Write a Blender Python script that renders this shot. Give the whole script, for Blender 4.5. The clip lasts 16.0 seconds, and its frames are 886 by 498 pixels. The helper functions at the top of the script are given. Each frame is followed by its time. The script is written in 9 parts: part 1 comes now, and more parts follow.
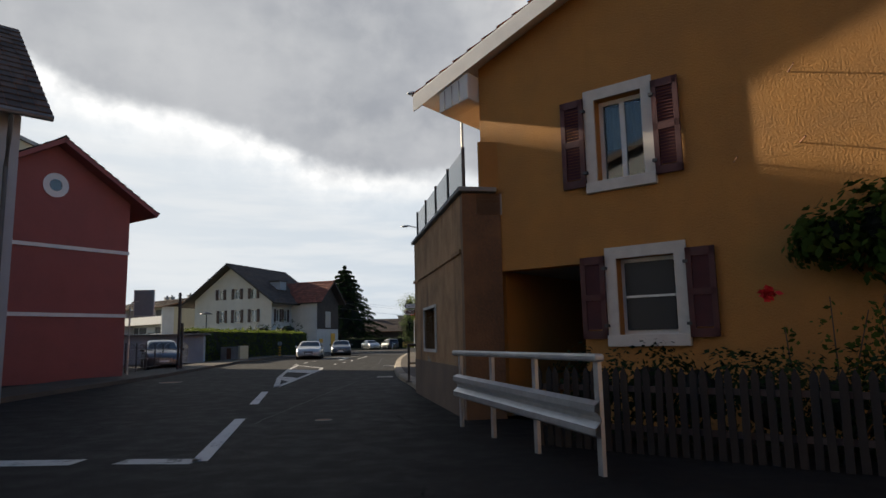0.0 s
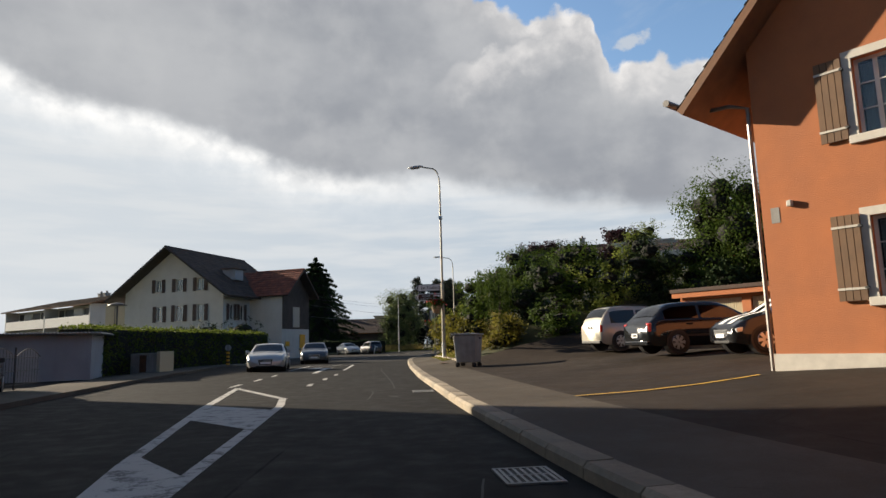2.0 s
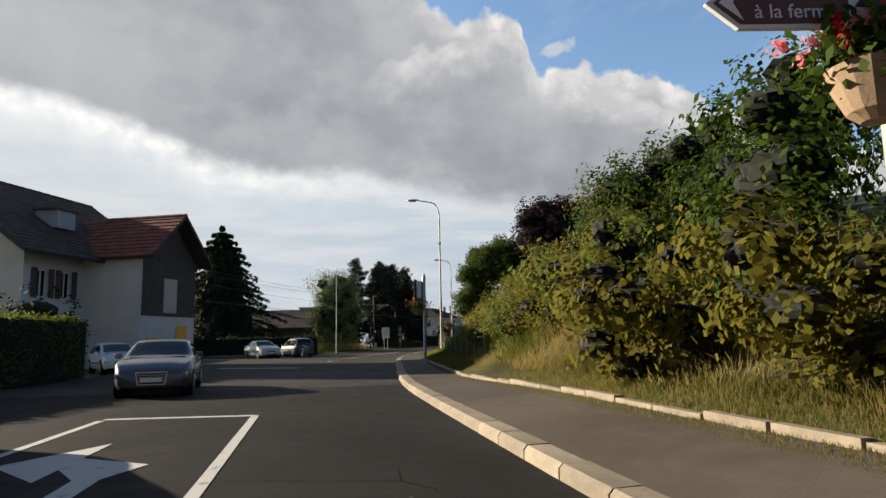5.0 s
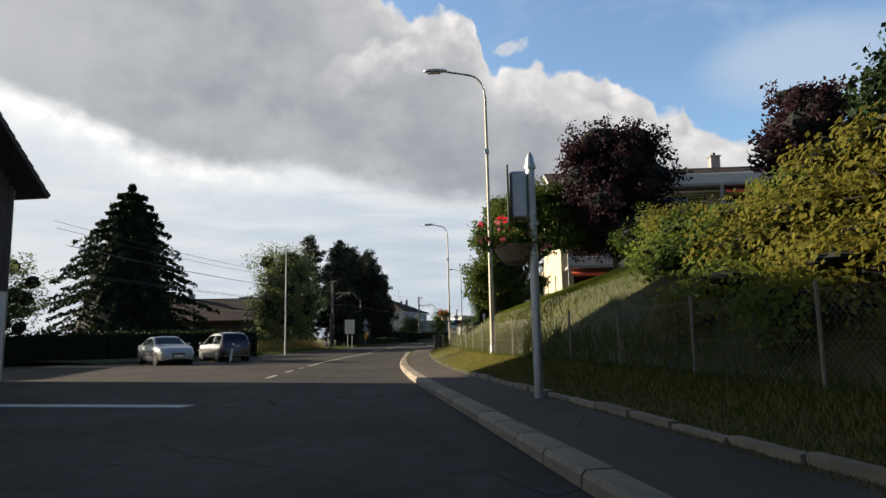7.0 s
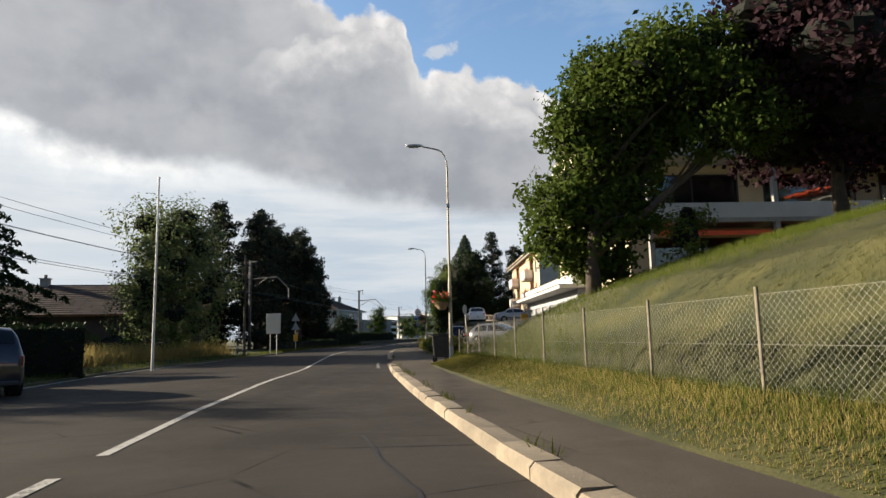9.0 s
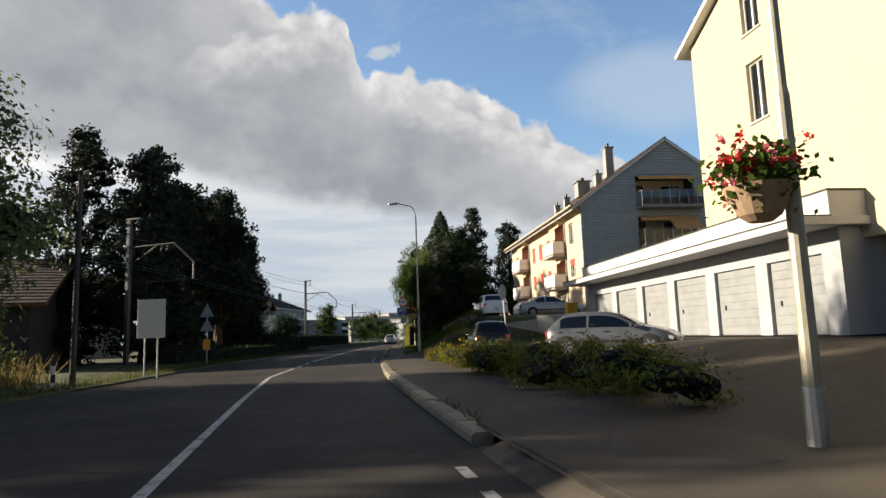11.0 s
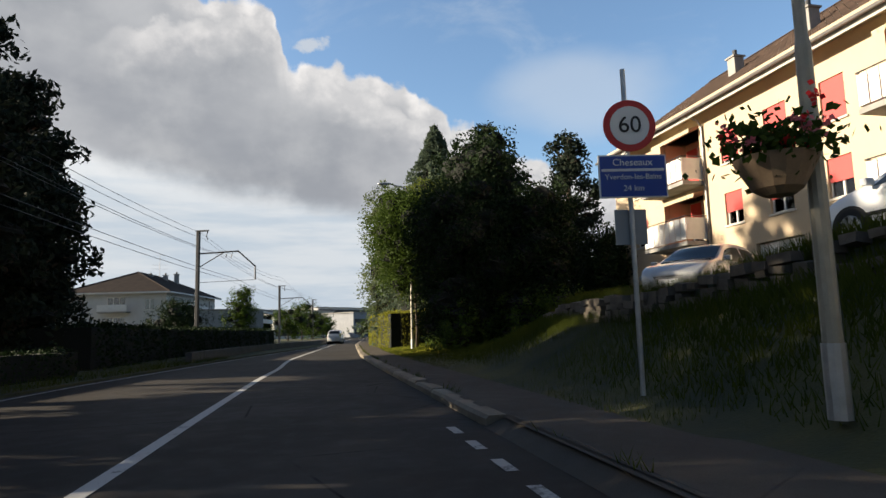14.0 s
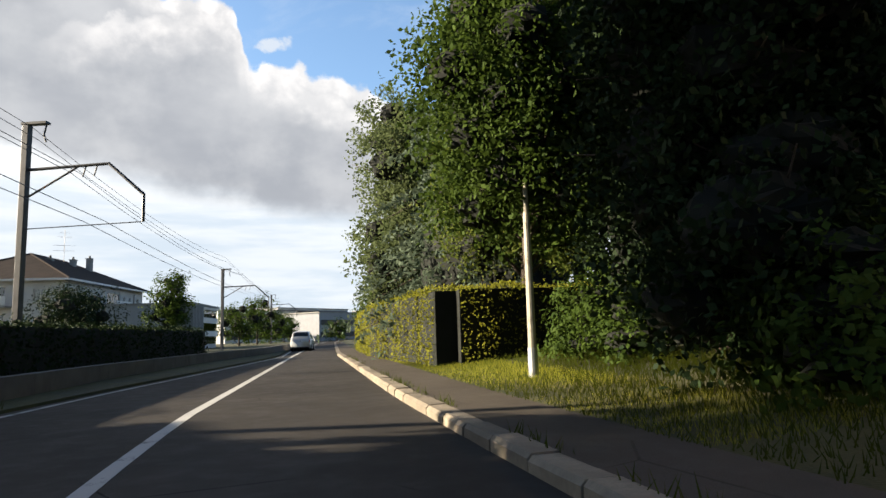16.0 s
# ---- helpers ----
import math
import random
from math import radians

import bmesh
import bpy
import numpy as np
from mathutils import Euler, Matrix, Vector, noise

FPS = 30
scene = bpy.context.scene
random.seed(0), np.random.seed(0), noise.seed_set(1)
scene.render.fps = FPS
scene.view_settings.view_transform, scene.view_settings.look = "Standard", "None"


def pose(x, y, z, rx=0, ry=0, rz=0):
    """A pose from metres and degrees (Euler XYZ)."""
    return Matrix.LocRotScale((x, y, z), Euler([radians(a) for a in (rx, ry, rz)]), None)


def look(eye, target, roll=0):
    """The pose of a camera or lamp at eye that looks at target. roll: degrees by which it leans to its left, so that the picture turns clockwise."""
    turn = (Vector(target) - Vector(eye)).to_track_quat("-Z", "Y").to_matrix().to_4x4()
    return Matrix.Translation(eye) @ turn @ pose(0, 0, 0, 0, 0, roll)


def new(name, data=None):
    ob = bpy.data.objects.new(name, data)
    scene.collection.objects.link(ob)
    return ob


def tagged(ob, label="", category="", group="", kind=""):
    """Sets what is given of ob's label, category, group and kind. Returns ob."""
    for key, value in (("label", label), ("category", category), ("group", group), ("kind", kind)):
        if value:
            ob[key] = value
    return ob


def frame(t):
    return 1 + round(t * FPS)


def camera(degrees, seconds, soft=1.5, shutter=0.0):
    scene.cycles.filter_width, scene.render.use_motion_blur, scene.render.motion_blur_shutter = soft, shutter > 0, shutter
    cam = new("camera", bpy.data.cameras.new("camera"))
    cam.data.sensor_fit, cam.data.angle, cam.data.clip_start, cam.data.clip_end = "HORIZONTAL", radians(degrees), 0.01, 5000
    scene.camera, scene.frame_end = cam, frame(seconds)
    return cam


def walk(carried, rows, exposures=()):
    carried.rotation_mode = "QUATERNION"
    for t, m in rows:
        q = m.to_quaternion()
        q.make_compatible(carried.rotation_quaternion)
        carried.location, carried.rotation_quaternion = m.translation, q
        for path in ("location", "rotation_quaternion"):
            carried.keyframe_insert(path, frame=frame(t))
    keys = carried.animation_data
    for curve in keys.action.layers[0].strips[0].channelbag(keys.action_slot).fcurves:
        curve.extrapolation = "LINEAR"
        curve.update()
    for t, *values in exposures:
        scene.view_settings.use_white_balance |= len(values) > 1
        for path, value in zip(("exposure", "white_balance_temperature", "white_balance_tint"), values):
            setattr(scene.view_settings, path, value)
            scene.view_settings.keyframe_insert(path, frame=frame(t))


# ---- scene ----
cam = camera(69.12, 16.0)
PATH = [
    (0.0, 0.000, 0.000, 1.193, 0.30, 8.10, 1.20),
    (0.5, -0.852, 4.103, 1.160, -0.07, 8.13, 1.05),
    (1.0, -1.620, 8.198, 1.158, -0.72, 8.24, 1.28),
    (1.5, -2.373, 12.343, 1.135, -1.55, 8.23, 1.30),
    (2.0, -3.048, 16.671, 1.147, -2.39, 8.30, 1.62),
    (2.5, -3.650, 21.071, 1.197, -3.60, 8.16, 1.28),
    (3.0, -4.160, 25.536, 1.236, -4.93, 8.52, 1.47),
    (3.5, -4.579, 29.945, 1.267, -6.15, 8.37, 1.47),
    (4.0, -4.896, 34.373, 1.261, -7.36, 8.24, 1.53),
    (6.5, -5.544, 57.988, 1.239, -11.94, 7.63, 0.99),
    (7.0, -5.412, 63.180, 1.228, -13.50, 7.59, 1.25),
    (7.5, -5.239, 68.378, 1.117, -15.38, 7.48, 1.43),
    (8.0, -4.857, 73.552, 1.191, -17.04, 7.73, 1.36),
    (8.5, -4.324, 78.751, 1.163, -18.66, 7.72, 1.32),
    (9.0, -3.508, 84.071, 1.190, -20.02, 7.59, 1.28),
    (9.5, -2.658, 89.417, 1.186, -21.34, 7.65, 1.80),
    (12.0, 3.551, 117.818, 1.351, -27.19, 7.55, 1.34),
    (12.5, 5.028, 123.461, 1.284, -28.19, 7.54, 1.16),
    (13.0, 6.699, 129.098, 1.208, -29.56, 7.42, 1.08),
    (13.5, 8.539, 134.614, 1.206, -30.88, 7.34, 1.49),
    (14.0, 10.438, 139.912, 1.208, -31.81, 7.25, 1.58),
    (14.5, 12.432, 145.286, 1.209, -32.59, 7.38, 1.78),
    (15.0, 14.497, 150.657, 1.224, -33.50, 7.47, 1.79),
    (15.5, 16.579, 155.958, 1.158, -34.46, 7.40, 2.03),
    (16.0, 18.651, 161.235, 1.155, -35.16, 7.43, 1.71),
]
walk(cam, [(t, pose(x, y, z, 90 + p, r, w)) for t, x, y, z, w, p, r in PATH], exposures=[(0.0, 0.93), (1.5, 0.91), (2.5, 0.67), (3.5, 0.65), (4.2, 0.71), (6.5, 0.87), (9.5, 0.89), (12.0, 0.79), (12.5, 0.91), (13.5, 0.89), (14.5, 0.84), (15.0, 0.94), (15.5, 1.11), (16.0, 1.28)])

# ---- sky and sun ----
SUN_AZ, SUN_EL = -57.0, 17.5          # degrees; azimuth from +y towards +x
sun_way = Vector((math.sin(radians(SUN_AZ)) * math.cos(radians(SUN_EL)), math.cos(radians(SUN_AZ)) * math.cos(radians(SUN_EL)), math.sin(radians(SUN_EL))))
sun = new("sun", bpy.data.lights.new("sun", "SUN"))
sun.data.energy, sun.data.angle, sun.data.color = 6.6, radians(0.6), (1.0, 0.86, 0.66)
sun.matrix_world = look((-60, 40, 60), Vector((-60, 40, 60)) - sun_way)


class Nodes:
    """Short hand for a node tree."""

    def __init__(self, tree):
        self.t = tree
        tree.nodes.clear()

    def n(self, kind, **kw):
        nd = self.t.nodes.new(kind)
        for k, v in kw.items():
            setattr(nd, k, v)
        return nd

    def put(self, sock, v):
        if hasattr(v, "is_linked"):
            self.t.links.new(v, sock)
        elif isinstance(v, (tuple, list)) and len(v) == 3 and sock.type == "RGBA":
            sock.default_value = (*v, 1)
        else:
            sock.default_value = v

    def m(self, op, a, b=0.0, c=0.0, clamp=False):
        nd = self.n("ShaderNodeMath", operation=op, use_clamp=clamp)
        for i, v in enumerate((a, b, c)):
            self.put(nd.inputs[i], v)
        return nd.outputs[0]

    def mix(self, f, a, b, blend="MIX"):
        nd = self.n("ShaderNodeMix", data_type="RGBA", blend_type=blend)
        self.put(nd.inputs[0], f)
        self.put(nd.inputs[6], a)
        self.put(nd.inputs[7], b)
        return nd.outputs[2]

    def ramp(self, v, lo, hi, a=0.0, b=1.0, smooth=True):
        nd = self.n("ShaderNodeMapRange", interpolation_type="SMOOTHSTEP" if smooth else "LINEAR")
        for i, x in enumerate((v, lo, hi, a, b)):
            self.put(nd.inputs[i], x)
        return nd.outputs[0]

    def noise(self, vec, scale, detail=4.0, rough=0.55, dist=0.0):
        nd = self.n("ShaderNodeTexNoise")
        if vec is not None:
            self.put(nd.inputs["Vector"], vec)
        for k, v in (("Scale", scale), ("Detail", detail), ("Roughness", rough), ("Distortion", dist)):
            self.put(nd.inputs[k], v)
        return nd.outputs["Fac"]


world = bpy.data.worlds.new("sky")
scene.world = world
world.use_nodes = True
W = Nodes(world.node_tree)
way = W.n("ShaderNodeTexCoord").outputs["Generated"]
sep = W.n("ShaderNodeSeparateXYZ")
W.put(sep.inputs[0], way)
deg = 180 / math.pi
az = W.m("MULTIPLY", W.m("ARCTAN2", sep.outputs[0], sep.outputs[1]), deg)
el = W.m("MULTIPLY", W.m("ARCSINE", sep.outputs[2]), deg)
uv = W.n("ShaderNodeCombineXYZ")
W.put(uv.inputs[0], W.m("MULTIPLY", az, 0.045))
W.put(uv.inputs[1], W.m("MULTIPLY", el, 0.085))
uv = uv.outputs[0]
uv2 = W.n("ShaderNodeCombineXYZ")
W.put(uv2.inputs[0], W.m("MULTIPLY", az, 0.062))
W.put(uv2.inputs[1], W.m("MULTIPLY", el, 0.068))
uv2 = uv2.outputs[0]
puff = W.noise(uv2, 3.0, 8.0, 0.54)
puff2 = W.noise(uv2, 9.0, 6.0, 0.58)
soft = W.noise(uv, 1.3, 5.0, 0.5)
lump = W.n("ShaderNodeTexVoronoi", feature="SMOOTH_F1")
W.put(lump.inputs["Vector"], W.mix(0.05, uv2, W.n("ShaderNodeTexNoise").outputs["Color"]))
W.put(lump.inputs["Scale"], 9.0)
lump = lump.outputs["Distance"]
air = W.n("ShaderNodeTexSky", sky_type="NISHITA", sun_disc=False, sun_elevation=radians(SUN_EL), sun_rotation=radians(SUN_AZ), air_density=1.0, dust_density=1.5, ozone_density=1.6)
airc = W.mix(1.0, air.outputs[0], (0.170, 0.188, 0.200), "MULTIPLY")

def profile(points, span=(-90.0, 90.0), top=60.0):
    """A line through (azimuth, elevation) points, read at every azimuth."""
    rp = W.n("ShaderNodeValToRGB")
    W.put(rp.inputs[0], W.ramp(az, span[0], span[1], 0.0, 1.0, False))
    els = rp.color_ramp.elements
    while len(els) < len(points):
        els.new(0.5)
    for e, (a, h) in zip(els, points):
        e.position, e.color = (a - span[0]) / (span[1] - span[0]), (h / top, h / top, h / top, 1)
    return W.m("MULTIPLY", rp.outputs[0], top)


# upper edge of the cumulus bank, with billows on it
TOP = ((-90, 42), (-40, 42), (-15, 37), (0, 32.5), (6, 29.8), (9.6, 28.3), (11.3, 27.5), (13.4, 27.8), (15.9, 27.8), (17.0, 27.0), (17.5, 25.6), (17.8, 23.8), (18.6, 22.8), (20.8, 22.9), (22.5, 23.3), (24.5, 22.7), (26.2, 22.0), (28.0, 22.1), (29.3, 21.8), (29.7, 20.1), (31.9, 19.9), (32.6, 18.9), (33.1, 18.0), (35.2, 18.4), (35.7, 16.9), (37.6, 16.1), (38.9, 15.2), (41.0, 14.9), (42.4, 13.8), (48.0, 11.0), (60.0, 7.0), (90.0, 4.0))
FRONT = ((-90, 21.0), (-2.0, 21.0), (2.0, 22.8), (4.5, 24.3), (7.0, 25.4), (10.0, 25.9), (13.0, 26.6), (15.5, 27.4), (17.0, 26.6), (17.6, 24.5), (22.0, 22.4), (27.0, 20.6), (30.5, 19.0), (36.0, 15.8), (42.0, 12.6), (90, 3))
LOW = ((-90, 27), (-50, 25), (-35.6, 21.5), (-30.6, 19.6), (-23.5, 18.3), (-16.5, 17.2), (-13.7, 16.2), (-10.5, 14.8), (-7.0, 14.2), (0.0, 14.2), (4.4, 13.7), (11.0, 12.7), (21.6, 11.2), (30.0, 10.0), (45.0, 7.5), (90, 3.0))
tuft = W.m("ADD", W.m("MULTIPLY", W.m("SUBTRACT", puff2, 0.5), 2.2), W.m("MULTIPLY", W.m("SUBTRACT", 0.33, lump), 1.7))
clear = W.m("ADD", W.m("SUBTRACT", el, profile(TOP)), W.m("MULTIPLY", tuft, -1.0))
blue = W.ramp(clear, -0.35, 0.35)
crisp = W.ramp(az, 4.0, 12.0, 0.25, 1.0)
crown = W.ramp(clear, -3.2, -0.1)
relief = W.ramp(W.m("ADD", lump, W.m("MULTIPLY", W.m("SUBTRACT", puff2, 0.5), 0.9)), 0.62, 0.08, 0.45, 1.0)
rim = W.m("MULTIPLY", W.m("MULTIPLY", crown, relief), crisp)
fore = W.m("SUBTRACT", W.m("ADD", profile(FRONT), W.m("MULTIPLY", tuft, 1.2)), el)
rim2 = W.m("MULTIPLY", W.m("MULTIPLY", W.ramp(fore, -0.3, 0.5), W.ramp(fore, 4.2, 0.6)), W.m("MULTIPLY", relief, W.ramp(az, 1.0, 8.0, 0.0, 0.72)))
# lower edge of the grey sheet, the pale sky under it and the bright streak between
under = W.m("ADD", W.m("SUBTRACT", profile(LOW), el), W.m("ADD", W.m("MULTIPLY", W.m("SUBTRACT", soft, 0.5), 3.0), W.m("MULTIPLY", W.m("SUBTRACT", puff, 0.5), 2.6)))
haze = W.ramp(under, -1.6, 1.3)
fade = W.m("ADD", W.m("MULTIPLY", W.ramp(under, 5.0, 0.4), 0.45), W.m("MULTIPLY", W.ramp(under, 1.9, 0.2), 0.55))
streak = W.m("MULTIPLY", W.m("MULTIPLY", W.ramp(under, -1.3, 0.4), fade), W.ramp(W.m("ADD", puff2, W.m("MULTIPLY", W.m("SUBTRACT", soft, 0.5), 0.8)), 0.30, 0.62, 0.55, 1.0))
westly = W.ramp(az, 25.0, -35.0)
grey = W.mix(W.ramp(soft, 0.35, 0.66), (0.285, 0.30, 0.33), (0.41, 0.42, 0.44))
grey = W.mix(W.m("MULTIPLY", W.ramp(puff, 0.38, 0.74), 0.5), grey, (0.50, 0.505, 0.515))
grey = W.mix(W.m("MULTIPLY", W.ramp(az, 0.0, -34.0), 0.30), grey, (0.52, 0.525, 0.53))
grey = W.mix(W.m("MAXIMUM", rim, rim2), grey, (0.78, 0.755, 0.735))
band = W.n("ShaderNodeCombineXYZ")
W.put(band.inputs[0], W.m("MULTIPLY", az, 0.03))
W.put(band.inputs[1], W.m("MULTIPLY", el, 0.22))
wisps = W.noise(band.outputs[0], 2.2, 5.0, 0.55)
pale = W.mix(W.ramp(wisps, 0.38, 0.62), (0.44, 0.51, 0.585), (0.575, 0.61, 0.645))
pale = W.mix(W.m("MULTIPLY", westly, 0.6), pale, (0.67, 0.69, 0.70))
sky = W.mix(haze, grey, pale)
sky = W.mix(W.m("MULTIPLY", streak, W.ramp(az, 14.0, -16.0, 0.12, 0.85)), sky, (0.97, 0.955, 0.93))
veil = W.m("MULTIPLY", W.ramp(W.noise(uv, 2.0, 6.0, 0.6, 0.6), 0.50, 0.78), 0.35)
cx = W.m("DIVIDE", W.m("SUBTRACT", az, 45.0), 8.0)
cy = W.m("DIVIDE", W.m("SUBTRACT", el, 20.0), 3.6)
cirrus = W.m("ADD", W.m("ADD", W.m("MULTIPLY", cx, cx), W.m("MULTIPLY", cy, cy)), W.m("MULTIPLY", W.m("SUBTRACT", soft, 0.5), 2.4))
veil = W.m("MAXIMUM", veil, W.ramp(cirrus, 1.5, 0.0, 0.0, 0.55))
open_sky = W.mix(veil, airc, (0.50, 0.56, 0.64))
open_sky = W.mix(W.ramp(el, 15.0, 3.0), open_sky, (0.48, 0.54, 0.61))
sky = W.mix(blue, sky, open_sky)
# clear deep sky overhead and towards the east
high = W.ramp(W.m("ADD", el, W.m("MULTIPLY", W.m("SUBTRACT", soft, 0.5), 12.0)), 34.0, 44.0)
away = W.m("MULTIPLY", W.ramp(W.m("ABSOLUTE", az), 80.0, 105.0), W.ramp(el, 2.0, 10.0))
sky = W.mix(W.m("MAXIMUM", high, away), sky, W.mix(1.0, airc, (0.44, 0.455, 0.485), "MULTIPLY"))
# small wisp in the blue
wx = W.m("DIVIDE", W.m("SUBTRACT", az, 20.4), 1.7)
wy = W.m("DIVIDE", W.m("SUBTRACT", W.m("SUBTRACT", el, 24.7), W.m("MULTIPLY", wx, 0.25)), 0.62)
wisp = W.m("ADD", W.m("ADD", W.m("MULTIPLY", wx, wx), W.m("MULTIPLY", wy, wy)), W.m("MULTIPLY", W.m("SUBTRACT", puff2, 0.5), 4.0))
sky = W.mix(W.ramp(wisp, 1.2, 0.2, 0.0, 0.75), sky, (0.56, 0.58, 0.60))
sky = W.mix(W.ramp(el, 1.0, -3.0), sky, (0.10, 0.105, 0.10))
bg = W.n("ShaderNodeBackground")
W.put(bg.inputs[0], sky)
bg.inputs[1].default_value = 0.66
W.put(W.n("ShaderNodeOutputWorld").inputs[0], bg.outputs[0])


# ---- materials ----
def mat(name, col, rough=0.8, vary=0.18, scale=6.0, fine=60.0, bump=0.15, metal=0.0, col2=None, stains=0.0, island=0.0, obj=0.0, coat=0.0, spec=0.5, streaks=0.0):
    """A worn surface: two scales of colour change, fine relief, and stains where asked."""
    m = bpy.data.materials.new(name)
    m.use_nodes = True
    N = Nodes(m.node_tree)
    pos = N.n("ShaderNodeTexCoord").outputs["Object"]
    a = N.noise(pos, scale, 5.0, 0.6)
    b = N.noise(pos, fine, 3.0, 0.6)
    dark = tuple(c * (1 - vary) for c in col)
    lite = tuple(min(1, c * (1 + vary)) for c in (col2 or col))
    c = N.mix(N.ramp(a, 0.3, 0.7), dark, lite)
    c = N.mix(N.ramp(b, 0.3, 0.75, 0.0, vary * 1.2), c, tuple(x * 0.55 for x in col))
    if stains:
        st = N.n("ShaderNodeMapping")
        N.put(st.inputs["Vector"], pos)
        st.inputs["Scale"].default_value = (1, 1, 0.18 if streaks else 1)
        s = N.noise(st.outputs[0], 1.7, 6.0, 0.65)
        c = N.mix(N.ramp(s, 0.52, 0.72, 0.0, stains), c, tuple(x * 0.35 for x in col))
    if island:
        g = N.n("ShaderNodeNewGeometry").outputs["Random Per Island"]
        c = N.mix(1.0, c, N.mix(g, (1 - island,) * 3, (1 + island * 0.6,) * 3), "MULTIPLY")
    if obj:
        g = N.n("ShaderNodeObjectInfo").outputs["Random"]
        c = N.mix(1.0, c, N.mix(g, (1 - obj,) * 3, (1 + obj * 0.6,) * 3), "MULTIPLY")
    p = N.n("ShaderNodeBsdfPrincipled")
    N.put(p.inputs["Base Color"], c)
    N.put(p.inputs["Roughness"], N.ramp(a, 0.3, 0.7, rough * 0.92, min(1.0, rough * 1.08)))
    p.inputs["Metallic"].default_value = metal
    p.inputs["Coat Weight"].default_value = coat
    p.inputs["Coat Roughness"].default_value = 0.08
    p.inputs["Specular IOR Level"].default_value = spec
    if bump:
        bp = N.n("ShaderNodeBump")
        bp.inputs["Strength"].default_value = bump
        bp.inputs["Distance"].default_value = 0.02
        N.put(bp.inputs["Height"], N.m("ADD", b, N.m("MULTIPLY", a, 0.7)))
        N.put(p.inputs["Normal"], bp.outputs[0])
    N.put(N.n("ShaderNodeOutputMaterial").inputs[0], p.outputs[0])
    return m


def leaf(name, col, col2, trans=0.32, rough=0.65):
    """Foliage: each leaf its own tone, light let through."""
    m = bpy.data.materials.new(name)
    m.use_nodes = True
    N = Nodes(m.node_tree)
    g = N.n("ShaderNodeNewGeometry").outputs["Random Per Island"]
    pos = N.n("ShaderNodeTexCoord").outputs["Object"]
    a = N.noise(pos, 0.8, 3.0)
    c = N.mix(N.m("ADD", N.m("MULTIPLY", g, 0.6), N.m("MULTIPLY", N.ramp(a, 0.3, 0.7), 0.4)), col, col2)
    p = N.n("ShaderNodeBsdfPrincipled")
    N.put(p.inputs["Base Color"], c)
    p.inputs["Roughness"].default_value = rough
    p.inputs["Specular IOR Level"].default_value = 0.06
    t = N.n("ShaderNodeBsdfTranslucent")
    N.put(t.inputs[0], N.mix(0.5, c, tuple(min(1, x * 1.5) for x in col2)))
    s = N.n("ShaderNodeMixShader")
    s.inputs[0].default_value = trans
    N.put(s.inputs[1], p.outputs[0])
    N.put(s.inputs[2], t.outputs[0])
    N.put(N.n("ShaderNodeOutputMaterial").inputs[0], s.outputs[0])
    return m


def glass_mat(name, tint=(0.8, 0.85, 0.85), clear=0.85):
    m = bpy.data.materials.new(name)
    m.use_nodes = True
    N = Nodes(m.node_tree)
    f = N.n("ShaderNodeFresnel")
    f.inputs[0].default_value = 1.5
    t = N.n("ShaderNodeBsdfTransparent")
    N.put(t.inputs[0], tuple(c * clear for c in tint))
    g = N.n("ShaderNodeBsdfGlossy")
    g.inputs["Roughness"].default_value = 0.02
    s = N.n("ShaderNodeMixShader")
    N.put(s.inputs[0], N.m("ADD", N.m("MULTIPLY", f.outputs[0], 1.3), 0.02, clamp=True))
    N.put(s.inputs[1], t.outputs[0])
    N.put(s.inputs[2], g.outputs[0])
    N.put(N.n("ShaderNodeOutputMaterial").inputs[0], s.outputs[0])
    return m


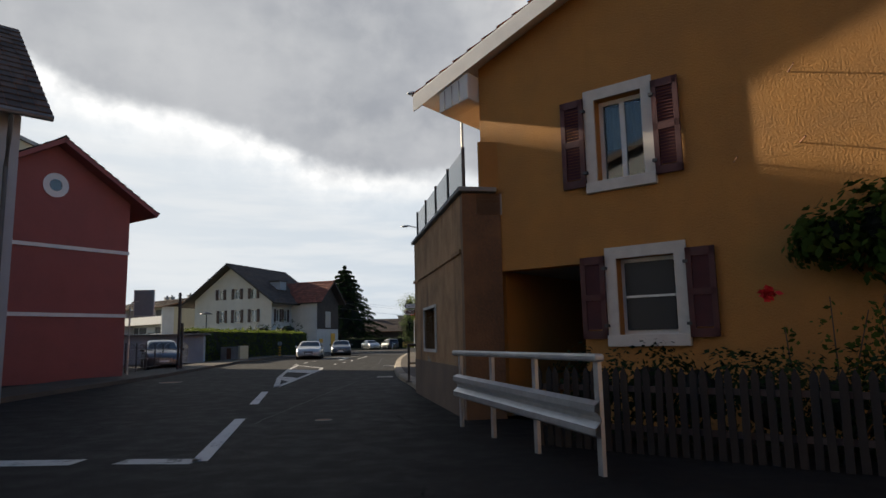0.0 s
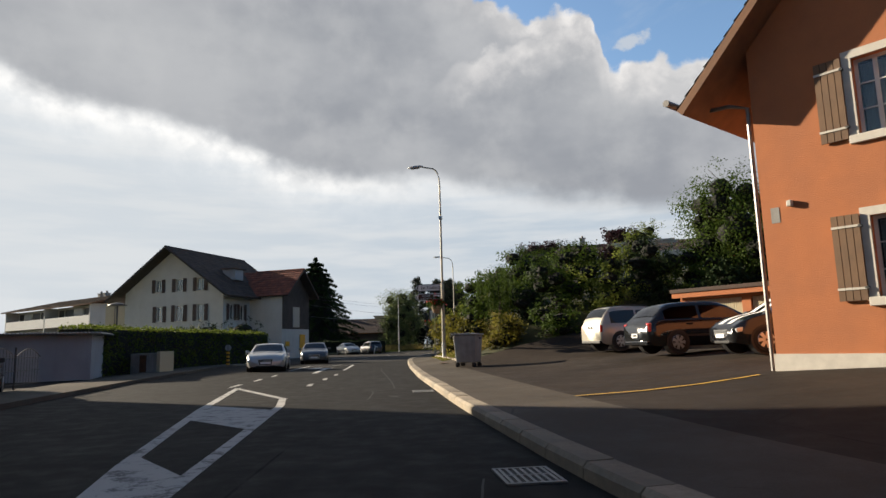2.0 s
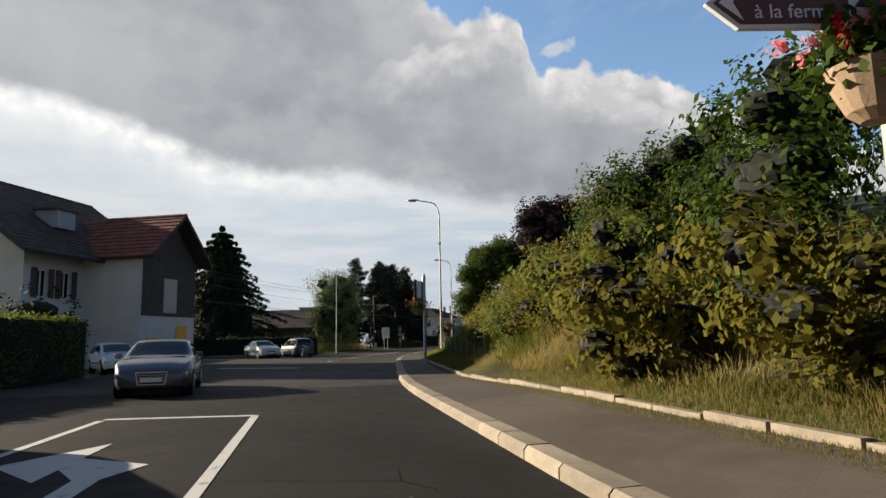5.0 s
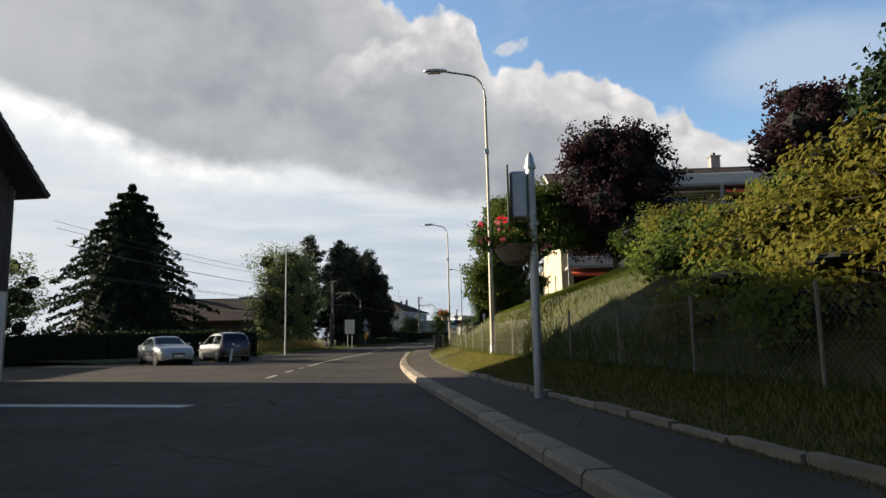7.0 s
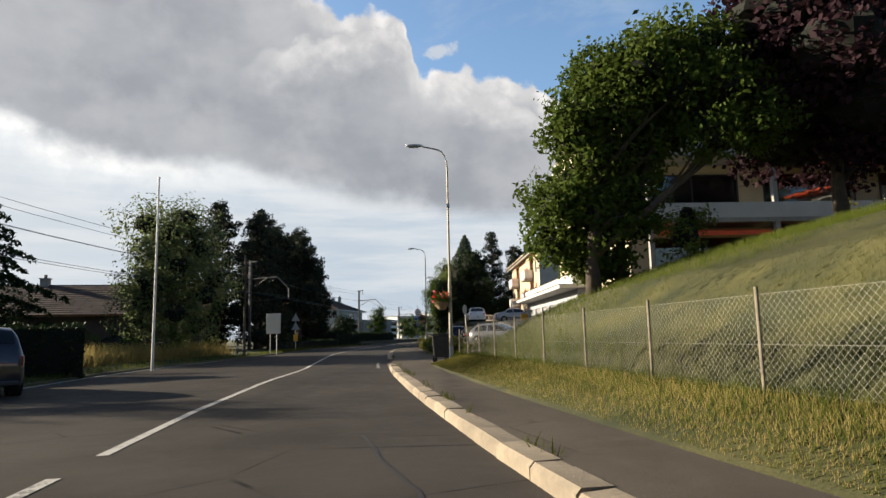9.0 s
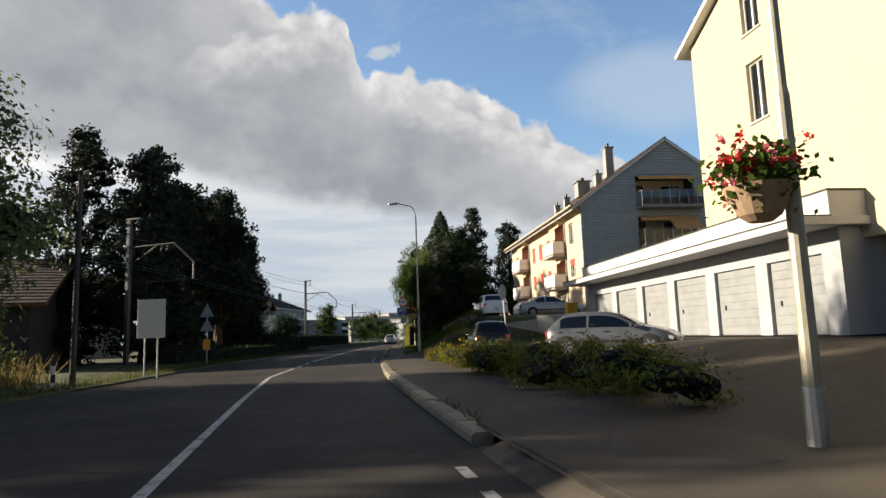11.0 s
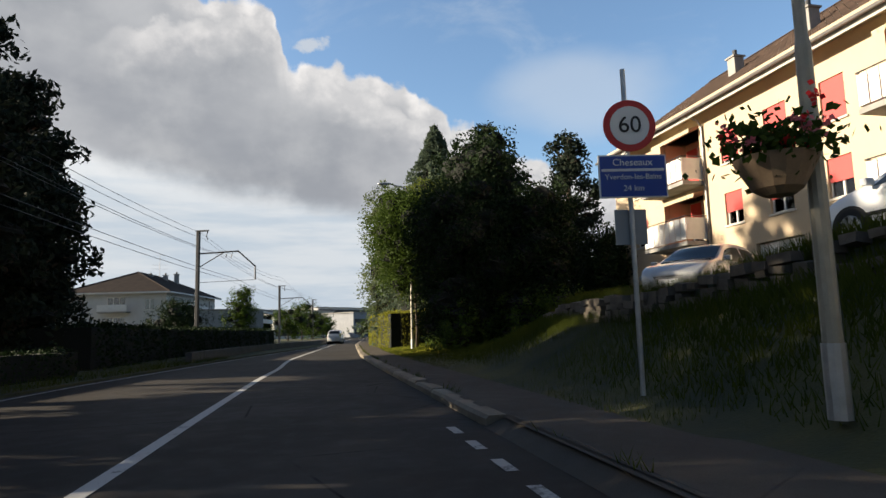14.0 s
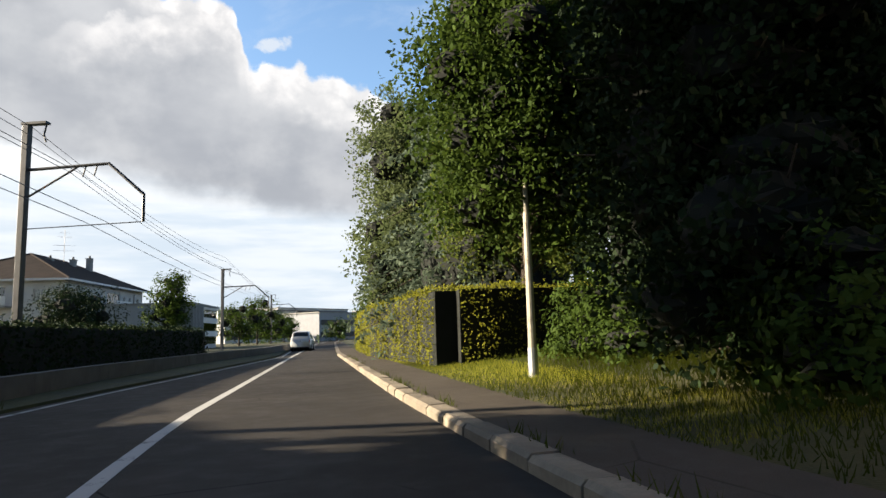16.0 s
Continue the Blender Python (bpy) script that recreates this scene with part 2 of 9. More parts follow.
def road_mat(name, base, crack=1.0, patch=0.25):
    """Asphalt: aggregate, tyre-worn bands, tar lines and patches."""
    m = bpy.data.materials.new(name)
    m.use_nodes = True
    N = Nodes(m.node_tree)
    pos = N.n("ShaderNodeTexCoord").outputs["Object"]
    big = N.noise(pos, 0.35, 5.0, 0.6)
    mid = N.noise(pos, 2.5, 5.0, 0.65)
    grit = N.noise(pos, 90.0, 2.0, 0.7)
    c = N.mix(N.ramp(big, 0.3, 0.7), tuple(x * (1 - patch) for x in base), tuple(x * (1 + patch) for x in base))
    c = N.mix(N.ramp(mid, 0.45, 0.75, 0.0, 0.35), c, tuple(x * 1.5 for x in base))
    c = N.mix(N.ramp(grit, 0.35, 0.7, 0.0, 0.45), c, tuple(x * 0.4 for x in base))
    v = N.n("ShaderNodeTexVoronoi", feature="DISTANCE_TO_EDGE")
    N.put(v.inputs["Vector"], N.mix(0.12, pos, N.n("ShaderNodeTexNoise").outputs["Color"], "ADD"))
    v.inputs["Scale"].default_value = 0.33
    line = N.m("MULTIPLY", N.ramp(v.outputs["Distance"], 0.006, 0.002), N.ramp(big, 0.5, 0.6))
    c = N.mix(N.m("MULTIPLY", line, crack), c, tuple(x * 0.25 for x in base))
    p = N.n("ShaderNodeBsdfPrincipled")
    N.put(p.inputs["Base Color"], c)
    N.put(p.inputs["Roughness"], N.ramp(mid, 0.3, 0.7, 0.66, 0.86))
    p.inputs["Specular IOR Level"].default_value = 0.06
    bp = N.n("ShaderNodeBump")
    bp.inputs["Strength"].default_value = 0.18
    bp.inputs["Distance"].default_value = 0.01
    N.put(bp.inputs["Height"], N.m("SUBTRACT", grit, N.m("MULTIPLY", line, 2.0)))
    N.put(p.inputs["Normal"], bp.outputs[0])
    N.put(N.n("ShaderNodeOutputMaterial").inputs[0], p.outputs[0])
    return m


def marking_mat(name, col, worn=0.5):
    """Road paint with worn-through holes that show asphalt."""
    m = bpy.data.materials.new(name)
    m.use_nodes = True
    N = Nodes(m.node_tree)
    pos = N.n("ShaderNodeTexCoord").outputs["Object"]
    a = N.noise(pos, 3.0, 8.0, 0.7)
    b = N.noise(pos, 40.0, 3.0, 0.7)
    f = N.m("MULTIPLY", N.ramp(N.m("ADD", a, N.m("MULTIPLY", b, 0.35)), 0.62 + 0.18 * (1 - worn), 0.74 + 0.18 * (1 - worn)), 0.85)
    c = N.mix(f, col, (0.07, 0.068, 0.065))
    p = N.n("ShaderNodeBsdfPrincipled")
    N.put(p.inputs["Base Color"], c)
    p.inputs["Roughness"].default_value = 0.75
    N.put(N.n("ShaderNodeOutputMaterial").inputs[0], p.outputs[0])
    return m


# one asphalt in two tones: the stretches' difference in light is in the colour
ASPHALT = road_mat("asphalt", (0.0225, 0.0213, 0.020))
ASPHALT_PALE = road_mat("paler asphalt", (0.057, 0.0515, 0.046))
PAVING = road_mat("pavement asphalt", (0.100, 0.086, 0.071), 0.5, 0.18)
LOT = road_mat("lot asphalt", (0.044, 0.0355, 0.0295), 0.6, 0.3)
PAINT = marking_mat("road paint", (0.42, 0.41, 0.385), 0.65)
PAINT_NEW = marking_mat("fresher road paint", (0.50, 0.49, 0.465), 0.35)
PAINT_YELLOW = marking_mat("yellow road paint", (0.55, 0.33, 0.04), 0.3)
KERB = mat("kerb granite", (0.27, 0.225, 0.165), 0.85, 0.25, 3.0, 50.0, 0.4, obj=0.25, stains=0.5)
TURF = mat("turf", (0.031, 0.041, 0.008), 0.95, 0.35, 0.6, 25.0, 0.6, col2=(0.062, 0.058, 0.016))
FIELD = mat("far ground", (0.075, 0.085, 0.035), 0.95, 0.35, 0.05, 2.0, 0.2)
OCHRE = mat("ochre render", (0.40, 0.192, 0.050), 0.92, 0.10, 1.2, 40.0, 0.9, stains=0.12, streaks=1)
OCHRE_OLD = mat("stained ochre render", (0.31, 0.165, 0.070), 0.95, 0.26, 1.0, 30.0, 0.6, col2=(0.38, 0.225, 0.115), stains=0.75, streaks=1)
ORANGE = mat("orange render", (0.42, 0.155, 0.066), 0.92, 0.08, 1.0, 50.0, 0.5, stains=0.08)
PINK = mat("rose render", (0.2736, 0.0874, 0.076), 0.92, 0.08, 1.0, 40.0, 0.4, stains=0.1)
WHITE_WALL = mat("white render", (0.5016, 0.494, 0.4788), 0.9, 0.06, 0.8, 40.0, 0.3, stains=0.12, streaks=1)
GREY_WALL = mat("grey render", (0.33, 0.34, 0.36), 0.9, 0.08, 0.8, 40.0, 0.3, stains=0.15, streaks=1)
CREAM = mat("cream render", (0.53, 0.415, 0.285), 0.9, 0.05, 0.7, 40.0, 0.25, stains=0.06, streaks=1)
CREAM2 = mat("pale cream render", (0.49, 0.425, 0.285), 0.9, 0.05, 0.7, 40.0, 0.25, stains=0.05)
TILE_BROWN = mat("dark brown roof tiles", (0.045, 0.036, 0.032), 0.95, 0.22, 1.5, 12.0, 0.5, stains=0.3, spec=0.08)
CONCRETE = mat("concrete", (0.30, 0.29, 0.27), 0.9, 0.18, 1.3, 40.0, 0.4, stains=0.45, streaks=1)
# darker copy of CONCRETE; shade on the wall's road side is in the colour
WALL_DARK = mat("stained wall concrete in shade tone", (0.115, 0.112, 0.105), 0.92, 0.25, 1.3, 40.0, 0.4, stains=0.5, streaks=1)
# grey taken darker to paint the canopy's shade onto the doors
GARAGE_GREY = mat("garage door grey in shade tone", (0.22, 0.23, 0.235), 0.7, 0.1, 2.0, 50.0, 0.15, stains=0.15)
CLADDING = mat("grey green cladding", (0.36, 0.40, 0.40), 0.7, 0.08, 2.0, 50.0, 0.15, obj=0.06)
PLINTH = mat("plinth", (0.30, 0.26, 0.20), 0.95, 0.2, 2.0, 30.0, 0.5)
WHITE = mat("white paint", (0.663, 0.646, 0.612), 0.6, 0.05, 3.0, 60.0, 0.1, stains=0.08)
STONE_TRIM = mat("white stone surround", (0.561, 0.527, 0.4675), 0.85, 0.08, 4.0, 60.0, 0.2, stains=0.12)
TILE = mat("brown roof tile", (0.085, 0.055, 0.042), 0.85, 0.3, 1.5, 30.0, 0.4, island=0.35)
TILE_RED = mat("red roof tile", (0.24, 0.075, 0.045), 0.85, 0.25, 1.5, 30.0, 0.4, island=0.3)
WOOD_DARK = mat("dark barn boards", (0.055, 0.045, 0.042), 0.9, 0.3, 2.0, 40.0, 0.4)
WOOD_BROWN = mat("brown soffit boards", (0.17, 0.085, 0.045), 0.8, 0.2, 3.0, 40.0, 0.3)
SHUT_RED = mat("oxblood shutter paint", (0.075, 0.018, 0.016), 0.6, 0.2, 3.0, 40.0, 0.2)
SHUT_BROWN = mat("brown shutter paint", (0.15, 0.085, 0.045), 0.65, 0.15, 3.0, 50.0, 0.2)
SHUT_DARK = mat("dark brown shutter paint", (0.07, 0.045, 0.04), 0.7, 0.15, 3.0, 50.0, 0.2)
RED_BLIND = mat("red roller blind", (0.50, 0.055, 0.05), 0.6, 0.08, 3.0, 50.0, 0.1)
AWNING = mat("orange awning cloth", (0.72, 0.10, 0.035), 0.8, 0.08, 3.0, 50.0, 0.1)
AWNING_Y = mat("striped awning cloth", (0.72, 0.40, 0.14), 0.8, 0.1, 3.0, 50.0, 0.1)
POST_OLD = mat("weathered fence post", (0.22, 0.19, 0.14), 0.8, 0.3, 6.0, 60.0, 0.1, metal=0.2)
WIRE_OLD = mat("dull fence wire", (0.16, 0.16, 0.14), 0.6, 0.1, 6.0, 60.0, 0.0, metal=0.5)
PICKET = mat("blackened fence wood", (0.028, 0.024, 0.022), 0.9, 0.3, 3.0, 40.0, 0.3)
BASE_BROWN = mat("brown base paint", (0.17, 0.115, 0.08), 0.95, 0.22, 1.0, 30.0, 0.5, stains=0.4, streaks=1)
GALV = mat("galvanised steel", (0.48, 0.49, 0.49), 0.45, 0.12, 5.0, 60.0, 0.05, metal=0.75)
POLE = mat("pale pole paint", (0.36, 0.33, 0.26), 0.5, 0.1, 4.0, 60.0, 0.05, metal=0.25)
STEEL_DARK = mat("dark steel", (0.07, 0.07, 0.072), 0.5, 0.15, 5.0, 60.0, 0.05, metal=0.6)
RAIL_DARK = mat("weathered brown steel", (0.060, 0.050, 0.044), 0.7, 0.3, 6.0, 60.0, 0.15, metal=0.3, stains=0.4)
STAINED = mat("sooty stained render", (0.37, 0.20, 0.095), 0.95, 0.4, 0.9, 25.0, 0.7, col2=(0.07, 0.045, 0.03), stains=1.0, streaks=1)
RUST = mat("rusty steel", (0.16, 0.075, 0.04), 0.8, 0.3, 6.0, 60.0, 0.2, metal=0.3)
ZINC = mat("zinc gutter", (0.20, 0.19, 0.18), 0.5, 0.15, 5.0, 60.0, 0.05, metal=0.6)
BLACK = mat("black plastic", (0.012, 0.012, 0.013), 0.5, 0.1, 5.0, 60.0, 0.05)
RUBBER = mat("tyre rubber", (0.016, 0.016, 0.017), 0.85, 0.15, 8.0, 60.0, 0.2)
ALLOY = mat("alloy", (0.5, 0.51, 0.52), 0.3, 0.05, 8.0, 60.0, 0.0, metal=0.9)
CURTAIN = mat("white curtain", (0.62, 0.62, 0.60), 0.9, 0.08, 5.0, 40.0, 0.1)
# near-black, so that the shade of an unlit interior is in the colour
ROOM = mat("unlit backing sheet", (0.02, 0.02, 0.022), 0.9, 0.1, 3.0, 30.0, 0.0)
SIGN_WHITE = mat("white sign sheet", (0.72, 0.73, 0.72), 0.5, 0.03, 5.0, 60.0, 0.0)
SIGN_GREY = mat("grey sign back", (0.30, 0.32, 0.33), 0.55, 0.06, 5.0, 60.0, 0.05, metal=0.4)
SIGN_BROWN = mat("brown sign sheet", (0.085, 0.028, 0.018), 0.5, 0.03, 5.0, 60.0, 0.0)
SIGN_BLUE = mat("blue sign sheet", (0.012, 0.06, 0.32), 0.5, 0.03, 5.0, 60.0, 0.0)
SIGN_RED = mat("red sign sheet", (0.50, 0.02, 0.02), 0.5, 0.03, 5.0, 60.0, 0.0)
LETTER = mat("black lettering", (0.01, 0.01, 0.01), 0.6, 0.02, 5.0, 60.0, 0.0)
YELLOW = mat("yellow paint", (0.68, 0.34, 0.02), 0.6, 0.1, 4.0, 60.0, 0.05)
STONE = mat("wall stone", (0.12, 0.10, 0.078), 0.9, 0.25, 4.0, 40.0, 0.6, obj=0.35)
BARK = mat("bark", (0.085, 0.065, 0.048), 0.95, 0.3, 5.0, 40.0, 0.9)
# near-black: paints the shade deep inside crowns, bushes and hedges
CORE = mat("dark foliage shade", (0.005, 0.007, 0.003), 0.95, 0.3, 3.0, 30.0, 0.3)
GLASS = glass_mat("window glass")
CAR_GLASS = glass_mat("tinted car glass", (0.25, 0.28, 0.28), 0.6)
RAIL_GLASS = glass_mat("railing glass", (0.75, 0.8, 0.8), 0.75)
LEAF_GREEN = leaf("green leaves", (0.022, 0.042, 0.008), (0.066, 0.102, 0.017), 0.26)
LEAF_WALNUT = leaf("walnut leaves", (0.028, 0.050, 0.010), (0.090, 0.125, 0.024), 0.30)
LEAF_LIGHT = leaf("light green leaves", (0.0492, 0.0779, 0.01476), (0.1394, 0.164, 0.0328), 0.42)
LEAF_YELLOW = leaf("yellowing leaves", (0.0697, 0.0738, 0.01312), (0.164, 0.1435, 0.0246), 0.40)
# dark conifer green; also paints the shade on the end trees and railway hedge
LEAF_DARK = leaf("dark needles and shaded leaves", (0.010, 0.0195, 0.008), (0.025, 0.042, 0.015), 0.10)
LEAF_PINE = leaf("pine needles", (0.015, 0.022, 0.015), (0.034, 0.046, 0.030), 0.12)
LEAF_BLUE = leaf("blue green needles", (0.05, 0.075, 0.05), (0.13, 0.165, 0.11), 0.22)
LEAF_PLUM = leaf("dark purple leaves", (0.016, 0.009, 0.012), (0.045, 0.022, 0.028), 0.22)
LEAF_BIRCH = leaf("grey green leaves", (0.052, 0.075, 0.030), (0.135, 0.165, 0.070), 0.38)
LEAF_HEDGE = leaf("hedge leaves", (0.0246, 0.0451, 0.0082), (0.1066, 0.1353, 0.02296), 0.35)
# brighter copy of the hedge leaves, with the sunlight put into the colour
LEAF_SUNLIT = leaf("sunlit hedge and grass leaves", (0.11, 0.13, 0.013), (0.28, 0.27, 0.036), 0.40)
GRASS = leaf("grass blades", (0.030, 0.047, 0.006), (0.080, 0.094, 0.014), 0.34, 0.7)
HAY = leaf("dry grass", (0.148, 0.1258, 0.0444), (0.26, 0.205, 0.075), 0.35, 0.8)
FLOWER_RED = leaf("red flowers", (0.45, 0.02, 0.02), (0.75, 0.05, 0.06), 0.3)
FLOWER_PINK = leaf("pink flowers", (0.65, 0.10, 0.14), (0.8, 0.28, 0.30), 0.3)
FLOWER_YELLOW = leaf("yellow flowers", (0.6, 0.42, 0.03), (0.75, 0.6, 0.08), 0.3)


def car_paint(name, col, metal=0.35):
    return mat(name, col, 0.38, 0.04, 2.0, 200.0, 0.0, metal=metal, coat=0.8)


# ---- mesh tools ----
class MB:
    """Collects vertices and faces for one mesh."""

    def __init__(self):
        self.v, self.f = [], []

    def add(self, vs, fs):
        k = len(self.v)
        self.v += [tuple(p) for p in vs]
        self.f += [tuple(i + k for i in q) for q in fs]
        return self

    def box(self, x0, y0, z0, x1, y1, z1):
        return self.add([(x0, y0, z0), (x1, y0, z0), (x1, y1, z0), (x0, y1, z0), (x0, y0, z1), (x1, y0, z1), (x1, y1, z1), (x0, y1, z1)],
                        [(0, 3, 2, 1), (4, 5, 6, 7), (0, 1, 5, 4), (1, 2, 6, 5), (2, 3, 7, 6), (3, 0, 4, 7)])

    def prism(self, poly, a, b, axis="y"):
        """A polygon in the plane across an axis, drawn out from a to b along it."""
        def at(p, q):
            return {"y": (p[0], q, p[1]), "x": (q, p[0], p[1]), "z": (p[0], p[1], q)}[axis]
        n = len(poly)
        vs = [at(p, a) for p in poly] + [at(p, b) for p in poly]
        fs = [tuple(range(n))[::-1], tuple(range(n, 2 * n))] + [(i, (i + 1) % n, n + (i + 1) % n, n + i) for i in range(n)]
        return self.add(vs, fs)

    def tube(self, pts, r, n=8, caps=True):
        """A round bar along points; r one radius or one for each point."""
        pts = [Vector(p) for p in pts]
        rs = r if isinstance(r, (list, tuple)) else [r] * len(pts)
        k0 = len(self.v)
        for i, p in enumerate(pts):
            d = (pts[min(i + 1, len(pts) - 1)] - pts[max(i - 1, 0)]).normalized()
            u = d.cross(Vector((0, 0, 1)) if abs(d.z) < 0.95 else Vector((1, 0, 0))).normalized()
            w = d.cross(u)
            for j in range(n):
                a = 2 * math.pi * j / n
                self.v.append(tuple(p + (u * math.cos(a) + w * math.sin(a)) * rs[i]))
        for i in range(len(pts) - 1):
            for j in range(n):
                a, b = k0 + i * n + j, k0 + i * n + (j + 1) % n
                self.f.append((a, b, b + n, a + n))
        if caps:
            self.f.append(tuple(k0 + j for j in range(n))[::-1])
            self.f.append(tuple(k0 + (len(pts) - 1) * n + j for j in range(n)))
        return self

    def weld(self):
        """Joins corners that lie on one another."""
        at, to, vs = {}, [], []
        for p in self.v:
            k = tuple(round(c, 4) for c in p)
            if k not in at:
                at[k] = len(vs)
                vs.append(p)
            to.append(at[k])
        self.v = vs
        self.f = [q for q in (tuple(dict.fromkeys(to[i] for i in f)) for f in self.f) if len(q) > 2]
        return self

    def mesh(self, name, smooth=False):
        me = bpy.data.meshes.new(name)
        me.from_pydata(self.v, [], self.f)
        if smooth:
            me.shade_smooth()
        me.validate()
        return me


def fixed(me):
    """Turns all faces outwards."""
    bm = bmesh.new()
    bm.from_mesh(me)
    bmesh.ops.recalc_face_normals(bm, faces=bm.faces)
    bm.to_mesh(me)
    bm.free()
    return me


def part(name, mb, material, parent=None, label="", m=None, bevel=0.0, smooth=False):
    """One mesh object under a thing or under a part."""
    me = mb if isinstance(mb, bpy.types.Mesh) else fixed(mb.mesh(name, smooth))
    if not me.materials:
        me.materials.append(material)
    ob = new(name, me)
    if parent:
        ob.parent = parent
    if m:
        ob.matrix_basis = m
    if label:
        tagged(ob, label)
    if bevel:
        b = ob.modifiers.new("bevel", "BEVEL")
        b.width, b.segments, b.limit_method, b.angle_limit = bevel, 2, "ANGLE", radians(40)
    return ob


def thing(name, m, label, category, group="", kind=""):
    ob = new(name)
    ob.empty_display_size = 0.2
    ob.matrix_basis = m
    return tagged(ob, label, category, group, kind)


def structure(name, mb, material, label, bevel=0.0, smooth=False):
    ob = part(name, mb, material, None, "", None, bevel, smooth)
    return tagged(ob, label, name.replace("_", " "), "", "structure")


def heading(a, b):
    """Degrees by which +x has to turn to point from a to b."""
    return math.degrees(math.atan2(b[1] - a[1], b[0] - a[0]))


# ---- building tools ----
def clip_poly(poly, a, b, c):
    """Keeps the part of a polygon with a x + b z <= c."""
    out = []
    for i, p in enumerate(poly):
        q = poly[(i + 1) % len(poly)]
        dp, dq = a * p[0] + b * p[1] - c, a * q[0] + b * q[1] - c
        if dp <= 0:
            out.append(p)
        if (dp < 0 < dq) or (dq < 0 < dp):
            k = dp / (dp - dq)
            out.append((p[0] + k * (q[0] - p[0]), p[1] + k * (q[1] - p[1])))
    return out


def wall_mb(length, height, holes=(), thick=0.25, apex=None, base=0.0):
    """A wall along +x, outside towards -y, with openings (x0, z0, x1, z1) and, where apex=(x, z) is given, a gable."""
    mb = MB()
    top = apex[1] if apex else height
    xs = sorted({0.0, length, *(h[0] for h in holes), *(h[2] for h in holes)})
    zs = sorted({base, top, *(h[1] for h in holes), *(h[3] for h in holes)})
    cuts = []
    if apex:
        ax, azz = apex
        cuts = [(-(azz - height), ax, height * ax), ((azz - height), length - ax, height * (length - ax) + (azz - height) * length)]
    for x0, x1 in zip(xs, xs[1:]):
        for z0, z1 in zip(zs, zs[1:]):
            mx, mz = (x0 + x1) / 2, (z0 + z1) / 2
            if any(h[0] < mx < h[2] and h[1] < mz < h[3] for h in holes):
                continue
            poly = [(x0, z0), (x1, z0), (x1, z1), (x0, z1)]
            for c in cuts:
                poly = clip_poly(poly, *c) if poly else poly
            if len(poly) > 2:
                n = len(poly)
                mb.add([(p[0], 0, p[1]) for p in poly], [tuple(range(n))])
                mb.add([(p[0], thick, p[1]) for p in poly], [tuple(range(n))[::-1]])
    for x0, z0, x1, z1 in holes:
        for a, b in (((x0, z0), (x1, z0)), ((x1, z0), (x1, z1)), ((x1, z1), (x0, z1)), ((x0, z1), (x0, z0))):
            mb.add([(a[0], 0, a[1]), (a[0], thick, a[1]), (b[0], thick, b[1]), (b[0], 0, b[1])], [(0, 1, 2, 3)])
    for x in (0, length):
        mb.add([(x, 0, base), (x, thick, base), (x, thick, height), (x, 0, height)], [(0, 1, 2, 3)])
    return mb.weld()


def raw(mb, name):
    """A mesh whose faces keep the way in which they were drawn."""
    return mb.mesh(name)


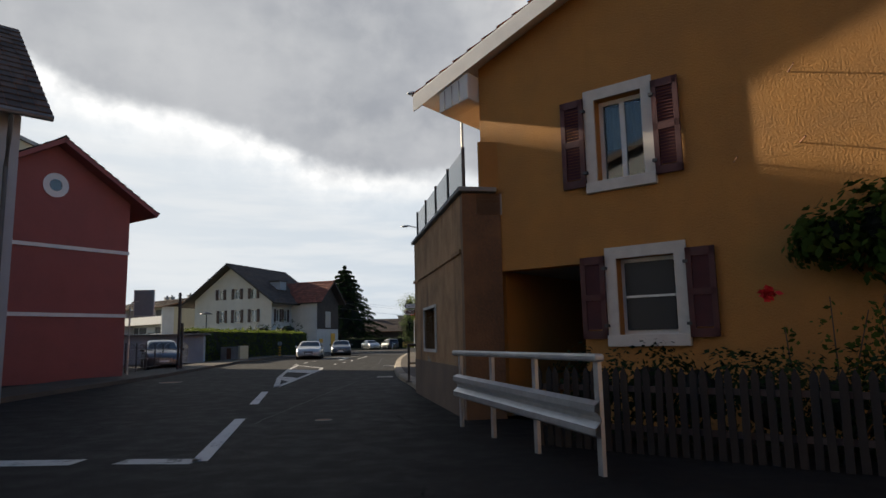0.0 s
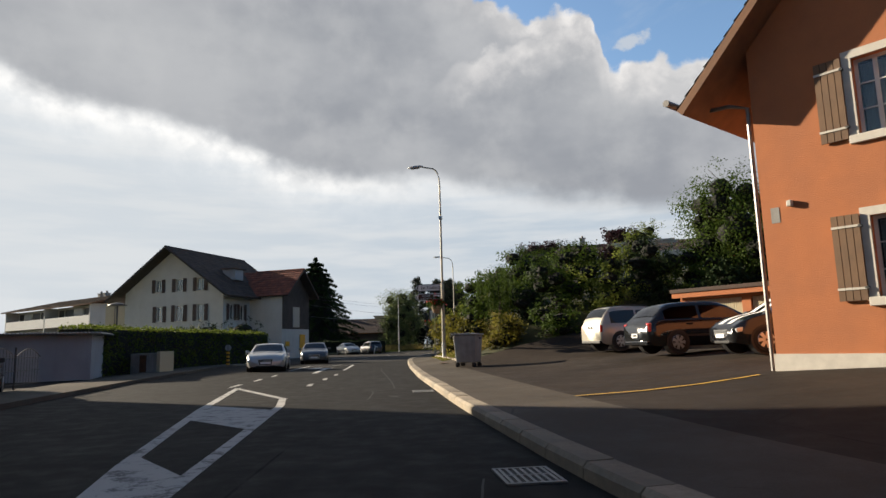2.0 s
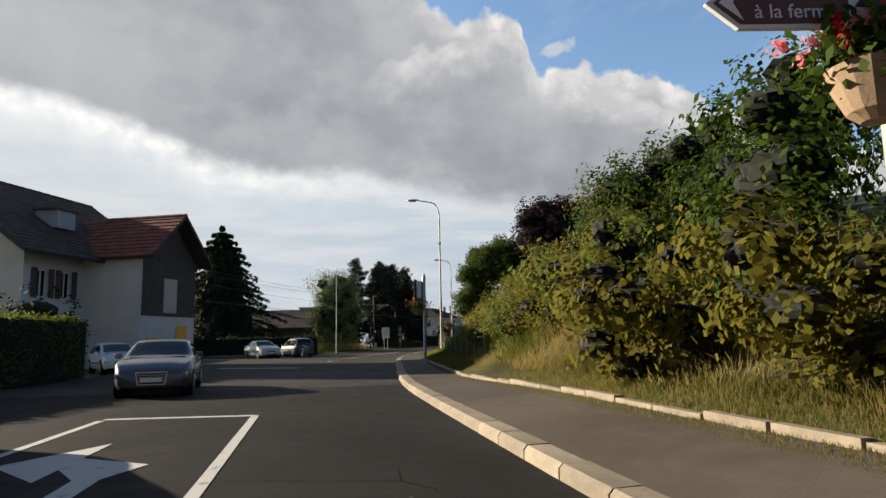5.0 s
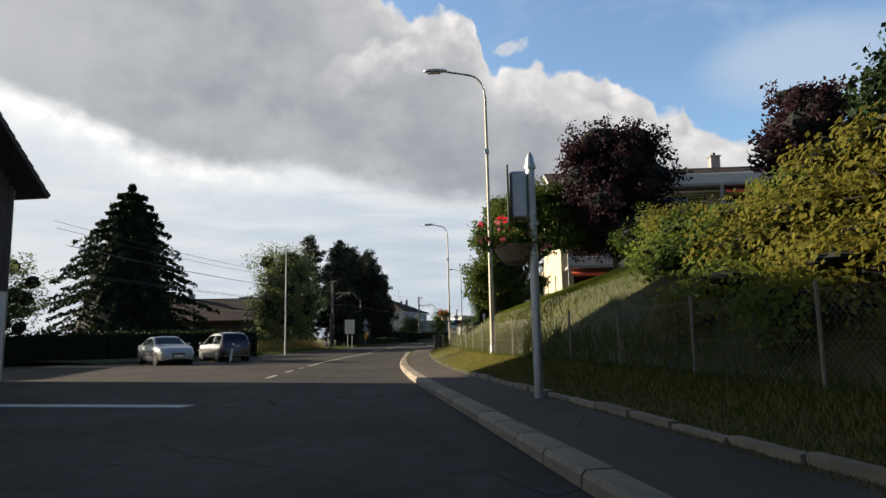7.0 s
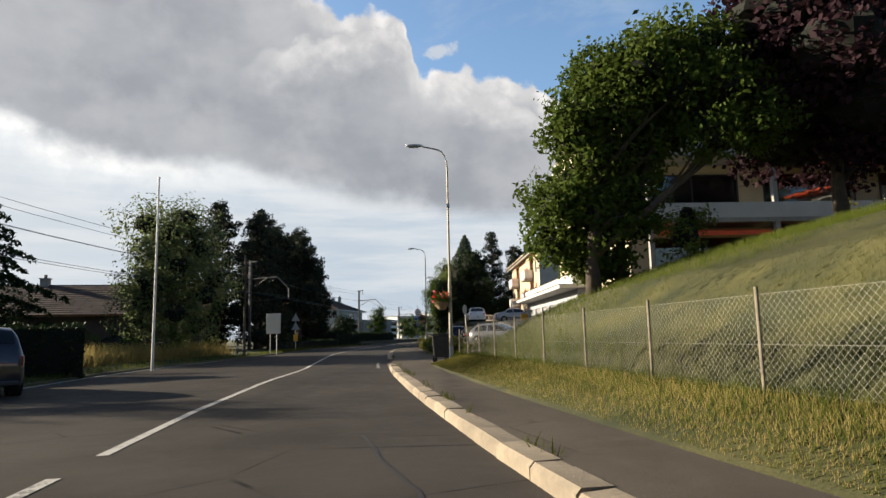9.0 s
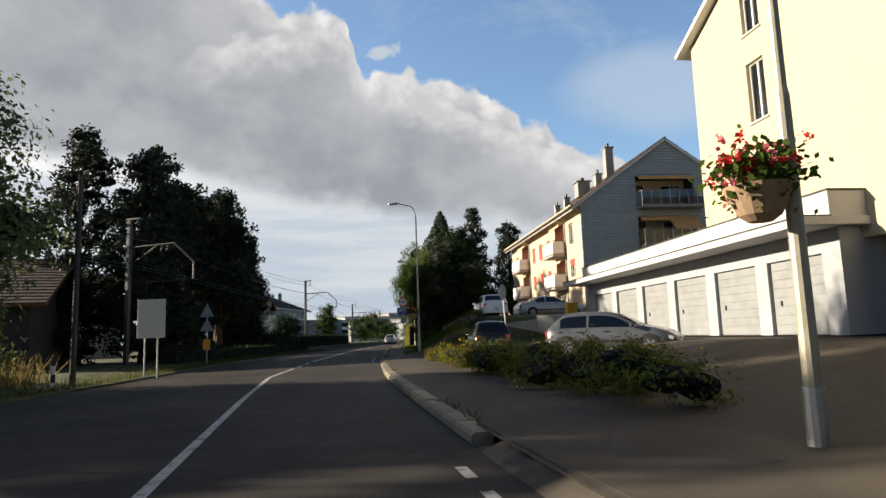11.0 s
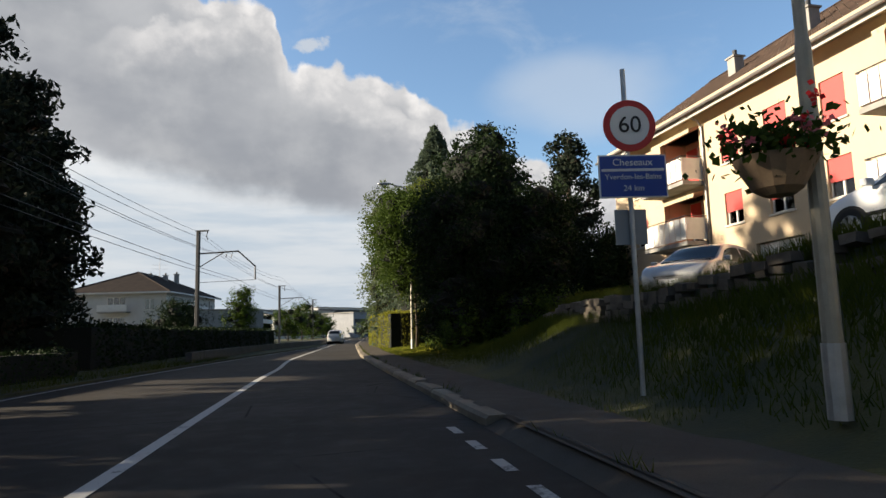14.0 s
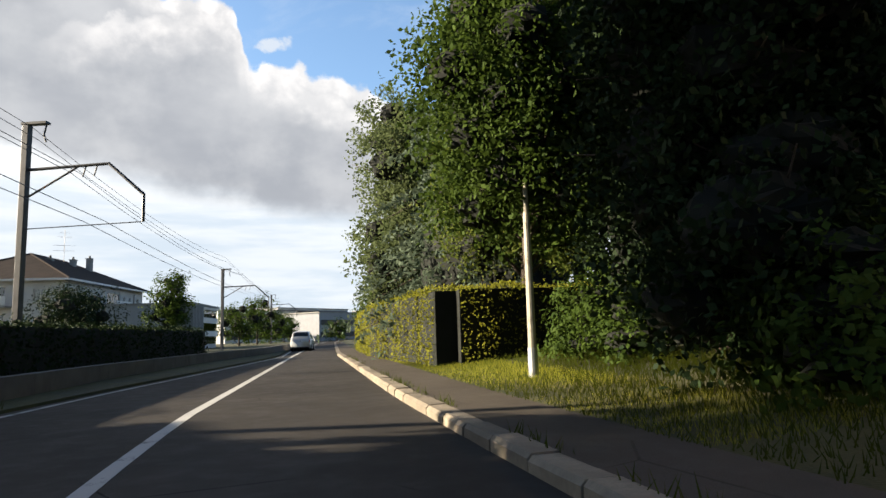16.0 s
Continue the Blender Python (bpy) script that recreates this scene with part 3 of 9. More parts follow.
def window(parent, m, w, h, frame_mat=None, surround=None, shutters=None, blind=0.0, curtain=False, bars=2, sill=True, blind_mat=None, inset=0.12, shut_style="board", shut_w=None, trim_w=0.14):
    """A window in an opening whose lower left corner is at m; outside towards -y."""
    fm = frame_mat or WHITE
    t = 0.06
    fr = MB()
    fr.box(0, inset, 0, t, inset + 0.06, h).box(w - t, inset, 0, w, inset + 0.06, h)
    fr.box(t, inset, 0, w - t, inset + 0.06, t).box(t, inset, h - t, w - t, inset + 0.06, h)
    for i in range(1, bars):
        x = w * i / bars
        fr.box(x - 0.035, inset, t, x + 0.035, inset + 0.055, h - t)
    frame_ob = part("window", fr, fm, parent, "", m)
    part("pane", MB().box(t, inset + 0.02, t, w - t, inset + 0.03, h - t), GLASS, frame_ob).visible_shadow = False
    if surround:
        s = MB()
        k = trim_w
        s.box(-k, -0.025, -k * 0.9, 0, 0.02, h + k).box(w, -0.025, -k * 0.9, w + k, 0.02, h + k).box(0, -0.025, h, w, 0.02, h + k)
        part("surround", s, surround, frame_ob, "pale stone surround")
        part("sill", MB().box(-k, -0.07, -k, w + k, 0.1, 0.0), surround, frame_ob, "", None, 0.01)
    elif sill:
        part("sill", MB().box(-0.06, -0.06, -0.06, w + 0.06, 0.1, 0.0), STONE_TRIM, frame_ob)
    if blind > 0:
        part("blind", MB().box(t * 0.5, inset - 0.05, h * (1 - blind), w - t * 0.5, inset - 0.02, h - 0.01), blind_mat or RED_BLIND, frame_ob, "lowered roller blind")
    if curtain:
        c = MB()
        for side in (0, 1):
            n = 12
            for i in range(n):
                x0 = t + (w - 2 * t) * (side * 0.5 + 0.5 * i / n)
                x1 = t + (w - 2 * t) * (side * 0.5 + 0.5 * (i + 1) / n)
                y0, y1 = inset + 0.14 + 0.03 * (i % 2), inset + 0.14 + 0.03 * ((i + 1) % 2)
                zb = t + h * (0.38 if curtain == "half" else 0.02)
                c.add([(x0, y0, zb), (x1, y1, zb), (x1, y1, h - t), (x0, y0, h - t)], [(0, 1, 2, 3)])
        part("curtain", c, CURTAIN, frame_ob, "white net curtain")
    # flat dark sheet stands in for the shade behind the pane
    part("room_backing", MB().add([(-0.3, inset + 0.5, -0.4), (w + 0.3, inset + 0.5, -0.4), (w + 0.3, inset + 0.5, h + 0.3), (-0.3, inset + 0.5, h + 0.3)], [(0, 1, 2, 3)]), ROOM, frame_ob)
    if shutters:
        sw = shut_w or w * 0.5
        k = trim_w if surround else 0.02
        for side in (0, 1):
            sh = MB()
            x0 = -k - sw if side == 0 else w + k
            if shut_style == "board":
                nb = 4
                for i in range(nb):
                    a = x0 + sw * i / nb
                    sh.box(a + 0.006, -0.07, -0.05, a + sw / nb - 0.006, -0.035, h + 0.05)
                for z in (h * 0.14, h * 0.86):
                    sh.box(x0, -0.035, z - 0.05, x0 + sw, -0.02, z + 0.05)
            else:
                for a, b, c2, d in ((x0, -0.05, x0 + 0.07, h + 0.05), (x0 + sw - 0.07, -0.05, x0 + sw, h + 0.05), (x0, -0.05, x0 + sw, 0.06), (x0, h - 0.06, x0 + sw, h + 0.05), (x0, h * 0.46, x0 + sw, h * 0.54)):
                    sh.box(a, -0.07, b, c2, -0.03, d)
                z = 0.08
                while z < h - 0.06:
                    sh.add([(x0 + 0.06, -0.065, z), (x0 + sw - 0.06, -0.065, z), (x0 + sw - 0.06, -0.035, z + 0.05), (x0 + 0.06, -0.035, z + 0.05)], [(0, 1, 2, 3)])
                    z += 0.045
            s_ob = part("shutter", sh, shutters, frame_ob)
            hx = -k if side == 0 else w + k
            for z in (h * 0.12, h * 0.88):
                part("hinge", MB().box(hx - 0.03, -0.09, z - 0.02, hx + 0.03, -0.02, z + 0.02), STEEL_DARK, frame_ob)
    return frame_ob


def roof_slope(parent, p, q, up, fall, tile, tile_mat, thick=0.16, soffit=None, name="roof"):
    """One slope: from p to q along the eave, up towards the ridge; fall: length of the slope."""
    p, q, up = Vector(p), Vector(q), Vector(up).normalized()
    along = (q - p).normalized()
    nrm = along.cross(up).normalized()
    if nrm.z < 0:
        nrm = -nrm
    L = (q - p).length
    a, b, c, d = p, q, q + up * fall, p + up * fall
    slab = MB().add([a - nrm * thick, b - nrm * thick, c - nrm * thick, d - nrm * thick, a, b, c, d],
                    [(0, 3, 2, 1), (4, 5, 6, 7), (0, 1, 5, 4), (1, 2, 6, 5), (2, 3, 7, 6), (3, 0, 4, 7)])
    ob = part(name, slab, soffit or WOOD_BROWN, parent)
    t = MB()
    nx, nz = max(1, int(L / tile)), max(1, int(fall / (tile * 1.15)))
    for i in range(nx):
        for j in range(nz):
            x0, x1 = L * i / nx + 0.008, L * (i + 1) / nx - 0.008
            z0, z1 = fall * j / nz, fall * (j + 1.12) / nz
            h0 = nrm * (0.05 + 0.008 * ((i * 7 + j * 13) % 5) / 5)
            h1 = nrm * 0.012
            A, B = p + along * x0 + up * z0, p + along * x1 + up * z0
            C, D = p + along * x1 + up * min(z1, fall), p + along * x0 + up * min(z1, fall)
            t.add([A + h1 * 0.2, B + h1 * 0.2, B + h0, A + h0, C + h1, D + h1], [(0, 1, 2, 3), (3, 2, 4, 5)])
    tl = part("roof_tiles", raw(t, "roof_tiles"), tile_mat, ob)
    tagged(tl, kind="stuff")
    return ob


def block(parent, L, D, H, apex_h=None, ridge="y", wall=None, holes=None, thick=0.25, name="wall", base=0.0):
    """Four walls round a plan L by D from the parent's origin; holes by side: f, r, b, l. Gives the sides' matrices."""
    holes = holes or {}
    sides = {"f": (pose(0, 0, 0), L), "r": (pose(L, 0, 0, 0, 0, 90), D), "b": (pose(L, D, 0, 0, 0, 180), L), "l": (pose(0, D, 0, 0, 0, 270), D)}
    for k, (m, ln) in sides.items():
        gable = apex_h and ((ridge == "y" and k in "fb") or (ridge == "x" and k in "rl"))
        ap = (ln / 2, apex_h) if gable else None
        # side walls butt against the front and back ones
        mm, l2, hs = m, ln, holes.get(k, ())
        if k in "rl":
            mm, l2 = m @ pose(thick, 0, 0), ln - 2 * thick
            hs = [(a - thick, b, c - thick, d) for a, b, c, d in hs]
            if ap:
                ap = (l2 / 2, apex_h)
        w = wall[k] if isinstance(wall, dict) else wall
        part(name, raw(wall_mb(l2, H, hs, thick, ap, base), name), w, parent, "", mm)
    return {k: v[0] for k, v in sides.items()}


def gable_roof(parent, L, D, H, apex_h, ridge, over, tile_mat, tile=0.3, soffit=None, over_end=None):
    oe = over if over_end is None else over_end
    span = (L if ridge == "y" else D) / 2
    rise = apex_h - H
    s = math.hypot(span, rise)
    k = (s + over) / s
    lift = 0.2
    if ridge == "y":
        roof_slope(parent, (span - span * k, -oe, apex_h - rise * k + lift), (span - span * k, D + oe, apex_h - rise * k + lift), (span, 0, rise), s + over, tile, tile_mat, soffit=soffit)
        roof_slope(parent, (span + span * k, D + oe, apex_h - rise * k + lift), (span + span * k, -oe, apex_h - rise * k + lift), (-span, 0, rise), s + over, tile, tile_mat, soffit=soffit)
        part("ridge", MB().prism([(span - 0.14, apex_h + lift - 0.02), (span, apex_h + lift + 0.09), (span + 0.14, apex_h + lift - 0.02)], -oe, D + oe), tile_mat, parent)
    else:
        roof_slope(parent, (-oe, span - span * k, apex_h - rise * k + lift), (L + oe, span - span * k, apex_h - rise * k + lift), (0, span, rise), s + over, tile, tile_mat, soffit=soffit)
        roof_slope(parent, (L + oe, span + span * k, apex_h - rise * k + lift), (-oe, span + span * k, apex_h - rise * k + lift), (0, -span, rise), s + over, tile, tile_mat, soffit=soffit)
        part("ridge", MB().prism([(span - 0.14, apex_h + lift - 0.02), (span, apex_h + lift + 0.09), (span + 0.14, apex_h + lift - 0.02)], -oe, L + oe, "x"), tile_mat, parent)


def chimney(parent, x, y, z, w, h, body=None):
    b = part("chimney", MB().box(x - w / 2, y - w / 2, z, x + w / 2, y + w / 2, z + h), body or CONCRETE, parent, "", None, 0.02)
    part("chimney_cap", MB().box(x - w * 0.62, y - w * 0.62, z + h + 0.004, x + w * 0.62, y + w * 0.62, z + h + 0.08), CONCRETE, b)
    part("flue", MB().tube([(x, y, z + h + 0.08), (x, y, z + h + 0.4)], w * 0.2, 10), STEEL_DARK, b)


# ---- plants ----
rng = np.random.default_rng(7)


def leaf_mesh(name, pts, size, material, squash=0.6, seed=0, up=None, out=None):
    """One small leaf for each point, its face turned roughly outwards where out is given."""
    r = np.random.default_rng(seed + 11)
    n = len(pts)
    a = r.normal(size=(n, 3))
    if up is not None:
        a = a * 0.5 + np.asarray(up)
    a /= np.linalg.norm(a, axis=1)[:, None]
    if out is not None:
        nm = out + np.array([0, 0, 0.35]) + r.normal(size=(n, 3)) * 0.34
        a = np.cross(nm, a)
        a /= np.linalg.norm(a, axis=1)[:, None] + 1e-9
        b = np.cross(nm, a)
    else:
        b = np.cross(a, r.normal(size=(n, 3)))
    b /= np.linalg.norm(b, axis=1)[:, None] + 1e-9
    s = size * (0.6 + 0.8 * r.random(n))[:, None]
    v = np.empty((n, 4, 3))
    v[:, 0] = pts - a * s * 0.5
    v[:, 1] = pts + b * s * squash * 0.5
    v[:, 2] = pts + a * s * 0.5
    v[:, 3] = pts - b * s * squash * 0.5
    me = bpy.data.meshes.new(name)
    me.vertices.add(n * 4)
    me.vertices.foreach_set("co", v.reshape(-1).astype(np.float32))
    me.loops.add(n * 4)
    me.loops.foreach_set("vertex_index", np.arange(n * 4, dtype=np.int32))
    me.polygons.add(n)
    me.polygons.foreach_set("loop_start", np.arange(0, n * 4, 4, dtype=np.int32))
    me.polygons.foreach_set("loop_total", np.full(n, 4, dtype=np.int32))
    me.update()
    me.validate()
    me.materials.append(material)
    return me


def in_blobs(blobs, n, clump, seed, shell=0.55, faces=False):
    """Leaf places in clumps near the skin of rounded masses (x, y, z, rx, ry, rz)."""
    r = np.random.default_rng(seed)
    vol = np.array([b[3] * b[4] * b[5] for b in blobs]) ** 0.67
    out, ways = [], []
    for b, k in zip(blobs, (n * vol / vol.sum()).astype(int)):
        nc = max(4, int(k / 30))
        d = r.normal(size=(nc, 3))
        d /= np.linalg.norm(d, axis=1)[:, None]
        rad = shell + (1.05 - shell) * r.random(nc) ** 0.6
        c = d * rad[:, None] * np.array(b[3:6]) + np.array(b[:3])
        i = r.integers(0, nc, k)
        off = np.clip(r.normal(size=(k, 3)), -1.5, 1.5) * clump * 0.82
        out.append(c[i] + off)
        ways.append(d[i] * 0.7 + off / clump * 0.4)
    return (np.concatenate(out), np.concatenate(ways)) if faces else np.concatenate(out)


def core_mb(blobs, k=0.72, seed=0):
    """Dark uneven inner masses that close a crown to the light and carry its inner shade in their colour."""
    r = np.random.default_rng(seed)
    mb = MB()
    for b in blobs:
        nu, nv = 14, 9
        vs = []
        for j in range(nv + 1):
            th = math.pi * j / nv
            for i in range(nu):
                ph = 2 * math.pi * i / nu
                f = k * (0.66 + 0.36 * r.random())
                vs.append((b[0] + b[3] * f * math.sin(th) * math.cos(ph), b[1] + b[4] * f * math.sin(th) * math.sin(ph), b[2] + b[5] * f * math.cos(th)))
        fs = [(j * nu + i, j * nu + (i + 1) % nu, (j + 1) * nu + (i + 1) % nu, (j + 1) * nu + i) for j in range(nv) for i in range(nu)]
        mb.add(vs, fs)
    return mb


def limbs_mb(h0, blobs, r0, seed=0, lean=0.0):
    """A tapered trunk with forked limbs into the masses of the crown."""
    r = random.Random(seed)
    top = max(b[2] for b in blobs)
    mb = MB()
    pts = [(0, 0, -0.3)]
    for i in range(1, 7):
        pts.append((r.uniform(-1, 1) * r0 * 0.5 + lean * i / 6, r.uniform(-1, 1) * r0 * 0.5, top * i / 6.5))
    mb.tube(pts, [r0 * 1.35] + [r0 * (1 - 0.13 * i) for i in range(1, 7)], 9)
    for b in blobs:
        z = min(top * 0.8, max(h0 * 0.75, b[2] - math.hypot(b[0], b[1]) * 0.9))
        f = min(1, max(0.0, z / (top / 6.5) / 6))
        s = Vector((lean * f, 0, z))
        e = Vector(b[:3])
        mid = (s + e) / 2 + Vector((r.uniform(-0.2, 0.2), r.uniform(-0.2, 0.2), 0.15))
        mb.tube([s, mid, e], [r0 * 0.45, r0 * 0.3, r0 * 0.1], 6)
        for _ in range(3):
            e2 = e + Vector((r.uniform(-1, 1) * b[3], r.uniform(-1, 1) * b[4], r.uniform(-0.4, 0.9) * b[5])) * 0.75
            mb.tube([mid, (mid + e2) / 2 + Vector((0, 0, 0.1)), e2], [r0 * 0.22, r0 * 0.14, r0 * 0.05], 5)
    return mb


def crown_blobs(h0, h1, r, n, seed, top=0.5):
    """Rounded masses that make an uneven crown from h0 to h1 with radius r."""
    q = random.Random(seed)
    out = []
    for i in range(n):
        f = (i + 0.5) / n
        z = h0 + (h1 - h0) * (0.14 + 0.74 * f)
        w = math.sin(math.pi * (0.20 + 0.62 * f)) ** 0.8 * (1 - top * 0.25 * f)
        a = i * 2.4 + q.uniform(-0.5, 0.5)
        d = r * w * q.uniform(0.35, 0.68)
        s = r * q.uniform(0.42, 0.6) * (0.75 + 0.25 * w)
        out.append((d * math.cos(a), d * math.sin(a), z, s, s, s * q.uniform(0.65, 0.9)))
    out.append((0, 0, (h0 + h1) / 2, r * 0.55, r * 0.55, (h1 - h0) * 0.36))
    return out


def tree(m, h0, h1, r, material, leaves, label, seed=0, size=0.22, n=14, trunk=0.2, clump=0.32, core=0.38, blobs=None, name="tree", lean=0.0, shell=0.38):
    t = thing(name, m, label, "tree")
    bl = blobs or crown_blobs(h0, h1, r, n, seed)
    part("trunk", limbs_mb(h0, bl, trunk, seed, lean), BARK, t, "", None, 0, True)
    pt, wy_ = in_blobs(bl, int(leaves * 0.9), clump, seed, shell, True)
    part("crown", leaf_mesh("crown", pt, size * 0.85, material, 0.62, seed, None, wy_), material, t)
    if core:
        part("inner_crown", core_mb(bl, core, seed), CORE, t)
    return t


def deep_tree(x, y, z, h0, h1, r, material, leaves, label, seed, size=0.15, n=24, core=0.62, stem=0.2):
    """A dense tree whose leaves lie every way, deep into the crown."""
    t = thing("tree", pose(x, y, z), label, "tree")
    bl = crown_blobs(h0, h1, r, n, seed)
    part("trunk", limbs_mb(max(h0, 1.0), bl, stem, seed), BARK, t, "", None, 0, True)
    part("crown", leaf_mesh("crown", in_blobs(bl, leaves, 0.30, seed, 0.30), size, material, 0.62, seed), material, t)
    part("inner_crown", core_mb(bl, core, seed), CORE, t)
    return t


def conifer(m, h, r, material, label, seed=0, h0=0.4, leaves=16000, layers=16, droop=0.35, size=0.28, point=1.0, arms=11, core=True, name="conifer"):
    """Whorls of drooping boughs round a straight trunk, each set with sprays of needles."""
    q = np.random.default_rng(seed)
    t = thing(name, m, label, "tree")
    mb = MB().tube([(0, 0, -0.3), (0, 0, h * 0.5), (0, 0, h)], [h * 0.018 + 0.06, h * 0.011, 0.02], 8)
    pts, cone = [], []
    per = max(20, int(leaves / (layers * arms)))
    for j in range(layers):
        f = j / (layers - 1)
        z = h0 + (h - h0) * f * 0.97
        rad = r * (1 - f) ** point * (0.82 + 0.3 * q.random()) + 0.12
        for i in range(arms):
            a = 2 * math.pi * (i + 0.5 * (j % 2)) / arms + q.uniform(-0.25, 0.25)
            rl = rad * q.uniform(0.72, 1.12)
            s = q.random(per) ** 0.65
            w = (1 - s) * 0.55 * (0.3 + rl * 0.28) + 0.10
            side = q.uniform(-1, 1, per) * w * 1.2
            x = s * rl
            zz = z + 0.12 * rl * np.sin(s * 2.2) - droop * rl * s ** 1.6 + q.normal(size=per) * 0.10
            ca, sa = math.cos(a), math.sin(a)
            pts.append(np.column_stack([x * ca - side * sa, x * sa + side * ca, zz]))
            if i % 2 == 0:
                mb.tube([(0, 0, z), (rl * 0.5 * ca, rl * 0.5 * sa, z + 0.08 * rl - droop * rl * 0.33), (rl * 0.9 * ca, rl * 0.9 * sa, z - droop * rl * 0.8)], [0.05, 0.03, 0.01], 4, False)
    part("trunk", mb, BARK, t)
    part("crown", leaf_mesh("crown", np.concatenate(pts), size, material, 0.35, seed), material, t)
    # solid dark cone; its colour is the shade between the boughs
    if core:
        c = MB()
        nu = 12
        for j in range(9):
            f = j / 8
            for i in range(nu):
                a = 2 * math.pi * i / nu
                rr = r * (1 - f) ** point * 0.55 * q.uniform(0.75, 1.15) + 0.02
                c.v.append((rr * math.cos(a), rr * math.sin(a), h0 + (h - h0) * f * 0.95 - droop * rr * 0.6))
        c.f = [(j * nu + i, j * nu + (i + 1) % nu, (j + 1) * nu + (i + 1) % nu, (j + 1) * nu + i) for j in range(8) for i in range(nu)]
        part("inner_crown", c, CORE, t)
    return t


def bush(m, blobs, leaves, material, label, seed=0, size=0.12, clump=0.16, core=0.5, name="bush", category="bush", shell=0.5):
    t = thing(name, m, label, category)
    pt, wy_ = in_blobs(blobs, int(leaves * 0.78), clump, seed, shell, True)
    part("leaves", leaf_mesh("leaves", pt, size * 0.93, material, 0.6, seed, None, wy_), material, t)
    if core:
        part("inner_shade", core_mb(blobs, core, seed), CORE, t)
    return t


def hedge(name, pts, width, height, material, label, leaves, seed=0, size=0.09, z=0.0):
    """A clipped hedge along points."""
    q = np.random.default_rng(seed)
    t = thing(name, pose(pts[0][0], pts[0][1], z), label, "hedge")
    P = [Vector((p[0] - pts[0][0], p[1] - pts[0][1], 0)) for p in pts]
    seg = [(b - a).length for a, b in zip(P, P[1:])]
    out, core = [], MB()
    for (a, b), ln in zip(zip(P, P[1:]), seg):
        d = (b - a).normalized()
        nn = Vector((-d.y, d.x, 0))
        k = int(leaves * ln / sum(seg))
        u = q.random(k) * ln
        face = q.random(k)
        s = np.where(face < 0.36, -1.0, np.where(face < 0.72, 1.0, q.uniform(-1, 1, k)))
        hz = np.where(face < 0.72, q.random(k), 1.0) * height
        bulge = 0.07 * np.sin(u * 1.7) + 0.05 * np.sin(u * 4.1 + hz * 3)
        s = s * (width / 2 + bulge) + q.normal(size=k) * 0.045
        hz = hz + q.normal(size=k) * 0.05 + np.where(face > 0.72, 0.06 * np.sin(u * 2.3), 0) + np.where(q.random(k) > 0.97, 0.15, 0)
        out.append(np.column_stack([a.x + d.x * u + nn.x * s, a.y + d.y * u + nn.y * s, np.maximum(hz, 0.02)]))
        # dark slab whose colour is the shade within the hedge
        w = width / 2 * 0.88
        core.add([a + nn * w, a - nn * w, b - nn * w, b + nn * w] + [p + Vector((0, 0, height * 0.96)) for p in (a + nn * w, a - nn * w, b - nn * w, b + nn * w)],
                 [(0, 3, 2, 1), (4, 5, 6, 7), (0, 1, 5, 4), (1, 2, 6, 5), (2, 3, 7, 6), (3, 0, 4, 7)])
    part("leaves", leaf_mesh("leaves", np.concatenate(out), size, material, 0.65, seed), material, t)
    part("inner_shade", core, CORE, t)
    return t


def grass(name, pts, size, material, label, seed=0):
    """Upright blades at the given places."""
    r = np.random.default_rng(seed)
    n = len(pts)
    a = r.uniform(0, 2 * math.pi, n)
    h = size * (0.5 + r.random(n))
    w = 0.005 + 0.026 * h
    lean = r.normal(size=(n, 2)) * h[:, None] * 0.35
    v = np.empty((n, 3, 3))
    dx, dy = np.cos(a) * w, np.sin(a) * w
    v[:, 0] = pts + np.column_stack([dx, dy, np.zeros(n)])
    v[:, 1] = pts - np.column_stack([dx, dy, np.zeros(n)])
    v[:, 2] = pts + np.column_stack([lean, h])
    me = bpy.data.meshes.new(name)
    me.vertices.add(n * 3)
    me.vertices.foreach_set("co", v.reshape(-1).astype(np.float32))
    me.loops.add(n * 3)
    me.loops.foreach_set("vertex_index", np.arange(n * 3, dtype=np.int32))
    me.polygons.add(n)
    me.polygons.foreach_set("loop_start", np.arange(0, n * 3, 3, dtype=np.int32))
    me.polygons.foreach_set("loop_total", np.full(n, 3, dtype=np.int32))
    me.update()
    me.materials.append(material)
    ob = new(name, me)
    return tagged(ob, label, "grass", "", "stuff")


# ---- cars ----
CAR_SHAPES = {  # stations: share of length from the tail, top height share, belt share; then glass stations
    "hatch": ([(0.0, 0.50), (0.02, 0.62), (0.06, 0.74), (0.15, 0.97), (0.28, 1.0), (0.48, 0.99), (0.56, 0.93), (0.74, 0.66), (0.86, 0.60), (0.95, 0.52), (1.0, 0.40)], 0.62),
    "mpv": ([(0.0, 0.52), (0.02, 0.66), (0.05, 0.80), (0.11, 0.97), (0.28, 1.0), (0.50, 0.99), (0.60, 0.93), (0.78, 0.64), (0.88, 0.57), (0.96, 0.48), (1.0, 0.38)], 0.58),
    "estate": ([(0.0, 0.52), (0.02, 0.62), (0.05, 0.70), (0.14, 0.95), (0.28, 0.99), (0.48, 1.0), (0.55, 0.94), (0.70, 0.68), (0.85, 0.62), (0.95, 0.54), (1.0, 0.42)], 0.64),
    "sedan": ([(0.0, 0.50), (0.02, 0.64), (0.06, 0.70), (0.17, 0.73), (0.31, 0.96), (0.40, 1.0), (0.54, 0.98), (0.70, 0.69), (0.85, 0.63), (0.95, 0.55), (1.0, 0.40)], 0.66),
}


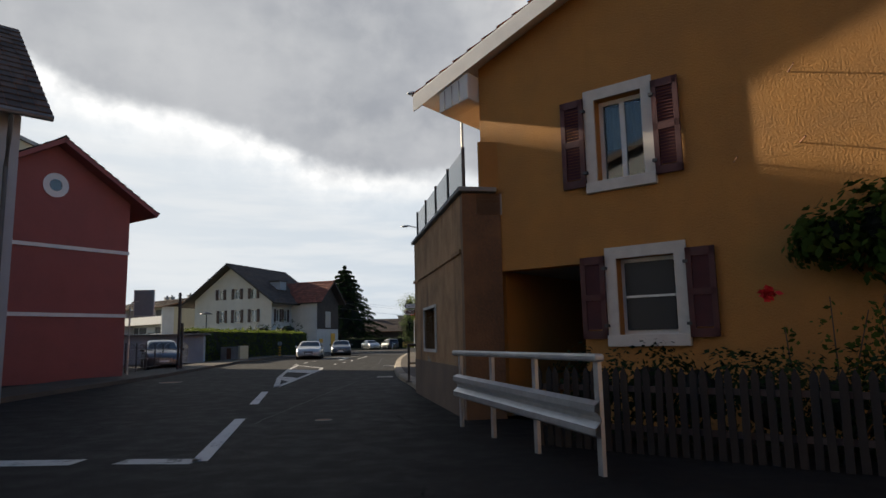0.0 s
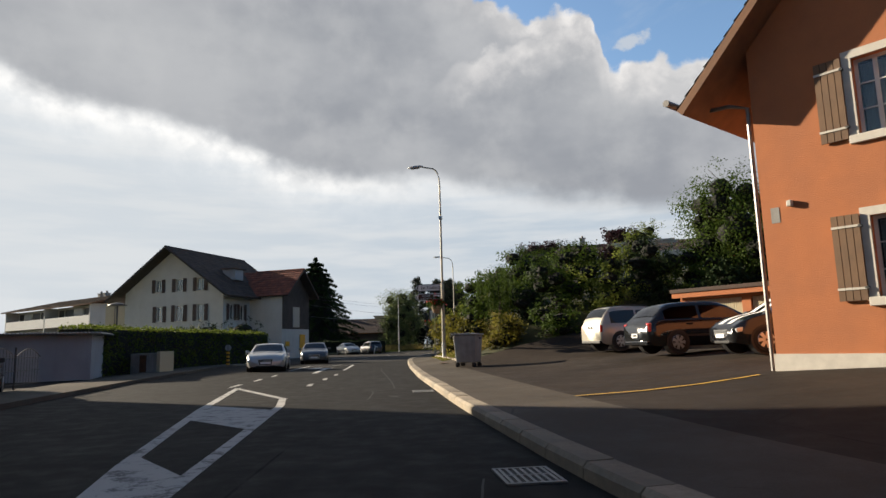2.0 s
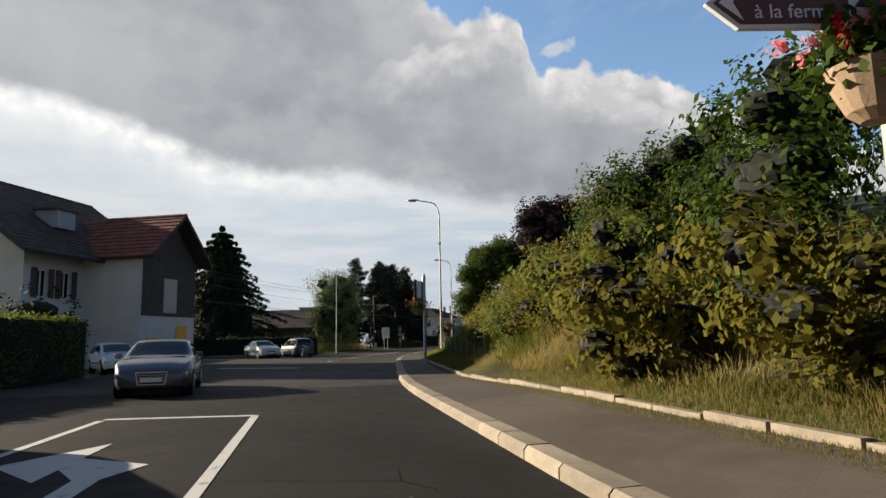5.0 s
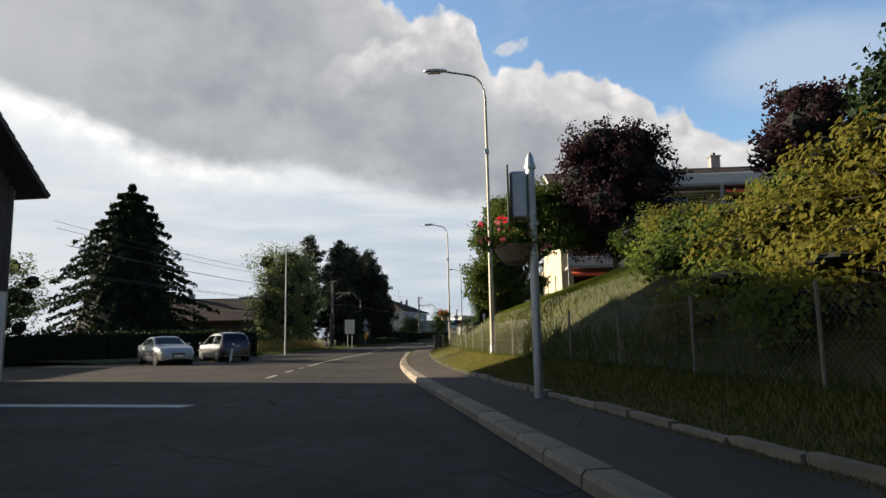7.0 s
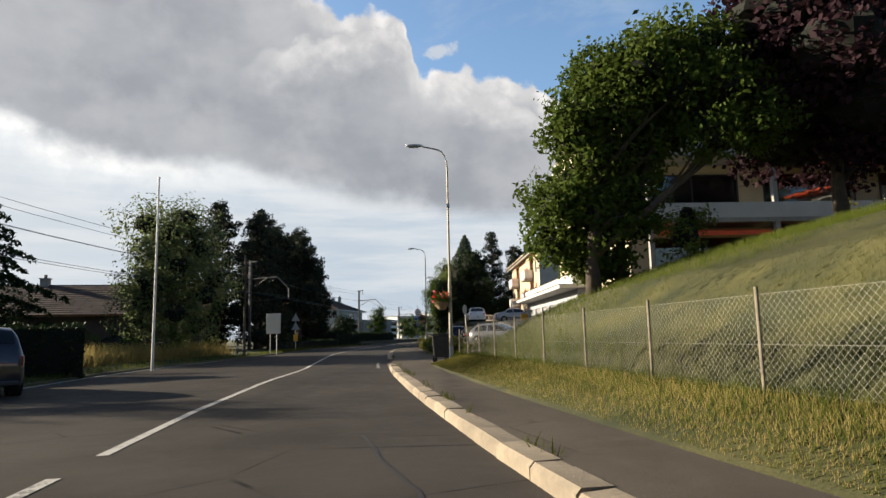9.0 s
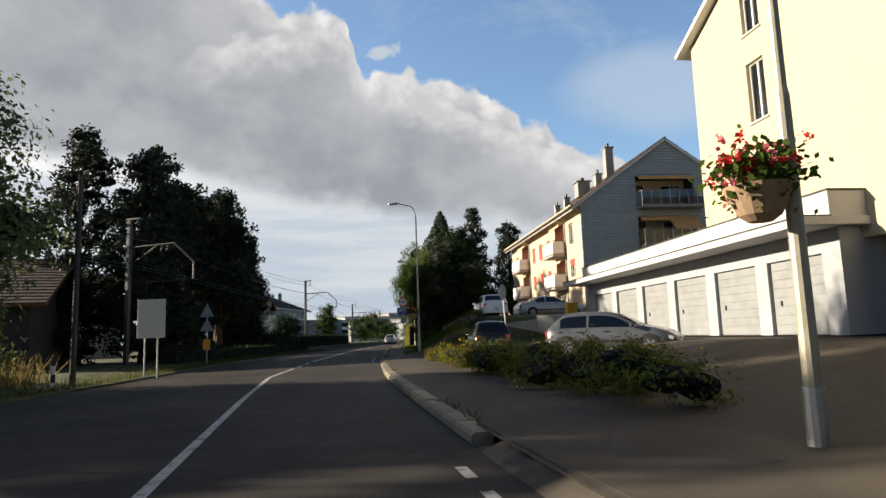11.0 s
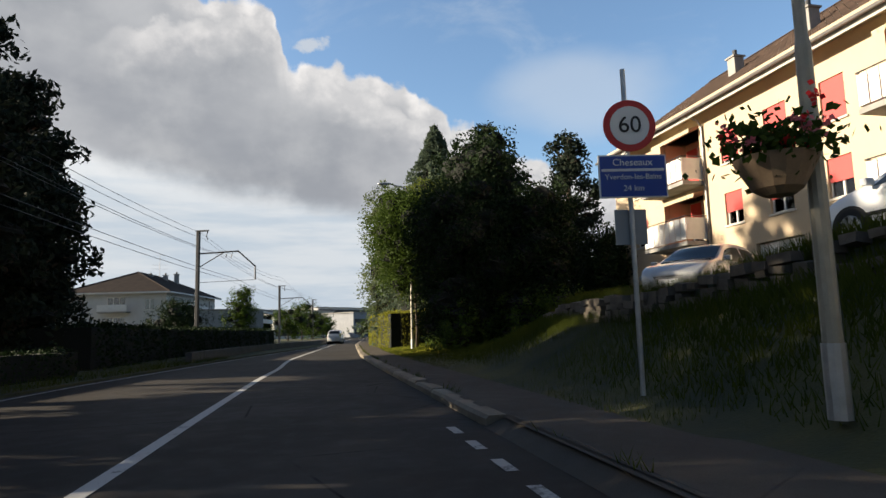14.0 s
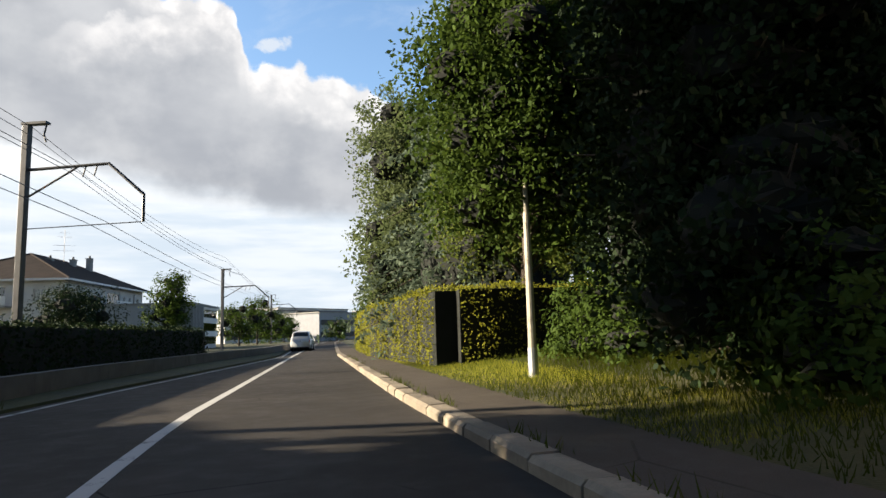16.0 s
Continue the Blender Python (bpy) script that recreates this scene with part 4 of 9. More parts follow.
def car(m, L, W, H, paint, kind, label, seed=0, plate=True, lamps=True, stripe=None, rails=False, group="", flank=None):
    """A parked car on its wheels; its nose points to +x, its middle is at m."""
    t = thing("car", m, label, "car", group)
    shape, belt = CAR_SHAPES[kind]
    xs = np.linspace(0, 1, 33)
    sx, st = [s[0] for s in shape], [s[1] for s in shape]
    tops = np.interp(xs, sx, st)
    tops = np.convolve(np.pad(tops, 1, mode="edge"), [0.2, 0.6, 0.2], "valid")
    rows = []
    for x, tp in zip(xs, tops):
        taper = 1 - 0.16 * max(0, (0.10 - x) / 0.10) ** 2 - 0.20 * max(0, (x - 0.86) / 0.14) ** 2
        w = W / 2 * taper
        z0 = 0.20 + 0.10 * max(0, (0.06 - x) / 0.06) + 0.06 * max(0, (x - 0.93) / 0.07)
        b = min(belt, tp - 0.015) * H
        tz = tp * H
        k = max(0.0, (tz - b) / (H * (1 - belt)))
        wg = w * (0.94 - 0.20 * min(1, k))
        rows.append([(w * 0.90, z0), (w * 0.985, z0 + 0.10), (w, 0.36 * H), (w * 0.985, b - 0.02), (w * 0.955, b), (wg, b + (tz - b) * 0.86), (wg * 0.90, tz - 0.012), (wg * 0.5, tz + 0.012), (0, tz + 0.018)])
    n = len(rows[0])
    mb = MB()
    for sgn in (1, -1):
        k0 = len(mb.v)
        for x, r in zip(xs, rows):
            mb.v += [((x - 0.5) * L, sgn * y, z) for y, z in r]
        for i in range(len(xs) - 1):
            for j in range(n - 1):
                mb.f.append((k0 + i * n + j, k0 + (i + 1) * n + j, k0 + (i + 1) * n + j + 1, k0 + i * n + j + 1))
        for i in (0, len(xs) - 1):
            r = rows[i]
            k1 = len(mb.v)
            mb.v += [((xs[i] - 0.5) * L, 0, r[0][1])]
            mb.f.append(tuple(k0 + i * n + j for j in range(n)) + (k1,))
    me = fixed(mb.mesh("body", True))
    body = part("body", me, paint, t)

    def at(x, j, f, out=0.006):
        r = [[np.interp(x, xs, [row[q][c] for row in rows]) for c in (0, 1)] for q in (j, j + 1)]
        y, z = r[0][0] + (r[1][0] - r[0][0]) * f, r[0][1] + (r[1][1] - r[0][1]) * f
        return (x - 0.5) * L, y + out, z

    wi = {"hatch": (0.13, 0.34, 0.36, 0.60, 0.71), "mpv": (0.10, 0.35, 0.37, 0.63, 0.75), "estate": (0.11, 0.34, 0.36, 0.58, 0.67), "sedan": (0.24, 0.38, 0.40, 0.58, 0.67)}[kind]
    for sgn in (1, -1):
        for a, b in ((wi[0], wi[1]), (wi[2], wi[3])):
            g = MB()
            ks = np.linspace(a, b, 6)
            lo = [at(x, 4, 0.08) for x in ks]
            hi = [at(x, 4, 0.90) for x in ks]
            g.add([(p[0], sgn * p[1], p[2]) for p in lo + hi], [(i, i + 1, 7 + i, 6 + i) for i in range(5)])
            if b == wi[3]:
                c = at(wi[4], 4, 0.08)
                g.add([(p[0], sgn * p[1], p[2]) for p in (lo[-1], c, hi[-1])], [(0, 1, 2)])
            part("side_window", g, CAR_GLASS, body)
        k = at(wi[4] - 0.01, 4, 0.0)
        mr = MB().box(k[0] - 0.06, sgn * (k[1] + 0.03) if sgn > 0 else -(k[1] + 0.21), k[2] + 0.0, k[0] + 0.06, (k[1] + 0.21) if sgn > 0 else -(k[1] + 0.03), k[2] + 0.13)
        part("mirror", mr, paint if seed % 2 else BLACK, body, "", None, 0.03)
        for x in (wi[0] + 0.16, wi[2] + 0.14):
            p = at(x, 2, 0.75, 0.0)
            part("door_handle", MB().box(p[0] - 0.09, min(sgn * (p[1] - 0.02), sgn * (p[1] + 0.025)), p[2] - 0.015, p[0] + 0.09, max(sgn * (p[1] - 0.02), sgn * (p[1] + 0.025)), p[2] + 0.02), paint if seed % 2 else BLACK, body)
        p0, p1 = at(0.2, 1, 0.85, 0.004), at(0.8, 1, 0.85, 0.004)
        part("rub_strip", MB().box(p0[0], min(sgn * p0[1], sgn * (p0[1] + 0.012)), p0[2] - 0.03, p1[0], max(sgn * p0[1], sgn * (p0[1] + 0.012)), p0[2] + 0.03), BLACK, body)
    # front and rear screens
    for lo, hi, nm in (((0.73 if kind in ("hatch", "estate") else 0.77 if kind == "mpv" else 0.695), 0.56 if kind != "mpv" else 0.605, "windscreen"), ({"hatch": 0.055, "mpv": 0.04, "estate": 0.055, "sedan": 0.185}[kind], {"hatch": 0.145, "mpv": 0.105, "estate": 0.135, "sedan": 0.30}[kind], "rear_window")):
        g = MB()
        vs = []
        for x in np.linspace(lo, hi, 5):
            tz = np.interp(x, xs, [r[6][1] for r in rows])
            wy = np.interp(x, xs, [r[6][0] for r in rows]) * 0.97
            for f in np.linspace(-1, 1, 7):
                vs.append(((x - 0.5) * L + (0.012 if nm == "windscreen" else -0.012), wy * f, tz + 0.012 + 0.028 * (1 - f * f)))
        g.add(vs, [(i * 7 + j, i * 7 + j + 1, i * 7 + j + 8, i * 7 + j + 7) for i in range(4) for j in range(6)])
        part(nm, fixed(g.mesh(nm, True)), CAR_GLASS, body)
    # wheels
    r = 0.31 if H < 1.6 else 0.325
    for wx in (0.185, 0.815):
        for sgn in (1, -1):
            x, yw = (wx - 0.5) * L, W / 2
            arch = MB()
            arch.tube([(x, sgn * (yw - 0.25), r), (x, sgn * (yw + 0.004), r)], r * 1.17, 24)
            part("wheel_arch", arch, BLACK, body)
            tyre = part("wheel", MB().tube([(x, sgn * (yw - 0.17), r), (x, sgn * (yw - 0.16), r), (x, sgn * (yw + 0.006), r), (x, sgn * (yw + 0.02), r)], [r * 0.9, r, r, r * 0.88], 28), RUBBER, t)
            rim = MB().tube([(x, sgn * (yw - 0.02), r), (x, sgn * (yw + 0.024), r)], r * 0.66, 24)
            part("rim", rim, BLACK, tyre)
            sp = MB()
            for i in range(7):
                a = 2 * math.pi * i / 7
                c, s = math.cos(a), math.sin(a)
                y0, y1 = sgn * (yw + 0.024), sgn * (yw + 0.034)
                pr = [(c * r * 0.08 - s * 0.03, s * r * 0.08 + c * 0.03), (c * r * 0.63 - s * 0.045, s * r * 0.63 + c * 0.045), (c * r * 0.63 + s * 0.045, s * r * 0.63 - c * 0.045), (c * r * 0.08 + s * 0.03, s * r * 0.08 - c * 0.03)]
                sp.prism([(x + p, r + q) for p, q in pr], y0, y1)
            sp.tube([(x, sgn * (yw + 0.022), r), (x, sgn * (yw + 0.032), r)], [r * 0.67, r * 0.64], 24, False)
            part("spokes", sp, ALLOY, tyre)
    # lamps, bumpers, plates
    hx = L / 2
    wf = W / 2 * 0.82
    for sgn in (1, -1):
        p = at(0.955, 2, 0.35, 0.01)
        part("headlight", MB().prism([(p[0] - 0.30, p[2] - 0.02), (p[0] + 0.10, p[2] - 0.10), (p[0] + 0.13, p[2] + 0.0), (p[0] - 0.16, p[2] + 0.08)], min(sgn * (p[1] - 0.32), sgn * (p[1] + 0.005)), max(sgn * (p[1] - 0.32), sgn * (p[1] + 0.005))), LAMP_CLEAR, body, "", None, 0.02)
        p = at(0.02, 2, 0.6, 0.004)
        hi = at(0.03, 3, 0.5, 0.004)
        part("tail_light", MB().box(p[0] - 0.075, min(sgn * (p[1] - 0.20), sgn * p[1]), p[2] - 0.12, p[0] + 0.16, max(sgn * (p[1] - 0.20), sgn * p[1]), p[2] + 0.15), LAMP_RED, body, "", None, 0.03)
    gz0, gz1, gw = (0.33, 0.60, 0.34) if kind == "sedan" else (0.44, 0.56, wf * 0.55)
    gr = part("front_grille", MB().prism([(-gw, gz1), (gw, gz1), (gw * 0.86, gz0), (-gw * 0.86, gz0)], hx - 0.12, hx + 0.012, "x"), BLACK, body, "", None, 0.015)
    part("grille_frame", MB().prism([(-gw - 0.02, gz1 + 0.02), (gw + 0.02, gz1 + 0.02), (gw * 0.86 + 0.02, gz0 - 0.02), (-gw * 0.86 - 0.02, gz0 - 0.02)], hx - 0.13, hx + 0.004, "x"), ALLOY, gr)
    for i in range(4):
        z = gz0 + (gz1 - gz0) * (i + 1) / 5
        part("grille_bar", MB().box(hx - 0.02, -gw * 0.9, z - 0.006, hx + 0.018, gw * 0.9, z + 0.006), ALLOY, gr)
    part("lower_intake", MB().box(hx - 0.12, -wf * 0.60, 0.23, hx + 0.008, wf * 0.60, 0.31), BLACK, body, "", None, 0.02)
    for sgn in (1, -1):
        part("fog_light", MB().box(hx - 0.22, sgn * wf * 0.78 - 0.10, 0.27, hx - 0.03, sgn * wf * 0.78 + 0.10, 0.37), BLACK, body, "", None, 0.02)
    part("bonnet_seam", MB().box((0.76 - 0.5) * L, -wf * 0.9, 0.0, (0.764 - 0.5) * L, wf * 0.9, np.interp(0.76, xs, [r_[7][1] for r_ in rows]) + 0.004), BLACK, body)
    if flank:
        for sgn in (1, -1):
            fl = MB()
            grid = [[at(x, 2, f, 0.005) for f in (0.0, 0.5, 1.0)] + [at(x + 0.03, 3, 1.0, 0.005)] for x in np.linspace(0.16, 0.30, 6)]
            for a, b in zip(grid, grid[1:]):
                for k2 in range(3):
                    fl.add([(p[0], sgn * p[1], p[2]) for p in (a[k2], b[k2], b[k2 + 1], a[k2 + 1])], [(0, 1, 2, 3)])
            part("flank_panel", fl, flank, body, "red printed panel")
        part("side_badge", MB().tube([((0.46 - 0.5) * L, -W / 2 - 0.004, 0.40 * H), ((0.46 - 0.5) * L, -W / 2 - 0.001, 0.40 * H)], 0.11, 14), SHUT_DARK, body)
    part("rear_bumper", MB().box(-hx - 0.03, -wf, 0.24, -hx + 0.12, wf, 0.36), BLACK if seed % 3 == 0 else paint, body, "", None, 0.03)
    if plate:
        part("number_plate", MB().box(-hx - 0.042, -0.17, 0.46 if H < 1.6 else 0.78, -hx + 0.02, 0.17, 0.58 if H < 1.6 else 0.90), SIGN_WHITE, body)
        bars = MB()
        for i in range(6):
            bars.box(-hx - 0.046, -0.13 + i * 0.045, 0.49 if H < 1.6 else 0.81, -hx - 0.04, -0.10 + i * 0.045, 0.55 if H < 1.6 else 0.87)
        part("plate_bars", bars, LETTER, body)
        part("front_plate", MB().box(hx - 0.04, -0.24, 0.38, hx + 0.03, 0.24, 0.48), SIGN_WHITE, body)
    if rails:
        for sgn in (1, -1):
            pts = [(at(x, 6, 0.1, 0)[0], sgn * (at(x, 6, 0.1, 0)[1] - 0.01), at(x, 6, 0.1, 0)[2] + (0.05 if 0.16 < x < 0.5 else 0.0)) for x in (0.14, 0.17, 0.33, 0.49, 0.52)]
            part("roof_rail", MB().tube(pts, 0.014, 6), STEEL_DARK, body)
    if stripe:
        for f in (-0.22, 0.08):
            g = MB()
            vs = []
            for x in np.linspace(0.30, 0.97, 16):
                tz = np.interp(x, xs, [q[8][1] for q in rows])
                if 0.555 < x < 0.745:
                    tz += 0.03
                vs += [((x - 0.5) * L, f * W, tz + 0.006), ((x - 0.5) * L, (f + 0.14) * W, tz + 0.006)]
            g.add(vs, [(2 * i, 2 * i + 1, 2 * i + 3, 2 * i + 2) for i in range(15)])
            part("stripe", g, stripe, body, "white racing stripe")
    return t


LAMP_CLEAR = mat("headlight lens", (0.55, 0.57, 0.58), 0.15, 0.05, 8.0, 60.0, 0.0, metal=0.3, coat=1.0)
LAMP_RED = mat("tail light lens", (0.35, 0.012, 0.012), 0.2, 0.1, 8.0, 60.0, 0.0, coat=1.0)


# ---- street furniture ----
def street_lamp(x, y, z0, h, way, label, reach=2.0, box=True, arm=True):
    """A tall pole with a swan neck and a flat lantern; way: degrees in which the arm points."""
    t = thing("street_lamp", pose(x, y, z0, 0, 0, way), label, "street lamp", "street lamps along the road")
    part("base_sleeve", MB().tube([(0, 0, -0.2), (0, 0, 0.45)], 0.10, 12), GALV, t)
    hs = h - 0.95
    part("pole", MB().tube([(0, 0, 0.45), (0, 0, h * 0.35), (0, 0, h * 0.36), (0, 0, hs)], [0.085, 0.07, 0.055, 0.042], 12), POLE, t)
    if arm:
        pts = [(0, 0, hs)] + [(reach * 0.42 * (1 - math.cos(a)), 0, hs + 0.80 * math.sin(a)) for a in (0.35, 0.7, 1.05, 1.4)] + [(reach * 0.62, 0, hs + 0.86), (reach, 0, h)]
        part("arm", MB().tube(pts, 0.034, 8), POLE, t)
        lan = MB()
        sec = [(-0.05, 0.03, 0.03), (0.08, 0.10, 0.07), (0.35, 0.135, 0.085), (0.62, 0.12, 0.07), (0.74, 0.05, 0.03)]
        k = 10
        for a, w, hh in sec:
            for j in range(k):
                c, s = math.cos(2 * math.pi * j / k), math.sin(2 * math.pi * j / k)
                lan.v.append((reach + a, w * c, h + 0.03 + hh * s * (1.0 if s > 0 else 0.6)))
        lan.f = [(i * k + j, i * k + (j + 1) % k, (i + 1) * k + (j + 1) % k, (i + 1) * k + j) for i in range(len(sec) - 1) for j in range(k)] + [tuple(range(k)), tuple(range((len(sec) - 1) * k, len(sec) * k))]
        head = part("lantern", fixed(lan.mesh("lantern", True)), GALV, t)
        part("lens", MB().box(reach + 0.16, -0.085, h - 0.045, reach + 0.60, 0.085, h - 0.012), LAMP_CLEAR, head, "", None, 0.02)
    if box:
        part("junction_box", MB().box(-0.07, -0.07, h * 0.70, 0.07, 0.07, h * 0.70 + 0.16), GALV, t)
    return t


def text_mb(words, size, material, parent, m, align="CENTER"):
    """Raised letters in Blender's own font, as a mesh."""
    cu = bpy.data.curves.new("lettering", "FONT")
    cu.body, cu.size, cu.align_x, cu.align_y, cu.extrude = words, size, align, "CENTER", 0.003
    ob = bpy.data.objects.new("lettering", cu)
    scene.collection.objects.link(ob)
    me = bpy.data.meshes.new_from_object(ob.evaluated_get(bpy.context.evaluated_depsgraph_get()))
    bpy.data.objects.remove(ob)
    bpy.data.curves.remove(cu)
    me.materials.clear()
    return part("lettering", me, material, parent, "", m)


def chain_fence(name, pts, h, label, z_of, post_mat, wire_mat, step=3.0, cell=0.09, wire=0.006, strut=True, thick=0.03):
    """Posts with wire mesh between them along points; z_of gives the ground."""
    t = thing(name, pose(pts[0][0], pts[0][1], z_of(*pts[0])), label, "fence")
    o = Vector((pts[0][0], pts[0][1], z_of(*pts[0])))
    wires = MB()
    for a, b in zip(pts, pts[1:]):
        d = Vector((b[0] - a[0], b[1] - a[1], 0))
        n = max(1, round(d.length / step))
        for i in range(n + (1 if b is pts[-1] else 0)):
            p = Vector((a[0], a[1], 0)) + d * i / n
            p.z = z_of(p.x, p.y)
            lean = 0.05 * math.sin(i * 2.7)
            part("post", MB().tube([p - o + Vector((0, 0, -0.3)), p - o + Vector((lean, 0, h + 0.08))], thick, 8), post_mat, t)
        L = d.length
        k = int(L / cell)
        za, zb = z_of(*a) - o.z, z_of(*b) - o.z

        def at(u, v):
            q = d * (u / L)
            zz = za + (zb - za) * u / L
            return Vector((a[0] - o.x + q.x, a[1] - o.y + q.y, zz + v))
        side = d.normalized() * wire
        for i in range(-int(h / cell), k + 1):
            u0 = i * cell
            for s in (1, -1):
                ua, ub = (u0, u0 + h) if s == 1 else (u0 + h, u0)
                va, vb = 0.04, h
                lo, hi = max(0, min(ua, ub)), min(L, max(ua, ub))
                if hi - lo < 0.02:
                    continue
                def vv(u):
                    return va + (vb - va) * (u - ua) / (ub - ua)
                p, q = at(lo, vv(lo)), at(hi, vv(hi))
                wires.add([p - side, p + side, q + side, q - side], [(0, 1, 2, 3)])
        for v in (0.06, h * 0.5, h):
            up = Vector((0, 0, wire * 0.8))
            wires.add([at(0, v) - up, at(L, v) - up, at(L, v) + up, at(0, v) + up], [(0, 1, 2, 3)])
    part("wire_mesh", raw(wires, "wire_mesh"), wire_mat, t)
    return t


# ---- the plan of the road ----
KERB_Y = [-60, 0, 8, 14.6, 17.5, 21, 28.3, 39, 48.4, 55, 60, 63, 66.2, 72.8, 78, 83, 88.6, 96, 104, 112, 120, 128.2, 134.8, 141.4, 149.5, 159.3, 166, 171.5, 198.4, 260, 420]
KERB_X = [6.5, 0.55, 0.1, -0.6, -0.9, -1.6, -2.3, -3.0, -3.4, -3.55, -3.62, -3.5, -3.3, -2.75, -2.35, -1.85, -1.1, 0.28, 2.0, 4.0, 6.2, 8.6, 10.9, 13.2, 16.3, 20.0, 22.6, 24.8, 36.6, 66.0, 148.0]
LEFT_Y = [-60, 0, 12, 26, 31, 40, 52, 59, 64, 66, 88, 88.5, 103, 103.5, 110, 118, 124, 132, 140.3, 144, 151, 160, 166.8, 177.6, 199, 260, 420]
LEFT_X = [-2.0, -8.6, -9.8, -11.2, -11.9, -13.2, -14.5, -15.0, -15.2, -15.4, -15.4, -46.0, -46.0, -8.6, -7.3, -5.0, -2.6, 0.4, 3.3, 4.3, 6.9, 11.0, 14.6, 20.4, 33.0, 60.0, 142.0]


def kx(y):
    return float(np.interp([y - 2, y - 1, y, y + 1, y + 2], KERB_Y, KERB_X).mean())


def side(y, d):
    """The place d metres to the right of the right kerb, square to it."""
    t = Vector((kx(y + 1.5) - kx(y - 1.5), 3.0)).normalized()
    return kx(y) + d * t.y, y - d * t.x


def step(v, a, b):
    v = min(1, max(0, (v - a) / (b - a)))
    return v * v * (3 - 2 * v)


def pave_w(y):
    """How far the pavement reaches from the kerb."""
    return float(np.interp(y, [44, 50, 65, 80, 105, 112, 138, 147], [1.95, 1.8, 1.75, 1.4, 1.35, 1.75, 1.75, 1.35]))


def wall_d(y):
    """Where the dry stone wall stands, from the kerb."""
    return float(np.interp(y, [138, 141, 146, 151, 158, 164], [6.2, 6.0, 5.2, 4.4, 5.4, 6.0]))


def fall(y, d):
    """Height of the pavement: it climbs away from the kerb beside the parking lot."""
    return 0.13 + 0.012 * min(d, 2.0) + 0.13 * step(y, 41, 46) * (1 - step(y, 52, 64)) * min(max(d - 0.3, 0.0), 1.7)


def bank_z(y, d):
    """Height of the ground right of the kerb."""
    z = fall(y, d)
    pw = pave_w(y)
    if d <= pw:
        return z
    lot = step(y, 15, 17) * (1 - step(y, 44.5, 46.5))
    z += lot * 0.55 * step(d, 2.0, 10)
    b1 = float(np.interp(y, [44.5, 48, 60, 75, 88, 100, 106, 111], [0, 0.75, 1.2, 1.15, 1.0, 0.95, 0.7, 0]))
    z += b1 * float(np.interp(d, [pw, 2.75, 5.0, 8.0, 12.0, 16.0, 30.0], [0, 0.38, 2.1, 3.1, 4.0, 4.5, 5.2]))
    yard = step(y, 107, 114) * (1 - step(y, 136, 140))
    z += yard * (0.75 * step(d, 3.0, 9.0))
    b2 = step(y, 137.5, 142.5) * (1 - 0.72 * step(y, 156.0, 163.0))
    w = wall_d(y)
    z += b2 * ((1.65 - 0.45 * step(y, 145, 151)) * step(d, 1.6, w + 0.2) + (0.55 - 0.10 * step(y, 145, 151)) * step(d, w + 0.05, w + 0.3))
    return float(z)


def bank_at(x, y):
    """Height of the ground at a place right of the kerb."""
    t = Vector((kx(y + 1.5) - kx(y - 1.5), 3.0)).normalized()
    d = (x - kx(y)) * t.y
    return bank_z(y + d * t.x * 0.9, max(0, d))


def strip(fa, fb, y0, y1, dy=2.0, z=0.0, n=1):
    """A ribbon between two lines, each giving a place (x, y) or (x, y, z) at y."""
    mb = MB()
    k = max(1, int((y1 - y0) / dy))
    for i in range(k + 1):
        y = y0 + (y1 - y0) * i / k
        a, b = fa(y), fb(y)
        for j in range(n + 1):
            f = j / n
            mb.v.append((a[0] + (b[0] - a[0]) * f, a[1] + (b[1] - a[1]) * f, z))
    for i in range(k):
        for j in range(n):
            q = i * (n + 1) + j
            mb.f.append((q, q + 1, q + n + 2, q + n + 1))
    return mb


gnd = MB()
for i in range(24):
    for j in range(24):
        x0, x1, y0, y1 = [(-1.5 + 3.0 * k / 24) * 1000 for k in (i, i + 1, j, j + 1)]
        gnd.add([(x0, y0, -0.06), (x1, y0, -0.06), (x1, y1, -0.06), (x0, y1, -0.06)], [(0, 1, 2, 3)])
structure("ground", gnd, FIELD, "flat open ground with dull grass out to the horizon")


def left_edge(y):
    return float(np.interp(y, LEFT_Y, LEFT_X)), y


structure("road", strip(left_edge, lambda y: (kx(y), y), -60, 62, 1.0, 0.0, 2), ASPHALT, "dark grey asphalt road with faint cracks and tyre marks")
# paler tone carries the brighter light of this stretch
structure("road_old", strip(left_edge, lambda y: (kx(y), y), 62, 420, 1.0, 0.0, 2), ASPHALT_PALE, "asphalt road in a tone lifted for brighter light, with cracks and tyre marks")
structure("house_yard", strip(lambda y: (kx(y), y), lambda y: (kx(y) + 11.0, y), -60, 16.0, 1.0, 0.0, 2), ASPHALT, "dark asphalt yard before the ochre house")
def pavement_strip(d0, reach, y0, y1, lift):
    """A paved ribbon along the kerb that follows its crossfall."""
    mb = MB()
    k = int(y1 - y0)
    for i in range(k + 1):
        y = y0 + i
        for j in range(5):
            d = d0 + (pave_w(y) + reach - d0) * j / 4
            mb.v.append((*side(y, d), fall(y, d) + lift))
    mb.f = [(i * 5 + j, i * 5 + j + 1, i * 5 + j + 6, i * 5 + j + 5) for i in range(k) for j in range(4)]
    return mb


